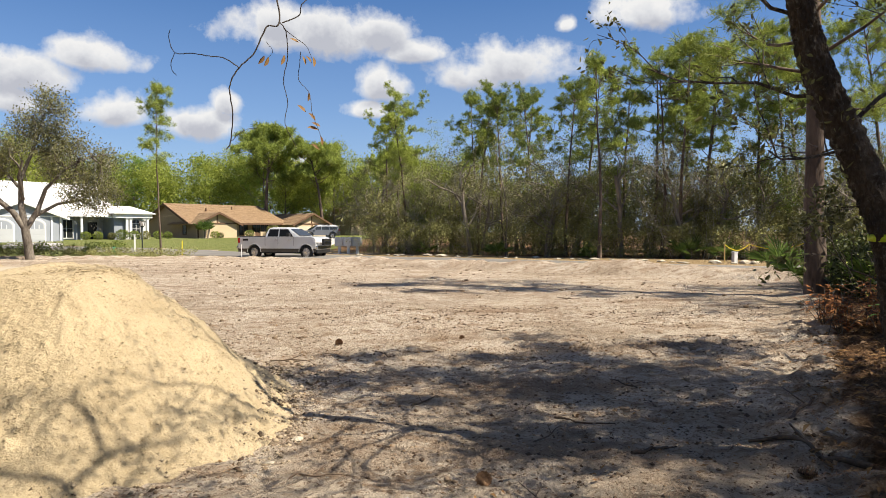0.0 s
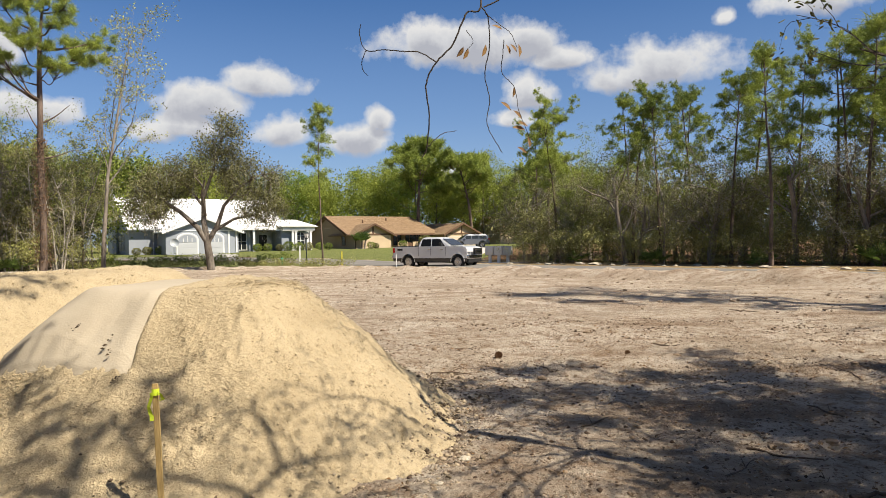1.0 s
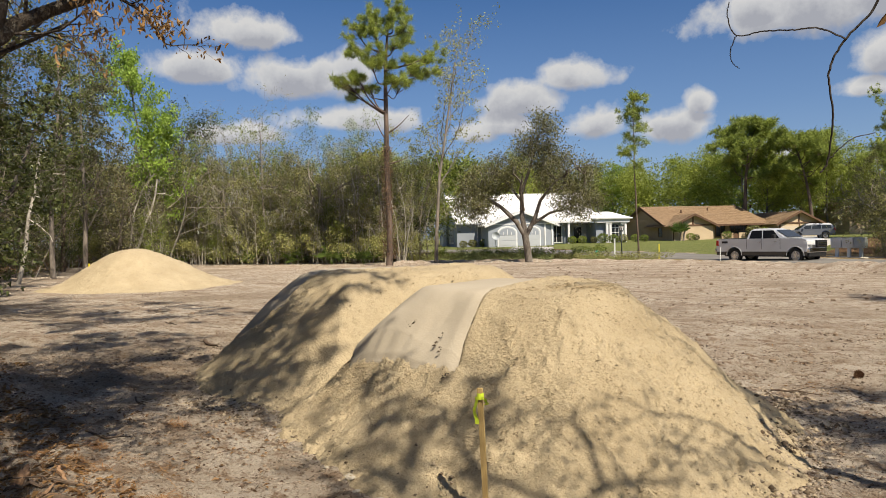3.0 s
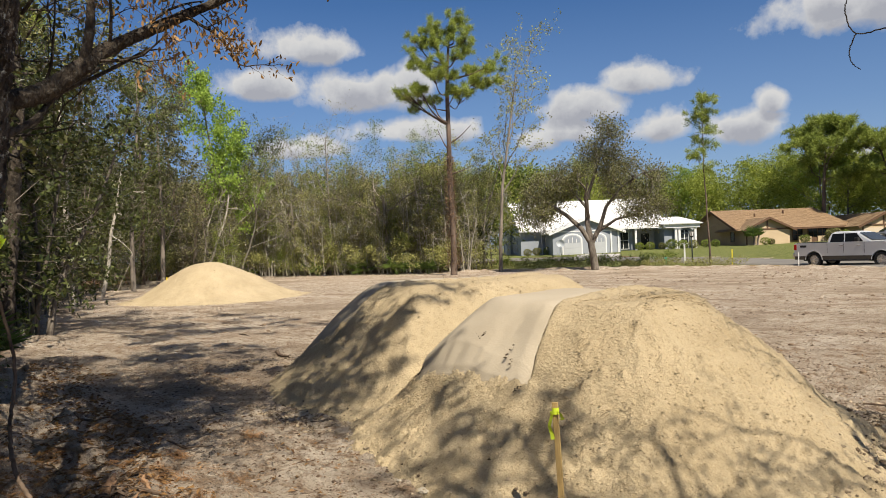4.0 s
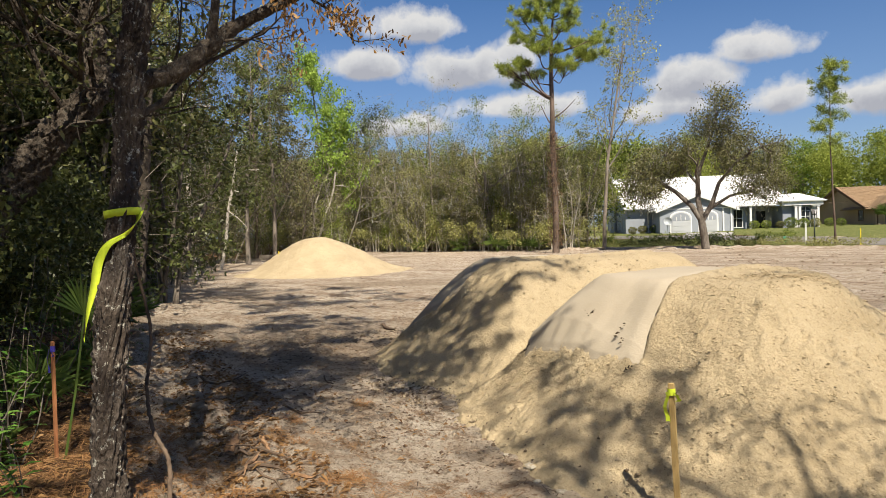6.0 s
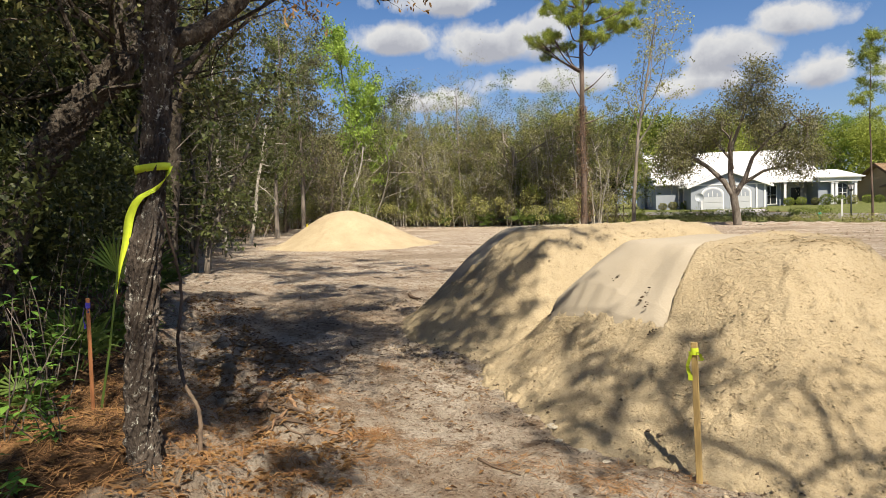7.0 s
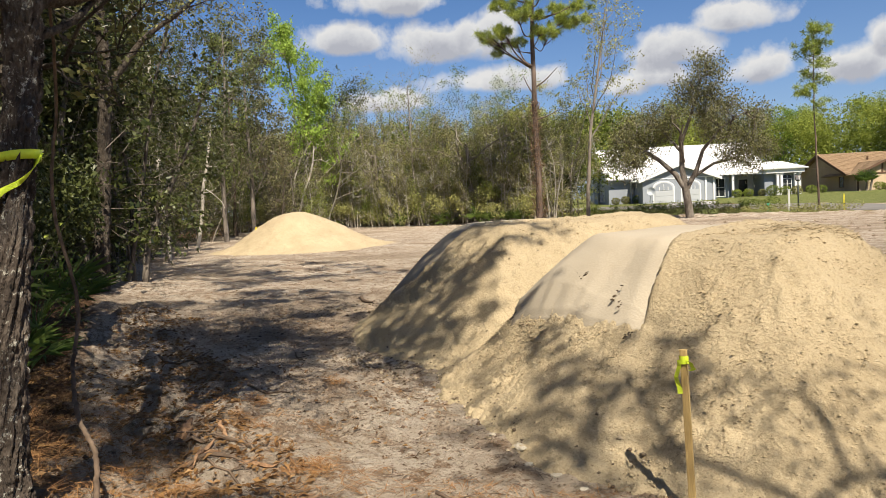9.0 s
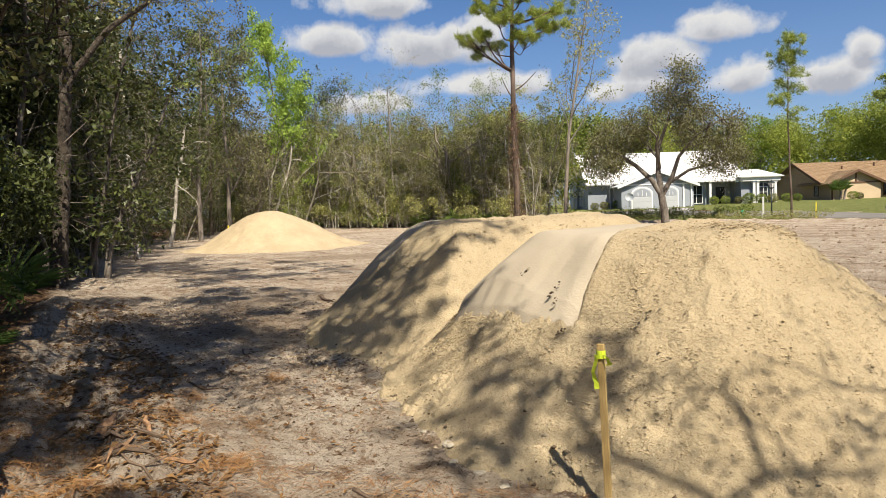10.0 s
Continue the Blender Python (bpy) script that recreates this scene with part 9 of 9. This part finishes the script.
def strew(name, seed, n, box, keep, lo, hi, width, material, label, lift=0.012):
    """Needles or twigs lying about: thin three-sided slivers."""
    rng = np.random.default_rng(seed)
    x, y = scatter_xy(rng, n, box, keep)
    n = len(x)
    z = ground_z(x, y) + lift * rng.random(n) + 0.004
    a, L = rng.uniform(0, 6.28, n), rng.uniform(lo, hi, n)
    d = np.stack([np.cos(a), np.sin(a), rng.normal(size=n) * 0.12], 1) * L[:, None] / 2
    s = np.stack([-np.sin(a), np.cos(a), np.zeros(n)], 1) * width / 2
    c = np.stack([x, y, z], 1)
    mid = c + s * rng.normal(size=(n, 1)) * 4 + np.array([0, 0, width])
    V = np.stack([c - d - s, c - d + s, mid + s, c + d, mid - s], 1).reshape(-1, 3)
    F = [t for i in range(n) for t in ((5 * i, 5 * i + 1, 5 * i + 2, 5 * i + 4), (5 * i + 4, 5 * i + 2, 5 * i + 3))]
    return tagged(new(name, mesh_from(name, V, F, M[material])), label, "litter", kind="stuff")


def wildness(x, y):
    return np.maximum(side_of(LEFT_EDGE, x, y), -side_of(RIGHT_EDGE, x, y))


def drift(x, y):
    """Where straw has gathered in drifts on the bare path."""
    return (smooth_noise(x * 0.9 + y * 0.5, y * 2.3 - x * 0.6, 91) > 0.42) & (smooth_noise(x * 5, y * 5, 92) > -0.3)


LEFTBOX = (-9.5, -2.2, 2.0, 7.2)
strew("pine_straw", 1001, 9000, (-8, -3, 1.9, 5.8), lambda x, y: wildness(x, y) + 0.3 * smooth_noise(x * 3, y * 3, 93) > -0.05, 0.10, 0.22, 0.0035, "straw", "orange-brown pine straw under the oak", 0.03)
strew("pine_straw", 1002, 5000, LEFTBOX, lambda x, y: (wildness(x, y) < 0) & drift(x, y), 0.08, 0.18, 0.0035, "straw", "drifts of pine straw on the sandy path")
strew("pine_straw", 1006, 7000, (-7.4, -3.2, 4.4, 6.6), lambda x, y: (smooth_noise(x * 1.3 + y * 0.8, y * 3.2 - x * 1.1, 191) > 0.3) & (smooth_noise(x * 6, y * 9, 192) > 0.1), 0.08, 0.2, 0.004, "straw", "heaped drifts of rusty pine straw on the path", 0.04)
strew("pine_straw", 1003, 6000, (0.5, 7, 4.5, 15), lambda x, y: wildness(x, y) > -0.25, 0.10, 0.2, 0.005, "straw", "pine straw and debris at the lot's edge", 0.04)
strew("twig_litter", 1004, 3200, (-14, 6, 4, 20), lambda x, y: (wildness(x, y) < 0.2) & (outline_distance(x, y, PILE_A) < -0.1) & (smooth_noise(x * 0.8, y * 0.8, 94) + smooth_noise(x * 3, y * 3, 95) > 0.1), 0.05, 0.22, 0.007, "stick", "small broken twigs on the graded soil")
strew("twig_litter", 1005, 1600, (-30, 12, 18, 42), lambda x, y: smooth_noise(x * 0.5, y * 0.5, 96) > 0.0, 0.12, 0.5, 0.02, "stick", "broken twigs across the far lot")


def leaf_litter(name, seed, n, box, keep, size, label):
    rng = np.random.default_rng(seed)
    x, y = scatter_xy(rng, n, box, keep)
    S = Soup()
    n = len(x)
    c = np.stack([x, y, ground_z(x, y) + 0.006 + 0.02 * rng.random(n)], 1)
    a = rng.uniform(0, 6.28, n)
    L = size * rng.uniform(0.6, 1.3, n)
    d = np.stack([np.cos(a), np.sin(a), rng.normal(size=n) * 0.25], 1) * L[:, None]
    s = np.stack([-np.sin(a), np.cos(a), rng.normal(size=n) * 0.3], 1) * L[:, None] * 0.42
    up = np.array([0, 0, 1]) * L[:, None] * rng.uniform(0.05, 0.25, (n, 1))
    V = np.stack([c - d * 0.5, c + s * 0.5 + up, c + d * 0.5, c - s * 0.5 + up], 1).reshape(-1, 3)
    F = [t for i in range(n) for t in ((4 * i, 4 * i + 1, 4 * i + 2), (4 * i, 4 * i + 2, 4 * i + 3))]
    return tagged(new(name, mesh_from(name, V, F, M["deadleaf"])), label, "litter", kind="stuff")


leaf_litter("leaf_litter", 1101, 4200, (-9.5, -2.8, 1.9, 6.2), lambda x, y: wildness(x, y) + 0.5 * smooth_noise(x * 2, y * 2, 97) > -0.15, 0.05, "fallen brown oak leaves under the trees")
leaf_litter("leaf_litter", 1102, 500, LEFTBOX, lambda x, y: (wildness(x, y) < 0) & (smooth_noise(x * 1.5, y * 1.5, 98) > 0.3), 0.05, "scattered brown leaves on the path")
leaf_litter("leaf_litter", 1103, 3600, (0.5, 8, 5, 16), lambda x, y: wildness(x, y) + 0.4 * smooth_noise(x * 2, y * 2, 99) > -0.2, 0.08, "heap of red-brown leaves at the lot's edge")

leaf_litter("leaf_litter", 1104, 2600, (-15, 3, 4.6, 16), lambda x, y: (wildness(x, y) < 0) & (outline_distance(x, y, PILE_A) < -0.1) & (outline_distance(x, y, PILE_B) < -0.1) & (smooth_noise(x * 1.1 + y * 0.4, y * 2.2 - x * 0.4, 198) > 0.05), 0.04, "brown leaf scraps and bark chips over the graded soil")
leaf_litter("leaf_litter", 1105, 3000, (-13, -4, 3.6, 8), lambda x, y: np.abs(side_of(LEFT_EDGE, x, y) + 0.15 + 0.3 * smooth_noise(x * 1.7, y * 1.7, 199)) < 0.45, 0.06, "brown leaves along the foot of the bank")
CS = Soup()
rngc = np.random.default_rng(1201)
cx, cy = scatter_xy(rngc, 26000, (-11, 5.5, 4.2, 16), lambda x, y: (outline_distance(x, y, PILE_A) < 0.0) & (smooth_noise(x * 1.1, y * 1.1, 101) > -0.2))
scatter_crumbs(CS, rngc, np.stack([cx, cy, ground_z(cx, cy)], -1), 0.005, 0.034, 3.2)
M["soilcrumb"] = surface("soil_crumbs", (0.07, 0.045, 0.03), (0.22, 0.16, 0.11), 6, 60, 0.95, 0.3, island=0.7)
tagged(new("soil_crumbs", CS.mesh("soil_crumbs", M["soilcrumb"], True)), "small crumbs of soil on the graded lot", "soil", kind="stuff")


def fallen_stick(x, y, length, turn, r, bend=0.15, label="dark fallen stick lying on the bare soil", seed=0, forks=1, lift=0.0):
    rng = np.random.default_rng(int(abs(x * 100 + y * 10)) + seed)
    root = tagged(new("fallen_stick"), label, "stick", "sticks on the ground")
    S = Soup()
    n = 9
    f = np.linspace(-0.5, 0.5, n)
    p = np.stack([x + length * (f * math.cos(turn) - bend * (f * f - 0.1) * math.sin(turn)), y + length * (f * math.sin(turn) + bend * (f * f - 0.1) * math.cos(turn)), np.zeros(n)], 1)
    p[:, :2] += rng.normal(size=(n, 2)) * length * 0.012
    p[:, 2] = ground_z(p[:, 0], p[:, 1]) + r * 0.7 + lift * (f + 0.5)
    S.tube(p, np.linspace(r, r * 0.45, n), 6)
    part("stem", S.mesh("stem", M["stick"], True), None, root)
    for i in range(forks):
        k = int(rng.integers(3, 7))
        a = turn + rng.choice([-1, 1]) * rng.uniform(0.5, 1.0)
        q = np.array([p[k] + np.array([math.cos(a), math.sin(a), 0.25]) * length * 0.35 * t for t in (0, 0.5, 1)])
        S = Soup()
        S.tube(q, [r * 0.5, r * 0.4, r * 0.25], 5)
        part("side_twig", S.mesh("side_twig", M["stick"]), None, root)


for i, (x, y, L, a, r) in enumerate([(0.47, 8.25, 0.55, -0.6, 0.012), (0.8, 7.45, 0.35, 0.4, 0.018), (0.1, 7.9, 0.4, 0.9, 0.008), (-2.7, 12.6, 0.5, 0.6, 0.012), (-4.15, 15.5, 0.6, 0.3, 0.02), (-0.44, 15.2, 0.7, 0.5, 0.02), (0.18, 13.0, 0.55, 0.1, 0.022), (-2.4, 13.5, 0.6, -0.4, 0.012), (-3.6, 13.0, 0.5, 0.2, 0.014), (-1.5, 11.4, 0.45, 2.2, 0.01), (1.2, 9.6, 0.5, 1.9, 0.012), (2.0, 11.2, 0.45, 1.6, 0.012), (-4.48, 5.66, 0.35, 0.2, 0.012), (-6.9, 4.75, 0.9, -0.5, 0.022), (-6.4, 5.0, 0.7, -0.8, 0.016), (-7.5, 6.0, 0.5, 0.4, 0.012), (-8.4, 6.8, 0.5, -0.3, 0.012), (-5.6, 4.9, 0.6, 0.5, 0.01), (-9.0, 5.8, 0.6, 0.9, 0.015), (-5.9, 16.5, 0.6, 1.0, 0.015), (-7.8, 19.5, 0.8, 0.3, 0.02), (2.2, 17.5, 0.8, -0.4, 0.02), (3.5, 14.0, 0.6, 0.7, 0.018), (-1.2, 19.0, 0.9, 0.2, 0.02), (-12.5, 14.0, 0.7, 0.5, 0.018), (-14.0, 10.5, 0.6, -0.2, 0.015), (1.9, 7.3, 0.8, 2.5, 0.03), (2.6, 8.6, 0.9, 0.8, 0.02), (-2.6, 10.9, 0.5, 0.05, 0.012), (-0.9, 8.9, 0.4, 0.9, 0.01), (-0.2, 6.6, 0.5, 1.2, 0.008), (-1.6, 7.0, 0.4, 0.5, 0.007)]):
    if y < 12 or i % 3 == 0:
        fallen_stick(x, y, L * (1 if y < 12 else 0.7), a, r * (1 if y < 12 else 0.7), seed=i)
fallen_stick(-11.0, 9.42, 0.5, -0.2, 0.035, 0.1, "dark rotten log end lying beside the sand mound", 90, 0)


M["coneb"] = surface("pine_cone_scales", (0.14, 0.075, 0.04), (0.34, 0.21, 0.12), 30, 90, 0.9, 0.2)


def cone_thing(x, y, s, label="dry open pine cone lying on the soil"):
    root = tagged(new("pine_cone"), label, "pine cone", "pine cones")
    rng = np.random.default_rng(int(abs(x * 100)))
    core = Soup()
    core.tube(np.array([(-0.5, 0, 0), (0, 0, 0), (0.5, 0, 0)]) * s, [0.12 * s, 0.2 * s, 0.06 * s], 6)
    part("core", core.mesh("core", M["stick"]), None, root)
    S = Soup()
    for i in range(60):
        f = (i + 0.5) / 60
        a = i * 2.4
        c = np.array([(f - 0.5) * s, 0, 0])
        d = np.array([0.3, math.cos(a), math.sin(a)])
        w = np.cross(d, (1, 0, 0)) * s * 0.1
        rr = s * 0.45 * math.sin(math.pi * (0.15 + 0.8 * f)) + 0.1 * s
        S.add([c, c + d * rr * 0.7 + w, c + d * rr, c + d * rr * 0.7 - w], [(0, 1, 2, 3)])
    tagged(part("scale_whorl", S.mesh("scales", M["coneb"]), None, root), kind="stuff")
    root.location = (x, y, gz(x, y) + 0.25 * s)
    root.rotation_euler = (rng.uniform(-0.3, 0.3), 0, rng.uniform(0, 6))


for x, y, s in ((-2.13, 11.88, 0.11), (-3.37, 6.0, 0.08), (-6.62, 17.17, 0.11), (1.7, 6.95, 0.12), (-0.5, 6.8, 0.11), (-0.4, 12.5, 0.08)):
    cone_thing(x, y, s)
FS = Soup()
fx, fy = scatter_xy(rngc, 9000, (-34, 14, 11, 41), lambda x, y: (outline_distance(x, y, PILE_A) < -0.2) & (outline_distance(x, y, PILE_B) < -0.2) & (np.hypot(x + 27.6, y - 17.05) > 3.6) & (side_of(LEFT_EDGE, x, y) < 0) & (smooth_noise(x * 0.45 + y * 0.3, y * 0.9 - x * 0.2, 103) + 0.5 * smooth_noise(x * 2, y * 2, 104) > -0.05))
scatter_crumbs(FS, rngc, np.stack([fx, fy, ground_z(fx, fy)], -1), 0.01, 0.05, 3.0)
tagged(new("soil_crumbs", FS.mesh("far_crumbs", M["soilcrumb"])), "brown crumbs and clods of soil across the far lot", "soil", kind="stuff")
CLODS = []
for i in range(3):
    bm = bmesh.new()
    bmesh.ops.create_icosphere(bm, subdivisions=2, radius=1.0)
    for v in bm.verts:
        v.co *= 1 + 0.6 * noise.noise(v.co * 2.1 + Vector((i * 7, 3, 0)))
        v.co.z *= 0.6
    me = bpy.data.meshes.new("soil_clod")
    bm.to_mesh(me)
    bm.free()
    me.materials.append(M["soilcrumb"])
    CLODS.append(me)
rk = np.random.default_rng(1301)
for i in range(330):
    x, y = rk.uniform(-18, 8), rk.uniform(8, 36)
    if outline_distance(np.array([x]), np.array([y]), PILE_A)[0] > -0.3 or outline_distance(np.array([x]), np.array([y]), PILE_B)[0] > -0.3 or x > 0.42 * y + 1:
        continue
    s = 0.012 + 0.03 * rk.random() ** 3 + 0.0012 * y
    o = tagged(new("soil_clod", CLODS[i % 3]), "dark clod of soil and root on the graded lot", "clod", "clods on the lot")
    o.location, o.rotation_euler, o.scale = (x, y, gz(x, y) + 0.2 * s), (0, 0, rk.uniform(0, 6)), (s, s * rk.uniform(0.6, 1), s)


def root_wad():
    """A split stub and torn wood at the path's edge."""
    rng = np.random.default_rng(51)
    root = tagged(new("broken_stump"), "split reddish stub among torn wood at the path's edge", "stump")
    S = Soup()
    rough_trunk(S, [(-6.42, 4.8, -0.25), (-6.45, 4.86, -0.06), (-6.58, 4.94, -0.02), (-6.7, 5.02, 0.0)], [0.06, 0.05, 0.035, 0.008], 30, 20, 0.7, 31)
    part("stump", S.mesh("stump", M["coneb"], True), None, root, "split red-brown wood")
    for i in range(16):
        a, L = rng.normal() * 0.9 - 0.4 + (math.pi if rng.random() < 0.4 else 0), rng.uniform(0.12, 0.5)
        x, y = -6.35 + rng.normal() * 0.28, 4.95 + rng.normal() * 0.16
        f = np.linspace(-0.5, 0.5, 7)
        p = np.stack([x + f * L * math.cos(a), y + f * L * math.sin(a), 0 * f], 1) + rng.normal(size=(7, 3)) * 0.012
        p[:, 2] += ground_z(p[:, 0], p[:, 1]) + 0.012 + 0.05 * rng.random() * (f + 0.5)
        S = Soup()
        r = rng.uniform(0.006, 0.02)
        S.tube(p, r * np.array([0.3, 0.8, 1, 0.9, 1, 0.6, 0.15]), 5)
        part("splinter", S.mesh("splinter", M["stick" if i % 3 else "coneb"]), None, root)


root_wad()
fp = tagged(new("saw_palmetto"), "single sunlit yellow-green fan palm leaf beside the flagged oak", "palmetto")
S = Soup()
S.tube(np.array([(-6.5, 3.7, -0.05), (-6.42, 3.8, 0.6), (-6.34, 3.86, 1.12)]), [0.01, 0.008, 0.006], 5)
fan_leaf(S, np.random.default_rng(4), np.array([-6.34, 3.86, 1.12]), np.array([0.25, 0.2, 1.0]), 0.34, 19)
tagged(part("frond", S.mesh("frond", M["palm"]), None, fp), kind="stuff")
v = tagged(new("creeping_vine"), "twisted grey vine stem climbing beside the oak", "vine")
S = Soup()
p = curve_through([(-5.3, 4.05, -0.1), (-5.37, 4.08, 0.15), (-5.48, 4.11, 0.3), (-5.75, 4.1, 0.44), (-5.98, 4.14, 0.66), (-6.17, 4.23, 1.0), (-6.24, 4.16, 1.6), (-6.1, 4.2, 2.2), (-5.6, 4.1, 2.8)], 90)
S.tube(p + np.random.default_rng(3).normal(size=p.shape) * 0.002, np.linspace(0.015, 0.008, 90), 9)
part("stem", S.mesh("stem", M["stick"], True), None, v)

M["paleclod"] = surface("pale_soil_clods", (0.222, 0.174, 0.13), (0.444, 0.385, 0.311), 9, 60, 0.95, 0.8, bump_dist=0.03)
rk = np.random.default_rng(1401)
for i in range(22):
    t = rk.random()
    x, y = -5.7 - 3.6 * t + rk.normal() * 0.15, 4.55 + 0.75 * t + rk.normal() * 0.16
    s_ = 0.025 + 0.06 * rk.random() ** 2.2
    me = CLODS[i % 3].copy()
    me.materials.clear()
    me.materials.append(M["paleclod"])
    o = tagged(new("pale_clod", me), "pale broken clod of sandy soil at the path's edge", "clod", "clods at the path's edge")
    o.location, o.rotation_euler, o.scale = (x, y, gz(x, y) + 0.15 * s_), (rk.uniform(-0.3, 0.3), rk.uniform(-0.3, 0.3), rk.uniform(0, 6)), (s_ * rk.uniform(0.8, 1.5), s_, s_ * rk.uniform(0.6, 1.0))
